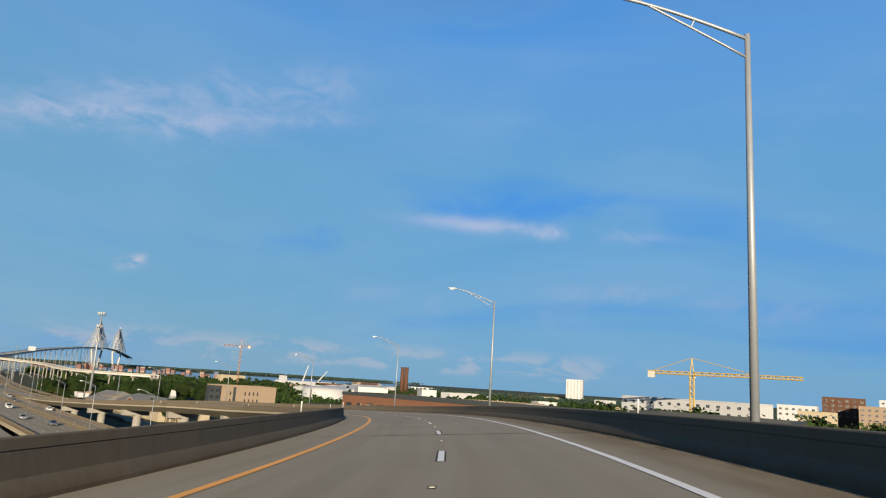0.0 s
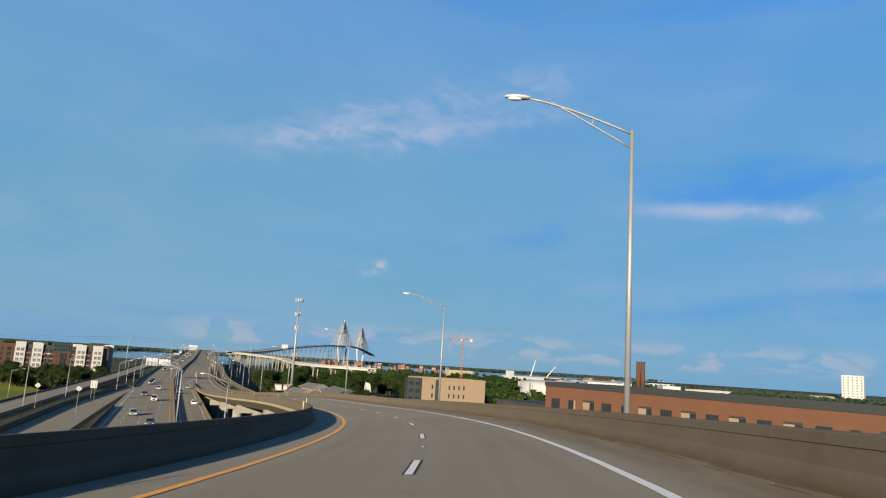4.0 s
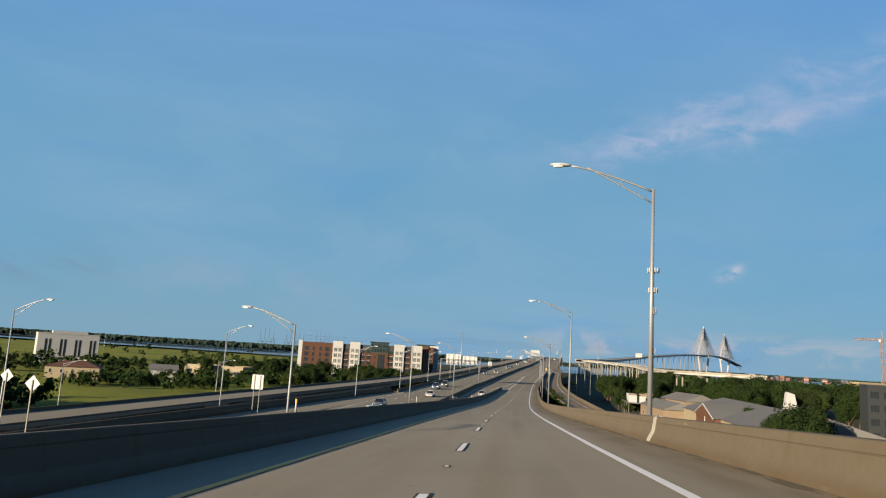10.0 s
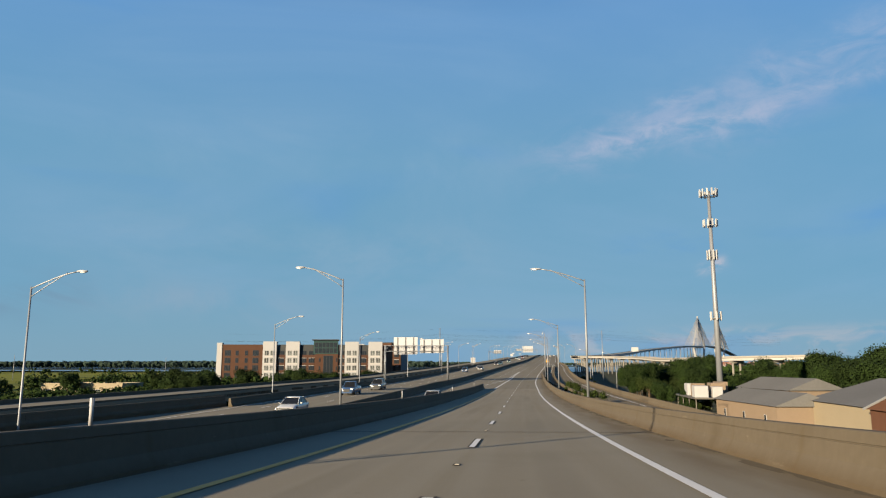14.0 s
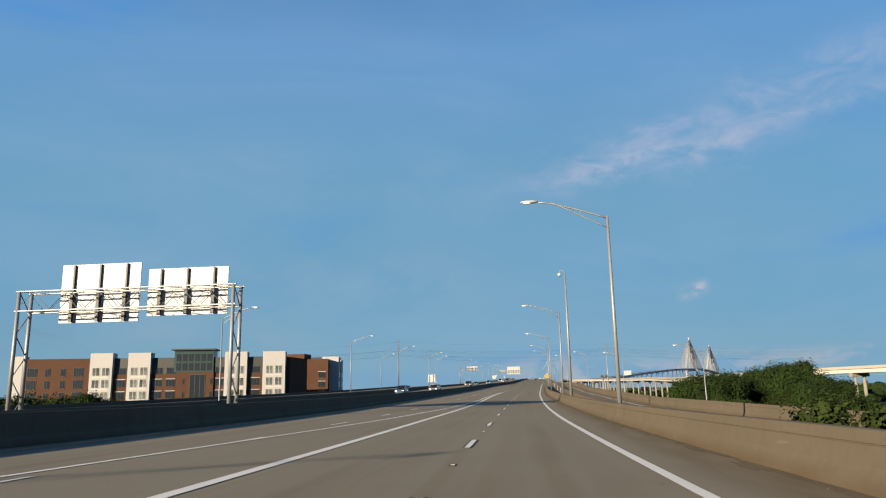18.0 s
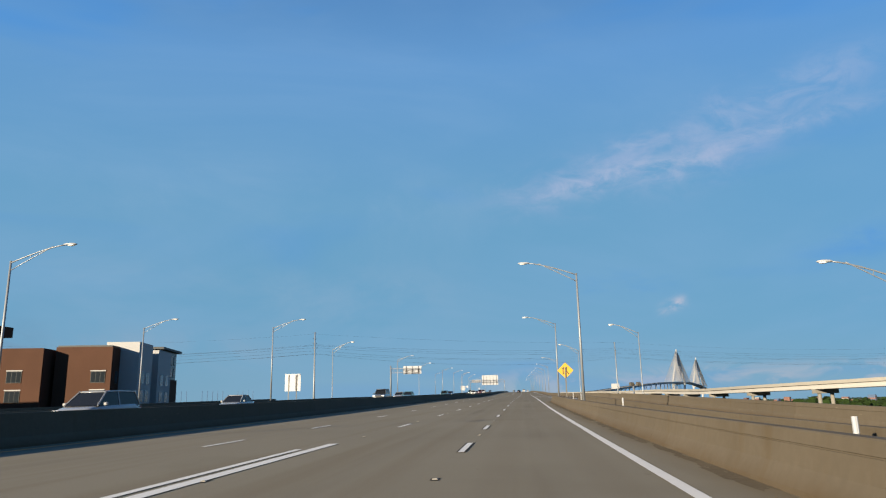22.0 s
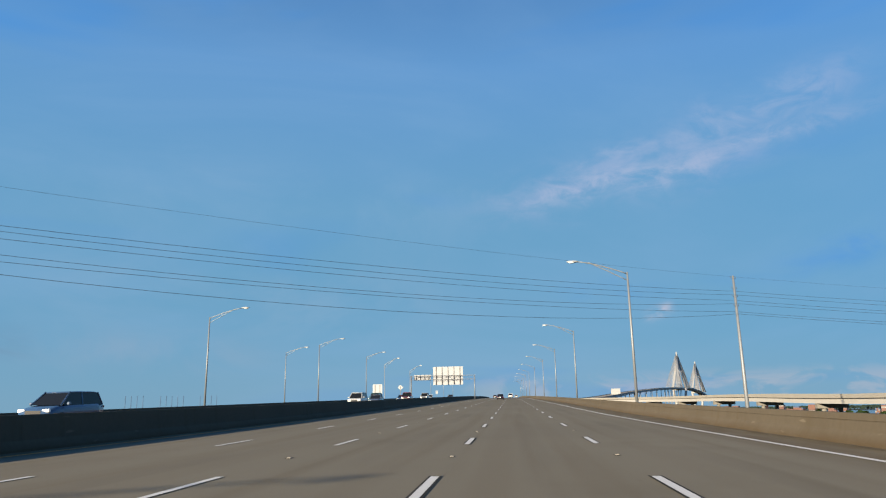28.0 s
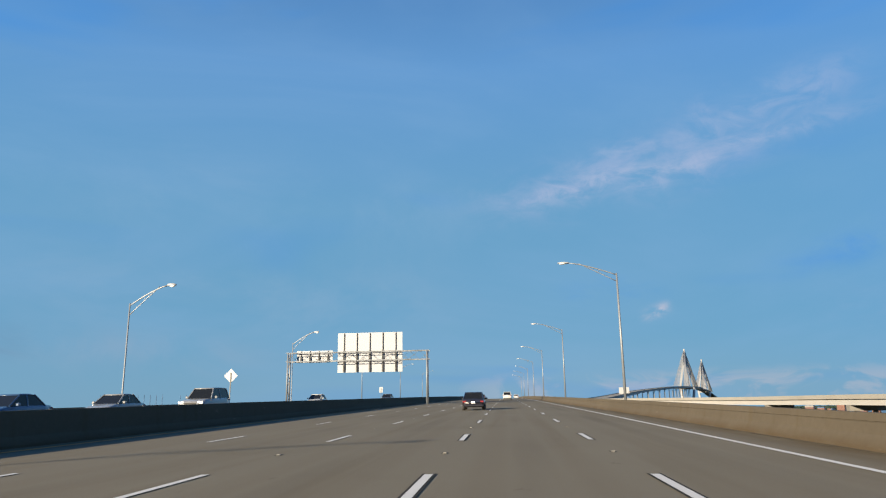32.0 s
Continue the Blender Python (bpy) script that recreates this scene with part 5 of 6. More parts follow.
# ---- plainer buildings ----
def building(name, label, m, w, d, h, mat, roof="flat", rows=0, cols=0, win=None, first=2.0, storey=3.4, top=0.6, side_cols=0, rise=3.0, cat="building", roof_mat=None):
    """Front along +x at y = 0 (looking to -y), depth along +y."""
    t = thing(name, label, cat, at=m)
    wl_ = part("wall", box(bmesh.new(), 0, 0, 0, w, d, h), mat, t)
    if roof == "flat":
        part("parapet", box(box(box(box(bmesh.new(), -0.15, -0.15, h, w + 0.15, 0.25, h + top), -0.15, d - 0.25, h, w + 0.15, d + 0.15, h + top), -0.15, 0.25, h, 0.25, d - 0.25, h + top),
                            w - 0.25, 0.25, h, w + 0.15, d - 0.25, h + top), roof_mat or mat, t)
        part("roof", box(bmesh.new(), 0.26, 0.26, h, w - 0.26, d - 0.26, h + 0.12), M_ROOF, t)
    else:
        e = 0.6
        v = [(-e, -e, h), (w + e, -e, h), (w + e, d + e, h), (-e, d + e, h)]
        if roof == "gable_x":
            v += [(-e, d / 2, h + rise), (w + e, d / 2, h + rise)]
            f = [(0, 1, 5, 4), (2, 3, 4, 5), (3, 0, 4), (1, 2, 5), (3, 2, 1, 0)]
        elif roof == "gable_y":
            v += [(w / 2, -e, h + rise), (w / 2, d + e, h + rise)]
            f = [(1, 2, 5, 4), (3, 0, 4, 5), (0, 1, 4), (2, 3, 5), (3, 2, 1, 0)]
        else:
            k = min(w, d) / 2
            v += [(k, d / 2, h + rise), (w - k, d / 2, h + rise)] if w > d else [(w / 2, k, h + rise), (w / 2, d - k, h + rise)]
            f = [(0, 1, 5, 4), (2, 3, 4, 5), (3, 0, 4), (1, 2, 5), (3, 2, 1, 0)] if w > d else [(1, 2, 5, 4), (3, 0, 4, 5), (0, 1, 4), (2, 3, 5), (3, 2, 1, 0)]
        mesh_part("roof", v, f, roof_mat or M_ROOF, t)
    if win:
        for r in range(rows):
            z = h - first - storey * r
            for c in range(cols):
                put_window(win, wl_, pose(w * (c + 0.5) / cols, -0.03, z))
            for c in range(side_cols):
                put_window(win, wl_, pose(-0.03, d * (c + 0.5) / side_cols, z, 0, 0, -90))
                put_window(win, wl_, pose(w + 0.03, d * (c + 0.5) / side_cols, z, 0, 0, 90))
    return t


def facing(p0, p1, z=GZ):
    """A pose at plan point p0 whose +x runs to p1."""
    return pose(p0[0], p0[1], z, 0, 0, math.degrees(math.atan2(p1[1] - p0[1], p1[0] - p0[0])))


M_BRICK2 = material("orange_brick", (0.078, 0.038, 0.024), 0.85, spread=0.12, fine=6, coarse=0.3, bump=0.1)
M_CREAM = material("cream_stucco", (0.205, 0.175, 0.122), 0.85, spread=0.06, fine=3, coarse=0.2, bump=0.03)
M_BLUEROOF = material("blue_roof", (0.027, 0.121, 0.246), 0.6, spread=0.08, bump=0.0)
M_REDROOF = material("brown_roof", (0.071, 0.036, 0.027), 0.85, spread=0.15, bump=0.05)

# tan office block with a dark glass end
of = building("office_building", "tan flat-roofed office block with small dark windows", facing((-317.7, 323.1), (-304.4, 356.9)), 36.3, 22, 17.4, M_TAN)
wall_o = [o for o in of.children if o.name.startswith("wall")][0]
for x, rows in ((5.7, (13.4, 9.0, 4.6)), (15.3, (13.4, 9.0)), (18.1, (13.4, 9.0)), (20.9, (13.4, 9.0)), (23.7, (13.4, 9.0))):
    for z in rows:
        put_window(W_SLOT, wall_o, pose(x, -0.04, z))
# no recess is cut: a flat dark strip paints its shade on the wall
part("recess_strip", box(bmesh.new(), 7.4, -0.03, 0.2, 9.2, 0.02, 17.2), M_DARK, wall_o, "flat dark strip painted as a shaded full-height recess")
part("corner_joint", box(bmesh.new(), 25.6, -0.12, 0, 36.2, -0.004, 17.3), M_TAN, wall_o, "plain end panel standing proud")
building("office_wing", "dark glass and steel office wing beside the tan block", facing((-320.6, 315.6), (-317.9, 322.6)), 7.4, 4.5, 17.0, M_DARK, rows=4, cols=2, win=W_WIDED, first=2.2, storey=3.8)
# long brick apartment block with open loggias, beside the ramp
bk = building("brick_building", "long orange-brick block with dark parapet and loggias", facing((-134.5, 190.0), (-40.0, 176.5)), 95.5, 20, 22.2, M_BRICK2, rows=0, top=0.9, roof_mat=M_DARK)
wall_b = [o for o in bk.children if o.name.startswith("wall")][0]
W_LOW = window_mesh(2.3, 2.1, 3, 0.08, M_DARK)
W_NARROW = window_mesh(1.4, 2.2, 0, 0.08, M_DARK)
for k, kind in enumerate("WDLWNLWLWLWLWNLWLWLWL"):
    x = 3.0 + 4.4 * k
    if kind == "L":
        part("loggia", box(bmesh.new(), x - 1.45, -0.03, 17.6, x + 1.45, 0.02, 20.1), M_TAN, wall_b, "pale recessed loggia")
        # the panel is flat; a dark strip paints the shade below its ceiling
        part("loggia_shade", box(bmesh.new(), x - 1.45, -0.05, 19.75, x + 1.45, -0.035, 20.1), M_DARK, wall_b, "dark strip painted as shade under the loggia ceiling")
        part("loggia_door", box(bmesh.new(), x + 0.25, -0.05, 17.6, x + 1.45, -0.035, 19.74), M_GLASS, wall_b)
        part("loggia_rail", box(bmesh.new(), x - 1.45, -0.09, 18.5, x + 1.45, -0.06, 18.56), M_DARK, wall_b, "thin dark rail")
    elif kind == "W":
        put_window(W_LOW, wall_b, pose(x, -0.04, 18.9))
    else:
        put_window(W_NARROW, wall_b, pose(x - 0.2, -0.04, 18.8))
        if kind == "D":
            part("door_reveal", box(bmesh.new(), x + 0.52, -0.06, 17.7, x + 0.95, 0.02, 19.9), M_TAN, wall_b)
    put_window(W_LOW, wall_b, pose(x, -0.04, 15.2))
t = thing("ribbed_shed", "flat dark-grey shed with horizontal ribbed cladding", "shed", at=facing((-160.5, 204.5), (-137.5, 197.5)))
part("body", box(bmesh.new(), 0, 0, 0, 24.0, 14, 17.4), M_CLAD, t, "dark grey wall")
part("roof", box(bmesh.new(), -0.3, -0.3, 17.404, 24.3, 14.3, 17.7), M_CLAD, t, "flat grey roof")
for k in range(9):
    part("rib", box(bmesh.new(), 0, -0.16, 12.8 + 0.5 * k, 24.0, -0.004, 13.05 + 0.5 * k), M_CLAD, t)
building("brick_building", "second orange-brick block with a flat roof behind the ramp", facing((-46.0, 205.0), (-5.0, 199.0)), 41, 24, 22.8, M_BRICK2, top=0.8, roof_mat=M_DARK)
building("warehouse", "low dark-roofed warehouse beyond the brick blocks", facing((-130.0, 262.0), (-20.0, 262.0)), 120, 40, 19.0, M_DARK, top=0.5)
x, y = -338.0, 454.0
t = thing("storage_tank", "broad white cylindrical storage tank with a shallow domed roof", "storage tank", at=pose(x, y, GZ))
part("shell", rod(bmesh.new(), (0, 0, 0), (0, 0, 16.6), 17.5, seg=48), M_WHITE, t, "white painted steel shell", True)
bm = bmesh.new()
rings = [[bm.verts.new((17.6 * math.cos(k * math.pi / 20) * math.cos(q), 17.6 * math.sin(k * math.pi / 20) * math.cos(q), 16.62 + 2.6 * math.sin(q))) for k in range(40)] for q in (0.0, 0.3, 0.65, 1.05)]
for q, w in zip(rings, rings[1:]):
    for k in range(40):
        bm.faces.new((q[k], q[(k + 1) % 40], w[(k + 1) % 40], w[k]))
bm.faces.new(rings[-1])
part("roof", bm, M_WHITE, t, "shallow white dome", True)
part("ladder", box(bmesh.new(), -0.3, -17.9, 0, 0.3, -17.45, 16.8), M_STEEL_DK, t)
building("warehouse", "low brick and blue-roofed sheds behind the ramp", facing((-205.0, 420.0), (-160.0, 440.0)), 50, 18, 12.0, M_BRICK2, "gable_x", rise=2.0, roof_mat=M_BLUEROOF)
# sheds with gable roofs beside the on-ramp
building("long_shed", "long grey-roofed shed with cream walls beside the on-ramp", facing(plan(466, 51.5), plan(384, 51.5)), 82, 26, 6.5, M_CREAM, "gable_x", rise=3.9)
gs = building("gable_shed", "brick gable wing with white rake boards on a grey-roofed shed", facing(plan(438.5, 50.2), plan(416.5, 50.2)), 22.0, 14, 6.5, M_BRICK2, "gable_y", rise=3.3)
mesh_part("gable", [(0, -0.62, 6.5), (22.0, -0.62, 6.5), (11.0, -0.62, 9.65), (0, -0.2, 6.5), (22.0, -0.2, 6.5), (11.0, -0.2, 9.65)], [(0, 1, 2), (3, 5, 4), (0, 3, 4, 1), (1, 4, 5, 2), (2, 5, 3, 0)], M_BRICK2, gs, "brick gable")
for x in (-0.6, 22.6):
    part("rake_board", rod(bmesh.new(), (x, -0.66, 6.45), (11.0, -0.66, 9.75), 0.18, seg=4), M_WHITE, gs, "white rake board")
part("down_pipe", rod(bmesh.new(), (11.0, -0.1, 0), (11.0, -0.1, 6.4), 0.12, seg=6), M_WHITE, gs)
building("tan_shed", "tan shed with a grey ribbed roof by the fence", facing(plan(492, 41.5), plan(463, 45)), 29, 11, 5.4, M_TAN, "gable_x", rise=2.4, rows=1, cols=3, win=W_SMALL, first=2.6)
building("tan_shed", "tan shed with a grey roof near the mast", facing(plan(514, 52), plan(493, 57)), 21.5, 13, 7.2, M_TAN, "gable_x", rise=2.6)
# white slab-like monument
t = thing("white_monument", "tall white tapering slab monument among trees", "monument", at=pose(-325.3, 293.4, GZ, 0, 0, 66))
mesh_part("slab", [(-3.0, -1.2, 0), (3.6, -1.2, 0), (3.6, 1.2, 0), (-3.0, 1.2, 0), (-1.2, -0.8, 14.2), (0.9, -0.8, 13.6), (0.9, 0.8, 13.6), (-1.2, 0.8, 14.2)],
          [(0, 3, 2, 1), (4, 5, 6, 7), (0, 1, 5, 4), (1, 2, 6, 5), (2, 3, 7, 6), (3, 0, 4, 7)], M_WHITE, t)

# left side: office slab, cream building, flat building
of = building("office_slab", "white office slab with tall dark window strips", facing((-623.0, 28.0), (-633.0, 60.0)), 33, 20, 17.0, M_WHITE, top=0.5)
wall_o = [o for o in of.children if o.name.startswith("wall")][0]
for k in range(4):
    put_window(W_STRIP, wall_o, pose(4.5 + 8.0 * k, -0.05, 9.0))
    put_window(W_STRIP, wall_o, pose(6.6 + 8.0 * k, -0.05, 9.0))
part("penthouse", box(bmesh.new(), 8, 6, 17.1, 27, 15, 19.0), M_WHITE, of, "rooftop plant room")
building("cream_building", "cream two-storey building with a brown hipped roof", facing((-474.8, 69.0), (-475.9, 88.9)), 19.9, 12, 4.8, M_CREAM, "hip", rows=1, cols=5, win=W_SMALL, first=1.8, rise=2.2, roof_mat=M_REDROOF)
building("flat_building", "low white flat-roofed building by the marsh", facing((-551.0, 116.0), (-538.0, 146.0)), 32, 14, 5.4, M_CREAM, rows=1, cols=5, win=W_WIDE, first=2.6)
building("small_house", "small house with a brown roof among trees", facing((-348.0, 34.0), (-336.0, 40.0)), 13, 9, 5.2, M_CREAM, "gable_x", rise=2.6, roof_mat=M_REDROOF)
building("small_house", "low white house with a grey roof near trees", facing((-477.0, 108.0), (-478.0, 118.5)), 10.5, 12, 5.2, M_WHITE, "gable_x", rise=2.2)

# town on the right horizon
rt = random.Random(11)
TOWN = [(-31, 469, -120, 506, 22, 26.5, M_WHITE, 2, 14), (7, 800, 44, 799, 30, 37, M_BRICK, 4, 6), (62, 898, 103, 894, 40, 38, M_WHITE, 4, 6), (-30, 720, 2, 718, 24, 27, M_WHITE, 2, 6),
        (36, 760, 70, 758, 30, 30, M_TAN, 3, 6), (-455, 1434, -422, 1440, 22, 50, M_WHITE, 8, 5), (110, 860, 150, 852, 30, 34, M_TAN, 3, 5), (-12, 640, 16, 640, 18, 23, M_CREAM, 1, 5)]
for x0, y0, x1, y1, d, h, mt, r, c in TOWN:
    a, b = ((x0, y0), (x1, y1)) if x0 < x1 else ((x1, y1), (x0, y0))
    building("town_building", "distant town building with rows of windows", facing(a, b), math.hypot(x1 - x0, y1 - y0), d, h, mt, rows=r, cols=c, win=W_WIDE, first=3.0, storey=4.6)
for k in range(26):
    s, u = rt.uniform(450, 1500), rt.uniform(330, 900)
    x, y = plan(s, u)
    w, d, h = rt.uniform(20, 70), rt.uniform(14, 30), rt.uniform(7, 17)
    building("low_building", "distant low commercial building with a flat roof", pose(x, y, GZ, 0, 0, rt.uniform(40, 90)), w, d, h, rt.choice([M_WHITE, M_WHITE, M_CREAM, M_TAN, M_BRICK]), top=0.5)
for k in range(5):
    s, u = 880 + 70 * k, 375 + 62 * k
    x, y = plan(s, u)
    building("port_shed", "long white port shed by the river", pose(x, y, GZ, 0, 0, 72), 85, 30, 10.5 + 0.6 * k, M_WHITE, "gable_x", rise=1.6, roof_mat=M_WHITE)
for k in range(2):
    x, y = -748 - 12 * k, 1277 + 4 * k
    t = thing("chimney_stack", "tall dark brick chimney stack on the horizon", "chimney", "pair of chimneys", at=pose(x, y, GZ))
    part("shaft", rod(bmesh.new(), (0, 0, 0), (0, 0, 53), 4.6, 3.8, 14), M_BRICK, t, "", True)
    part("cap", rod(bmesh.new(), (0, 0, 53), (0, 0, 54.2), 4.1, seg=14), M_DARK, t)

# container stacks by the bridge
cm = [material("container_%s" % n, c, 0.7, spread=0.1, bump=0.0) for n, c in (("orange", (0.095, 0.040, 0.026)), ("rust", (0.075, 0.032, 0.024)), ("blue", (0.025, 0.05, 0.1)), ("grey", (0.14, 0.13, 0.12)))]
for k in range(44):
    s, u = rt.uniform(1850, 2600), rt.uniform(210, 700)
    x, y = plan(s, u)
    t = thing("container_stack", "stack of weathered shipping containers on the quay", "containers", "container stacks", at=pose(x, y, GZ + 0.1, 0, 0, rt.choice([20, 22, 110])))
    for f in range(rt.randint(3, 7)):
        for c in range(3):
            part("container", box(bmesh.new(), -6, c * 2.6, f * 2.6 + 0.02, 6, c * 2.6 + 2.45, f * 2.6 + 2.58), rt.choice(cm[:2] + cm), t)


# ---- cranes ----
def lattice(bm, a, b, w, n, r=0.14):
    a, b = Vector(a), Vector(b)
    q = (b - a).to_track_quat("Z", "Y").to_matrix()
    L = (b - a).length
    c = [(-w / 2, -w / 2), (w / 2, -w / 2), (w / 2, w / 2), (-w / 2, w / 2)]
    P = lambda i, z: a + q @ Vector((c[i][0], c[i][1], z))
    for i in range(4):
        rod(bm, P(i, 0), P(i, L), r, seg=4)
        j = (i + 1) % 4
        for k in range(n):
            rod(bm, P(i if k % 2 else j, L * k / n), P(j if k % 2 else i, L * (k + 1) / n), r * 0.6, seg=3)
    return bm


def tower_crane(label, m, h, jib, counter, mat, r=0.18):
    t = thing("tower_crane", label, "crane", "tower cranes", at=m)
    part("mast", lattice(bmesh.new(), (0, 0, 0), (0, 0, h), 2.2, 22, r), mat, t, "lattice mast")
    part("jib", lattice(bmesh.new(), (1, 0, h), (jib, 0, h), 1.6, 26, r), mat, t, "long lattice jib")
    part("counter_jib", lattice(bmesh.new(), (-1, 0, h), (-counter, 0, h), 1.6, 10, r), mat, t)
    part("counterweight", box(bmesh.new(), -counter, -1.2, h - 3.2, -counter + 4, 1.2, h + 0.6), M_CONC, t)
    part("head", rod(rod(bmesh.new(), (-1, 0, h), (0, 0, h + 9), r), (1, 0, h), (0, 0, h + 9), r), mat, t)
    part("tie", rod(rod(bmesh.new(), (0, 0, h + 9), (jib * 0.6, 0, h + 0.8), r * 0.6, seg=4), (0, 0, h + 9), (-counter * 0.9, 0, h + 0.8), r * 0.6, seg=4), mat, t)
    part("cab", box(bmesh.new(), -0.2, 1.0, h - 2.4, 2.0, 2.6, h), M_WHITE, t)
    return t


tower_crane("yellow tower crane with a long level jib above the town", pose(-62.7, 435.7, GZ, 0, 0, 0), 42.0, 58, 25, M_CRANE_YELLOW, 0.3)
tower_crane("distant orange tower crane over the port", pose(-743, 784, GZ, 0, 0, 200), 62.0, 27, 15, M_CRANE, 0.2)

M_BLUE = material("crane_blue", (0.055, 0.110, 0.197), 0.7, spread=0.05, bump=0.0)
CR = [(-3334 + 24 * i * 1.0, 215 + 308 * f) for i, f in enumerate((0, 0.06, 0.12, 0.18, 0.36, 0.42, 0.48, 0.54, 0.60, 0.78, 0.84, 0.90, 0.96))]
c0 = None
for i, (x, y) in enumerate(CR):
    m = pose(-3330, y, GZ, 0, 0, 0)
    if c0:
        copy_thing(c0, m)
        continue
    c0 = thing("quay_crane", "blue container crane with a raised boom on the horizon", "crane", "quay cranes", at=m)
    bm = bmesh.new()
    for xx in (-9, 9):
        for yy in (-8, 8):
            rod(bm, (xx, yy, 0), (xx, yy * 0.6, 45), 1.0, seg=5)
    part("legs", bm, M_BLUE, c0)
    part("beam", box(bmesh.new(), -12, -11, 28, 12, 11, 31), M_BLUE, c0)
    part("boom", rod(bmesh.new(), (9, 0, 36), (13, 0, 86), 1.5, 1.1, 5), M_BLUE, c0, "raised boom")
# dockside white cranes and a ship
t = thing("cargo_ship", "white cargo ship with two slanted derricks at the quay", "ship", at=pose(-905, 1150, GZ, 0, 0, 75))
part("hull", box(bmesh.new(), -70, -10, 0, 70, 10, 13, None, 1.5), M_WHITE, t)
part("bridge_house", box(bmesh.new(), -62, -7, 13, -53, 7, 22), M_WHITE, t)
for x, a in ((-10, 22), (28, 48)):
    part("derrick", rod(bmesh.new(), (x, 0, 13), (x + 30 * math.sin(radians(a)), 0, 13 + 34 * math.cos(radians(a))), 1.4, 0.8, 6), M_WHITE, t, "slanted white derrick")


# ---- trees ----
def tree_kind(seed, h, spread, mat, leaves, lobes=9):
    """Trunk with limbs and a crown of loose leaf clumps round several lobes."""
    r = random.Random(seed)
    t = thing("tree", "broad green tree with a loose leafy crown", "tree", "trees beside the highway")
    bm = bmesh.new()
    th = h * 0.42
    rod(bm, (0, 0, 0), (0, 0, th), h * 0.028, h * 0.018, 7)
    cen = []
    for k in range(lobes):
        a, q = r.uniform(0, 6.28), r.uniform(0.15, 0.62) * spread
        c = Vector((q * math.cos(a), q * math.sin(a), h * r.uniform(0.42, 0.83)))
        cen.append((c, h * r.uniform(0.13, 0.22)))
        rod(bm, (0, 0, th * r.uniform(0.6, 1.0)), c, h * 0.012, h * 0.004, 5)
    part("trunk", bm, M_TRUNK, t, "grey-brown trunk with limbs")
    verts, faces = [], []
    for k in range(leaves):
        c, rad = r.choice(cen)
        d = Vector((r.gauss(0, 1), r.gauss(0, 1), r.gauss(0, 1) * 0.8))
        core = k % 4 == 0
        p = c + d.normalized() * rad * (r.uniform(0.1, 0.6) if core else r.uniform(0.5, 1.15) ** 0.7)
        n = (d.normalized() + Vector((r.gauss(0, 0.5), r.gauss(0, 0.5), r.gauss(0, 0.5) + 0.3))).normalized()
        u = n.orthogonal().normalized()
        v = n.cross(u)
        w = h * (r.uniform(0.030, 0.050) if core else r.uniform(0.008, 0.017))
        i = len(verts)
        rot = r.uniform(0, 6.28)
        for j in range(5):
            a = rot + j * 1.2566
            verts.append(p + (u * math.cos(a) + v * math.sin(a)) * w * r.uniform(0.6, 1.2) + n * r.uniform(-0.2, 0.2) * w)
        faces.append((i, i + 1, i + 2, i + 3, i + 4))
    mesh_part("crown", verts, faces, mat, t, "loose green leaf crown")
    return t


TREES = [tree_kind(1, 12, 5.5, M_LEAF, 15000, 15), tree_kind(2, 11, 6.5, M_LEAF2, 15000, 16), tree_kind(3, 14, 5.6, M_LEAF, 17000, 17), tree_kind(4, 9, 5.0, M_LEAF, 11000, 13)]
BUSH = tree_kind(5, 4.5, 3.6, M_LEAF2, 2200, 8)
tagged(BUSH, "low green bush beside the road", "bush", "bushes beside the road")
BUSH.name = "bush"
used = set()


def plant(kinds, s, u, r, z=GZ, scale=(0.8, 1.25)):
    k = r.choice(kinds)
    x, y = plan(s, u)
    f = r.uniform(*scale)
    m = pose(x, y, z, 0, 0, r.uniform(0, 360)) @ Matrix.Diagonal((f, f, f * r.uniform(0.9, 1.1), 1))
    if k not in used:
        used.add(k)
        k.matrix_world = m
        return
    c = copy_thing(k, Matrix())
    c.matrix_basis = m


rt = random.Random(5)


def grove(n, s0, s1, u0, u1, scale=(0.8, 1.25), kinds=None):
    for k in range(n):
        plant(kinds or TREES, rt.uniform(s0, s1), rt.uniform(u0, u1), rt, GZ, scale)


grove(36, 510, 640, -62, -105, (0.6, 0.85))
grove(12, 560, 660, -110, -170, (0.6, 0.85))
grove(12, 290, 380, -105, -150, (0.5, 0.8))
grove(22, 490, 610, 34, 62, (0.45, 0.68))
grove(12, 590, 640, 40, 60, (0.75, 0.95))
for s, u, f in ((640, 45, 0.95), (646, 50, 1.0), (632, 52, 0.98), (622, 47, 0.95)):
    plant(TREES[2:3], s, u, rt, GZ, (f, f))
grove(16, 500, 600, 80, 97, (1.1, 1.35), [TREES[0], TREES[2]])
grove(11, 586, 650, 44, 64, (0.82, 0.98), [TREES[0], TREES[2]])
grove(4, 596, 625, 35, 42, (0.95, 1.1), [TREES[0]])
grove(5, 366, 380, 51, 60, (0.85, 1.0))
grove(6, 585, 615, 60, 80, (0.6, 0.75), [TREES[0], TREES[2]])
for s, u, f in ((640, 62, 1.15), (650, 68, 1.2), (636, 67, 1.1), (657, 61, 1.1), (662, 73, 1.2)):
    plant(TREES[2:3], s, u, rt, GZ, (f, f))
grove(14, 640, 720, 70, 100, (0.45, 0.62), [TREES[0], TREES[1], TREES[2]])

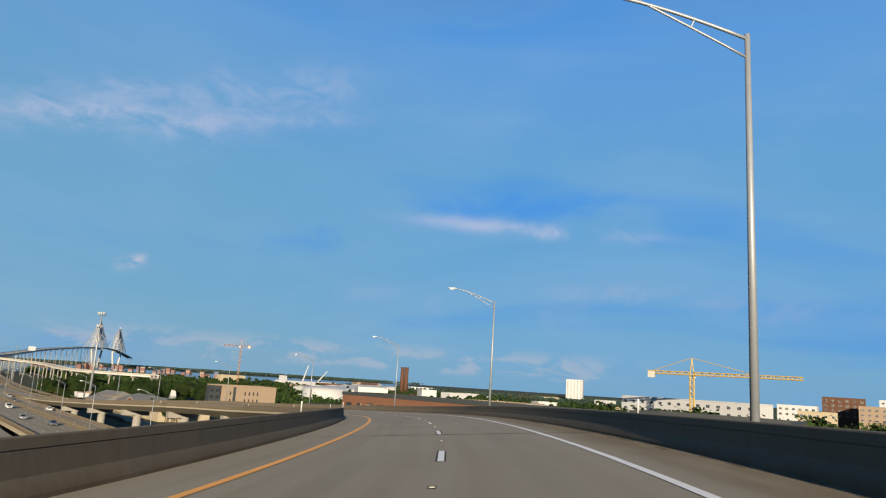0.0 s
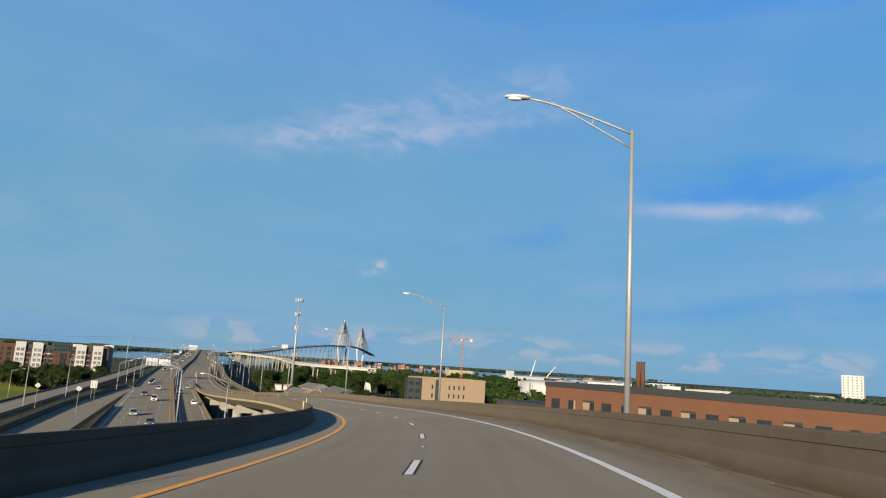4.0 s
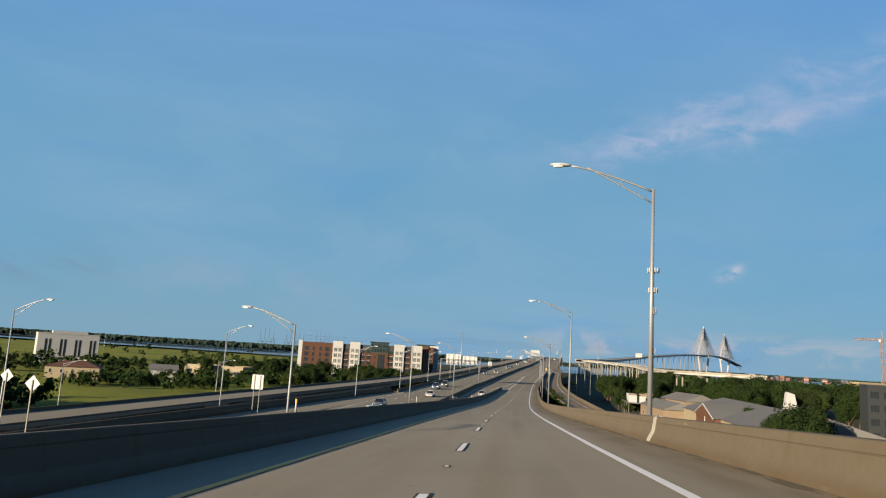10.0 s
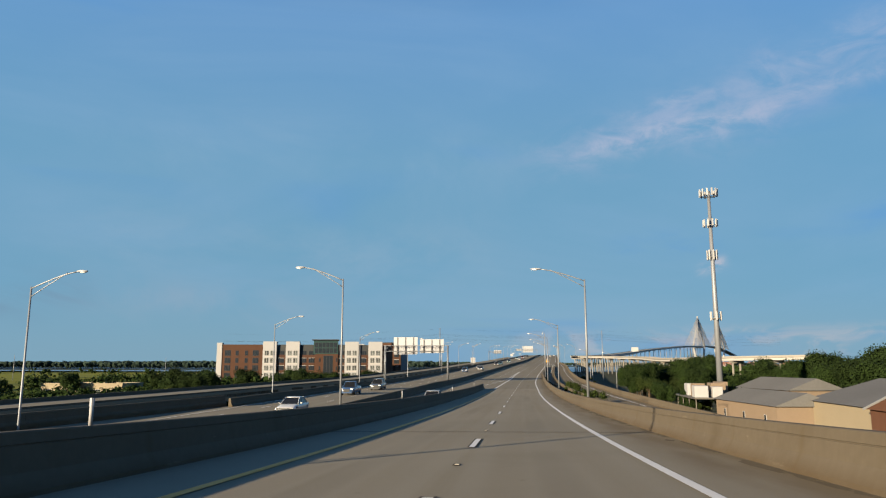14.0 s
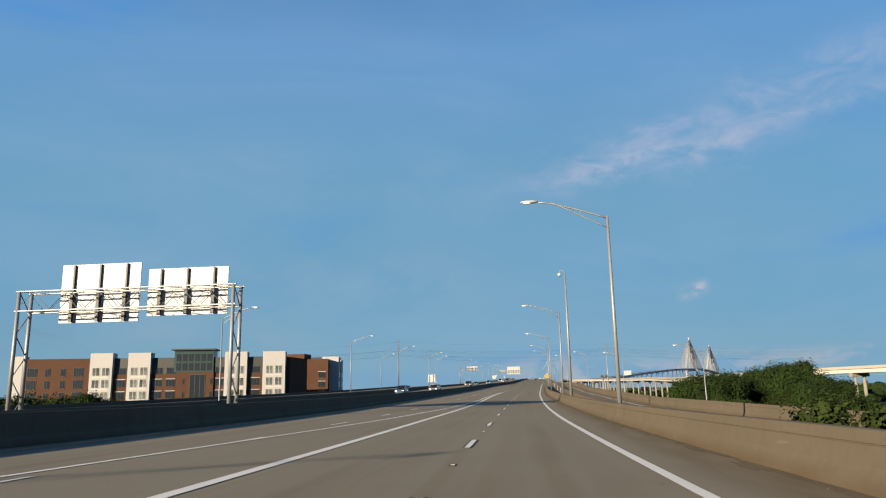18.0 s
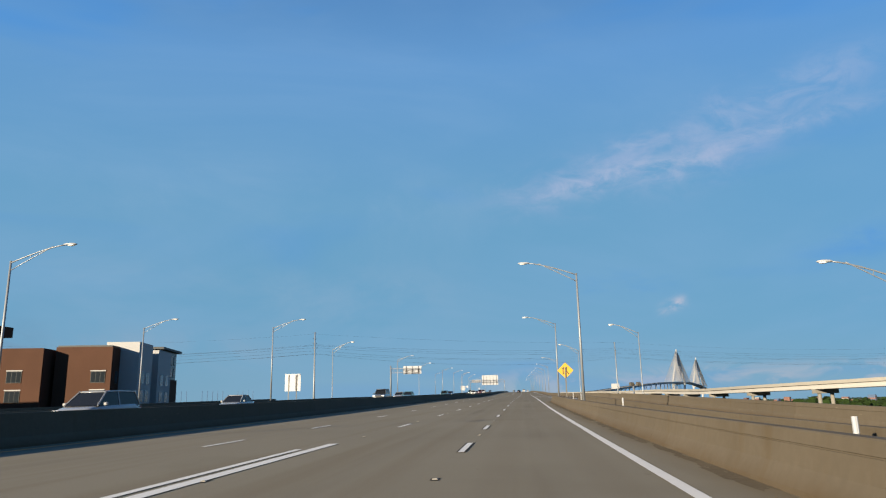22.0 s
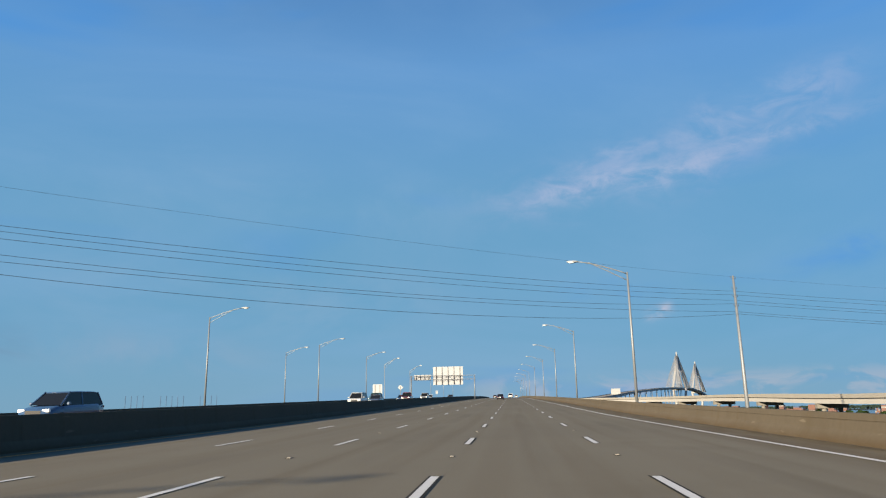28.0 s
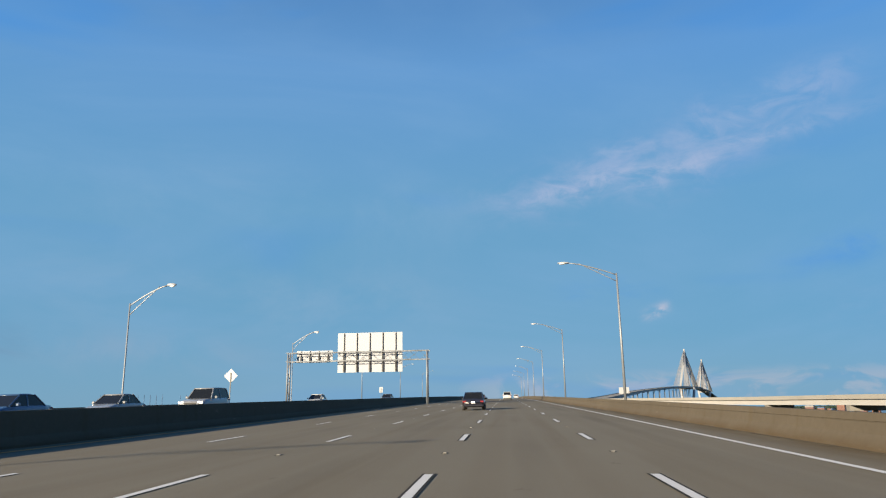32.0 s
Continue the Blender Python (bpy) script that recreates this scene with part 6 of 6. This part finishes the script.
grove(12, 650, 770, 40, 90, (0.4, 0.6))
grove(24, 530, 760, 62, 94, (0.45, 0.7))
grove(26, 450, 640, 112, 150, (1.1, 1.4))
grove(12, 400, 450, 60, 74, (0.5, 0.75))
for k in range(18):
    s = rt.uniform(385, 470)
    plant([BUSH], s, rt.uniform(8.0, 9.5) + max(0, 430 - s) * 0.07, rt, -24.6 + (s - 385) * 0.03, (0.75, 1.1))
for k in range(10):
    s = rt.uniform(530, 610)
    plant([BUSH], s, rt.uniform(15, 20), rt, -21.9, (0.4, 0.6))
def thicket(name, label, s0, s1, u0, u1, n, h, seed, mat=None, where=plan):
    """Many leafy crowns in one sheet of clumps, too far and dense to tell apart."""
    r = random.Random(seed)
    verts, faces = [], []
    for k in range(n):
        x, y = where(r.uniform(s0, s1), r.uniform(u0, u1))
        hh = h * r.uniform(0.7, 1.2)
        lobes = [(Vector((x + r.uniform(-0.38, 0.38) * hh, y + r.uniform(-0.38, 0.38) * hh, GZ + hh * r.uniform(0.18, 0.8))), hh * r.uniform(0.18, 0.30)) for q in range(8)]
        for q in range(230):
            c, rad = r.choice(lobes)
            d = Vector((r.gauss(0, 1), r.gauss(0, 1), r.gauss(0, 1))).normalized()
            core = q % 5 == 0
            p = c + d * rad * (r.uniform(0.1, 0.6) if core else r.uniform(0.6, 1.1))
            m = (d + Vector((r.gauss(0, 0.4), r.gauss(0, 0.4), r.gauss(0, 0.4) + 0.3))).normalized()
            e = m.orthogonal().normalized()
            f = m.cross(e)
            w = hh * (r.uniform(0.09, 0.14) if core else r.uniform(0.03, 0.065))
            i = len(verts)
            verts += [p + e * w, p + f * w * r.uniform(0.6, 1.1), p - e * w * r.uniform(0.6, 1.1), p - f * w]
            faces.append((i, i + 1, i + 2, i + 3))
    return tagged(mesh_part(name, verts, faces, mat or M_LEAF, None), label, "trees", kind="stuff")


thicket("roadside_trees", "dense dark trees below the apartment building", 510, 650, -105, -62, 90, 7.0, 39)
thicket("field_trees", "dark trees around the low buildings by the field", 490, 680, -240, -178, 70, 8, 40)
thicket("field_trees", "dense trees between the field and the apartment building", 575, 690, -175, -105, 70, 8, 45)
thicket("field_trees", "dark trees at the near edge of the field", 290, 388, -170, -108, 80, 10.5, 41)
thicket("field_trees", "low dark trees along the near side of the field", 452, 570, -165, -112, 110, 5.6, 46)
thicket("town_trees", "dark trees in front of the white town building", -150, 10, 400, 440, 56, 21, 42, None, lambda x, y: (x, y))
thicket("town_trees", "dark trees between the town buildings", 0, 190, 520, 640, 50, 19, 44, None, lambda x, y: (x, y))
thicket("town_trees", "green trees between the office block and the storage tank", -318, -272, 366, 425, 30, 13, 43, None, lambda x, y: (x, y))
thicket("town_trees", "green trees behind the storage tank", -310, -150, 478, 540, 46, 14, 47, None, lambda x, y: (x, y))
thicket("marsh_trees", "scattered dark trees at the marsh's near edge", 500, 900, -420, -190, 40, 9, 31)
thicket("marsh_trees", "dark trees behind low sheds by the marsh", 280, 345, -230, -150, 16, 10, 32)
thicket("town_trees", "dense dark trees behind the loop viaduct", 440, 900, 155, 330, 80, 13, 33)
thicket("town_trees", "dense trees among the town's roofs", 260, 520, 190, 420, 70, 12, 34)
thicket("town_trees", "green trees behind the brick warehouse", 100, 330, 150, 320, 45, 13, 35, M_LEAF2)
thicket("town_trees", "green trees in the distant town", 30, 260, 330, 520, 40, 12, 36)
thicket("shore_trees", "low trees under the loop viaduct", 770, 1000, 105, 150, 22, 7.5, 37)


# far woods: a ragged band of clumps along the horizon
def woods(name, label, s0, s1, u0, u1, n, h, seed, even=0.0):
    """even 1: an old wood of one height, seen as a level canopy; 0: loose clumps of all heights."""
    r = random.Random(seed)
    verts, faces = [], []
    for k in range(n):
        x, y = plan(r.uniform(s0, s1), r.uniform(u0, u1))
        hh = h * (r.uniform(0.6, 1.25) if not even else r.uniform(0.82, 1.06))
        w = hh * r.uniform(0.7, 1.5) * (1 + even)
        for j in range(5 + int(4 * even)):
            a, q = r.uniform(0, 6.28), r.uniform(0, w)
            low = r.uniform(0.2, 0.85) if not even else r.uniform(0.55, 0.8)
            c = Vector((x + q * math.cos(a), y + q * math.sin(a), GZ + hh * low))
            e = hh * (r.uniform(0.14, 0.24) if even else r.uniform(0.22, 0.42))
            g = e * (1 + 0.6 * even)
            i = len(verts)
            verts += [c + Vector((g * math.cos(t + j), g * math.sin(t + j), e * r.uniform(-0.15, 0.15))) for t in (0, 1.257, 2.513, 3.77, 5.027)]
            verts += [c + Vector((0.5 * g * math.cos(t), 0.5 * g * math.sin(t), e * r.uniform(0.5, 0.72))) for t in (0.4, 2.5, 4.6)]
            verts.append(c - Vector((0, 0, e * (1 + even))))
            faces += [(i + q2, i + (q2 + 1) % 5, i + 8)[::-1] for q2 in range(5)]
            faces += [(i + 5, i + 6, i + 7), (i, i + 1, i + 5), (i + 1, i + 2, i + 6, i + 5), (i + 2, i + 3, i + 6), (i + 3, i + 4, i + 7, i + 6), (i + 4, i, i + 5, i + 7)]
    # woods of 14 m and more take the foliage with haze in its colour
    ob = mesh_part(name, verts, faces, M_HAZE_WOOD if h >= 14 else M_LEAF, None)
    return tagged(ob, label, "woods", kind="stuff")


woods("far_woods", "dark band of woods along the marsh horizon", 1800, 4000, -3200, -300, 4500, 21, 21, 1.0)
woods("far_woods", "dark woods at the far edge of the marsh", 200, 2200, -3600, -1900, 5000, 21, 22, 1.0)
woods("marsh_scrub", "scattered scrub and small trees in the marsh", 420, 1500, -900, -190, 70, 6, 23)
woods("town_trees", "dense trees between the town's buildings", 300, 1500, 330, 950, 700, 11, 24)
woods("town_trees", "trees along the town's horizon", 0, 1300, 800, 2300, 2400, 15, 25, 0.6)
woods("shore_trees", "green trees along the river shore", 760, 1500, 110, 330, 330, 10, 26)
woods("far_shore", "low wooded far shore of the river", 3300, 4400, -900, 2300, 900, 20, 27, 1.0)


# ---- vehicles ----
def paint(name, colour):
    m = material(name, colour, 0.25, spread=0.03, bump=0.0)
    m.node_tree.nodes["Principled BSDF"].inputs["Coat Weight"].default_value = 0.6
    return m


P_BLACK, P_WHITE, P_SILVER = paint("black_paint", (0.012, 0.012, 0.016)), paint("white_paint", (0.36, 0.36, 0.35)), paint("silver_paint", (0.17, 0.175, 0.18))
P_GREY, P_MAROON, P_BLUE, P_TEAL = paint("dark_grey_paint", (0.06, 0.065, 0.07)), paint("maroon_paint", (0.075, 0.016, 0.016)), paint("blue_paint", (0.03, 0.06, 0.12)), paint("teal_paint", (0.05, 0.11, 0.12))
M_TAIL = material("tail_light_red", (0.16, 0.010, 0.010), 0.3, spread=0.05, bump=0.0)
M_HEAD = material("head_light", (0.8, 0.8, 0.78), 0.2, spread=0.03, bump=0.0)
M_PLATE = material("number_plate", (0.7, 0.7, 0.68), 0.5, spread=0.03, bump=0.0)


def loft(sections, mat, parent, name, label=""):
    """Closed rings of equal count, skinned end to end."""
    n = len(sections[0])
    verts = [v for s in sections for v in s]
    faces = [tuple(range(n))[::-1], tuple(range(len(verts) - n, len(verts)))]
    for i in range(len(sections) - 1):
        for j in range(n):
            a, b = i * n + j, i * n + (j + 1) % n
            faces.append((a, b, b + n, a + n))
    return mesh_part(name, verts, faces, mat, parent, label, True)


def vehicle(name, label, m, body, kind="sedan"):
    """Length along +y (nose at +y), wheels on z = 0."""
    L, W, H = {"sedan": (4.85, 1.85, 1.46), "suv": (4.9, 1.95, 1.85), "van": (5.1, 1.98, 1.78), "pickup": (5.6, 2.0, 1.9), "hatch": (4.2, 1.76, 1.5)}[kind]
    t = thing(name, label, "car", "cars on the highway", at=m)
    hw, belt = W / 2, H * 0.60
    tall = kind in ("suv", "van", "pickup")

    def ring(y, w, z0, z1, rnd=0.12):
        return [(-w + rnd, y, z0), (w - rnd, y, z0), (w, y, z0 + 0.2), (w, y, z1 - 0.22), (w - 0.08, y, z1 - 0.05), (w - 0.25, y, z1), (-w + 0.25, y, z1), (-w + 0.08, y, z1 - 0.05), (-w, y, z1 - 0.22), (-w, y, z0 + 0.2)]
    r = -L / 2
    hood, deck = belt * (1.02 if tall else 0.93), belt * (1.05 if not tall else 1.06)
    loft([ring(r, hw * 0.84, 0.42, deck - 0.16), ring(r + 0.10, hw * 0.95, 0.27, deck - 0.03), ring(r + 0.7, hw, 0.22, deck), ring(r + L * 0.45, hw, 0.22, belt + 0.03), ring(r + L * 0.68, hw, 0.22, belt),
          ring(r + L * 0.86, hw * 0.98, 0.22, hood - 0.10), ring(r + L - 0.12, hw * 0.93, 0.25, hood - 0.25), ring(r + L, hw * 0.80, 0.36, hood - 0.34)], body, t, "body")
    y0, y1 = {"sedan": (r + 0.62, r + L * 0.70), "suv": (r + 0.15, r + L * 0.70), "van": (r + 0.15, r + L * 0.80), "pickup": (r + L * 0.38, r + L * 0.72), "hatch": (r + 0.2, r + L * 0.74)}[kind]
    back = {"sedan": 0.75, "suv": 0.28, "van": 0.3, "pickup": 0.25, "hatch": 0.55}[kind]
    front = {"sedan": 0.95, "suv": 0.75, "van": 0.95, "pickup": 0.75, "hatch": 0.85}[kind]

    def cab(y, w, z):
        return [(-w, y, z - 0.06), (-w + 0.1, y, z), (w - 0.1, y, z), (w, y, z - 0.06)]
    ws, wr = hw * 0.90, hw * 0.72
    gl = [(-ws, y0, belt - 0.02), (ws, y0, belt - 0.02), (ws, y1, belt - 0.02), (-ws, y1, belt - 0.02), (-wr, y0 + back, H - 0.04), (wr, y0 + back, H - 0.04), (wr, y1 - front, H - 0.04), (-wr, y1 - front, H - 0.04)]
    mesh_part("glasshouse", gl, [(0, 3, 2, 1), (0, 1, 5, 4), (1, 2, 6, 5), (2, 3, 7, 6), (3, 0, 4, 7), (4, 5, 6, 7)], M_CAR_GLASS, t, "dark tinted windows")
    loft([cab(y0 + back - 0.05, wr + 0.03, H - 0.03), cab(y0 + back + 0.25, wr + 0.04, H + 0.01), cab((y0 + y1) / 2, wr + 0.04, H + 0.02), cab(y1 - front - 0.2, wr + 0.04, H), cab(y1 - front + 0.06, wr + 0.03, H - 0.03)], body, t, "roof")
    for k in (-1, 1):
        for a, b in (((ws, y0), (wr, y0 + back)), ((ws, y1), (wr, y1 - front)), ((ws, (y0 + y1) / 2), (wr, (y0 + y1) / 2 - 0.05))):
            part("pillar", rod(bmesh.new(), (k * a[0], a[1], belt - 0.02), (k * b[0], b[1], H - 0.02), 0.045, seg=5), body, t)
    for k in (-1, 1):
        for yy in (r + L * 0.19, r + L * 0.80):
            bm = bmesh.new()
            rod(bm, (k * (hw - 0.23), yy, 0.335), (k * (hw + 0.005), yy, 0.335), 0.335, seg=18)
            w = part("wheel", bm, M_BLACK, t, "black tyre", True)
            bm = bmesh.new()
            rod(bm, (k * (hw - 0.02), yy, 0.335), (k * (hw + 0.015), yy, 0.335), 0.21, seg=12)
            part("rim", bm, M_STEEL, w, "grey alloy rim")
        bm = bmesh.new()
        box(bm, k * hw * 0.62, r - 0.01, deck - 0.29, k * hw * 0.94, r + 0.16, deck - 0.15, None, 0.02)
        part("tail_light", bm, M_TAIL, t, "red tail light")
        bm = bmesh.new()
        box(bm, k * hw * 0.50, r + L - 0.20, hood - 0.40, k * hw * 0.90, r + L - 0.015, hood - 0.24, None, 0.02)
        part("head_light", bm, M_HEAD, t, "clear head light")
        bm = bmesh.new()
        box(bm, k * (hw + 0.02), y1 - 0.45, belt - 0.02, k * (hw + 0.20), y1 - 0.28, belt + 0.14, None, 0.03)
        part("wing_mirror", bm, body, t)
    part("number_plate", box(bmesh.new(), -0.16, r - 0.025, deck - 0.36, 0.16, r - 0.005, deck - 0.2), M_PLATE, t, "plain pale plate")
    part("rear_bumper", box(bmesh.new(), -hw * 0.86, r - 0.05, 0.30, hw * 0.86, r + 0.10, 0.47, None, 0.03), M_BLACK if kind != "sedan" else body, t)
    part("front_bumper", box(bmesh.new(), -hw * 0.78, r + L - 0.10, 0.26, hw * 0.78, r + L + 0.03, 0.42, None, 0.03), body, t)
    part("grille", box(bmesh.new(), -hw * 0.45, r + L - 0.10, 0.44, hw * 0.45, r + L + 0.005, hood - 0.32), M_BLACK, t)
    return t


def drive(name, label, s, u, body, kind, oncoming=False, where=main):
    p = where(s, u, ONZ(s) if oncoming else 0.0)
    h = math.degrees(float(np.interp(s, _s, _h)) if s >= MEET or where is ramp else MH)
    slope = math.degrees(math.atan2((where(s + 2, u) - where(s - 2, u)).z, 4.0))
    return vehicle(name, label, pose(p.x, p.y, p.z, 0, 0, h + (180 if oncoming else 0)) @ pose(0, 0, 0, -slope if oncoming else slope), body, kind)


drive("black_sedan", "black four-door sedan driving ahead in the next lane", 971.0, -2.7, P_BLACK, "sedan")
drive("white_car", "white car far ahead on the highway", 1075, 2.0 - 1.6, P_WHITE, "suv")
drive("dark_car", "dark car far ahead on the highway", 1120, -6.8, P_GREY, "sedan")
drive("white_car", "white car far ahead in the outer lane", 1180, 4.0, P_WHITE, "sedan")
for s, u, b, k, n, l in ((879, -21.8, P_WHITE, "van", "white_minivan", "white minivan in the oncoming lanes"), (893, -21.8, P_GREY, "sedan", "dark_car", "dark grey sedan in the oncoming lanes"),
                         (911, -25.3, P_TEAL, "suv", "dark_car", "dark teal sport utility car in the outer oncoming lane"), (928, -21.8, P_MAROON, "pickup", "maroon_pickup", "dark maroon pickup truck in the oncoming lanes"),
                         (944, -25.3, P_BLUE, "sedan", "dark_car", "dark blue sedan in the outer oncoming lane"), (954, -25.3, P_SILVER, "sedan", "silver_car", "silver sedan in the outer oncoming lane"),
                         (960, -21.8, P_SILVER, "suv", "silver_car", "silver sport utility car in the oncoming lanes"), (1004, -25.3, P_WHITE, "sedan", "white_car", "white sedan coming over the crest"),
                         (1040, -21.7, P_GREY, "sedan", "dark_car", "dark sedan coming over the crest"),
                         (329, -21.8, P_WHITE, "van", "white_minivan", "white minivan on the oncoming carriageway"), (352, -25.4, P_GREY, "sedan", "dark_car", "dark sedan on the oncoming carriageway"),
                         (392, -21.7, P_WHITE, "sedan", "white_car", "white sedan on the oncoming carriageway"), (277, -25.3, P_SILVER, "hatch", "silver_car", "silver hatchback on the oncoming carriageway"),
                         (430, -25.4, P_BLUE, "pickup", "dark_pickup", "dark pickup truck on the oncoming carriageway"), (448, -25.0, P_GREY, "suv", "dark_car", "dark sport utility car beyond the median"),
                         (608.8, -21.8, P_SILVER, "van", "silver_minivan", "silver minivan behind the median barrier"),
                         (588, -25.4, P_BLUE, "suv", "dark_car", "dark blue sport utility car behind the median"), (683, -21.8, P_GREY, "suv", "dark_car", "dark boxy sport utility car behind the median"),
                         (708.6, -21.8, P_TEAL, "sedan", "dark_car", "dark sedan behind the median barrier"), (718.6, -25.3, P_SILVER, "sedan", "silver_car", "silver sedan behind the median barrier"),
                         (817, -25.3, P_BLUE, "van", "dark_van", "dark blue van behind the median barrier"), (769, -21.8, P_TEAL, "suv", "green_car", "dark green sport utility car behind the median barrier"),
                         (635, -25.3, P_SILVER, "sedan", "silver_car", "silver sedan beyond the median barrier"), (255, -21.0, P_GREY, "sedan", "dark_car", "dark sedan on the straight carriageway")):
    drive(n, l, s, u, b, k, True)
for s, u, b, k, n, l in ((318, -10.3, P_WHITE, "sedan", "white_car", "white sedan in the through lanes beside the ramp"), (372, -13.8, P_GREY, "sedan", "dark_car", "dark sedan in the through lanes"),
                         (408, -10.4, P_SILVER, "sedan", "silver_car", "silver sedan in the through lanes")):
    drive(n, l, s, u, b, k)
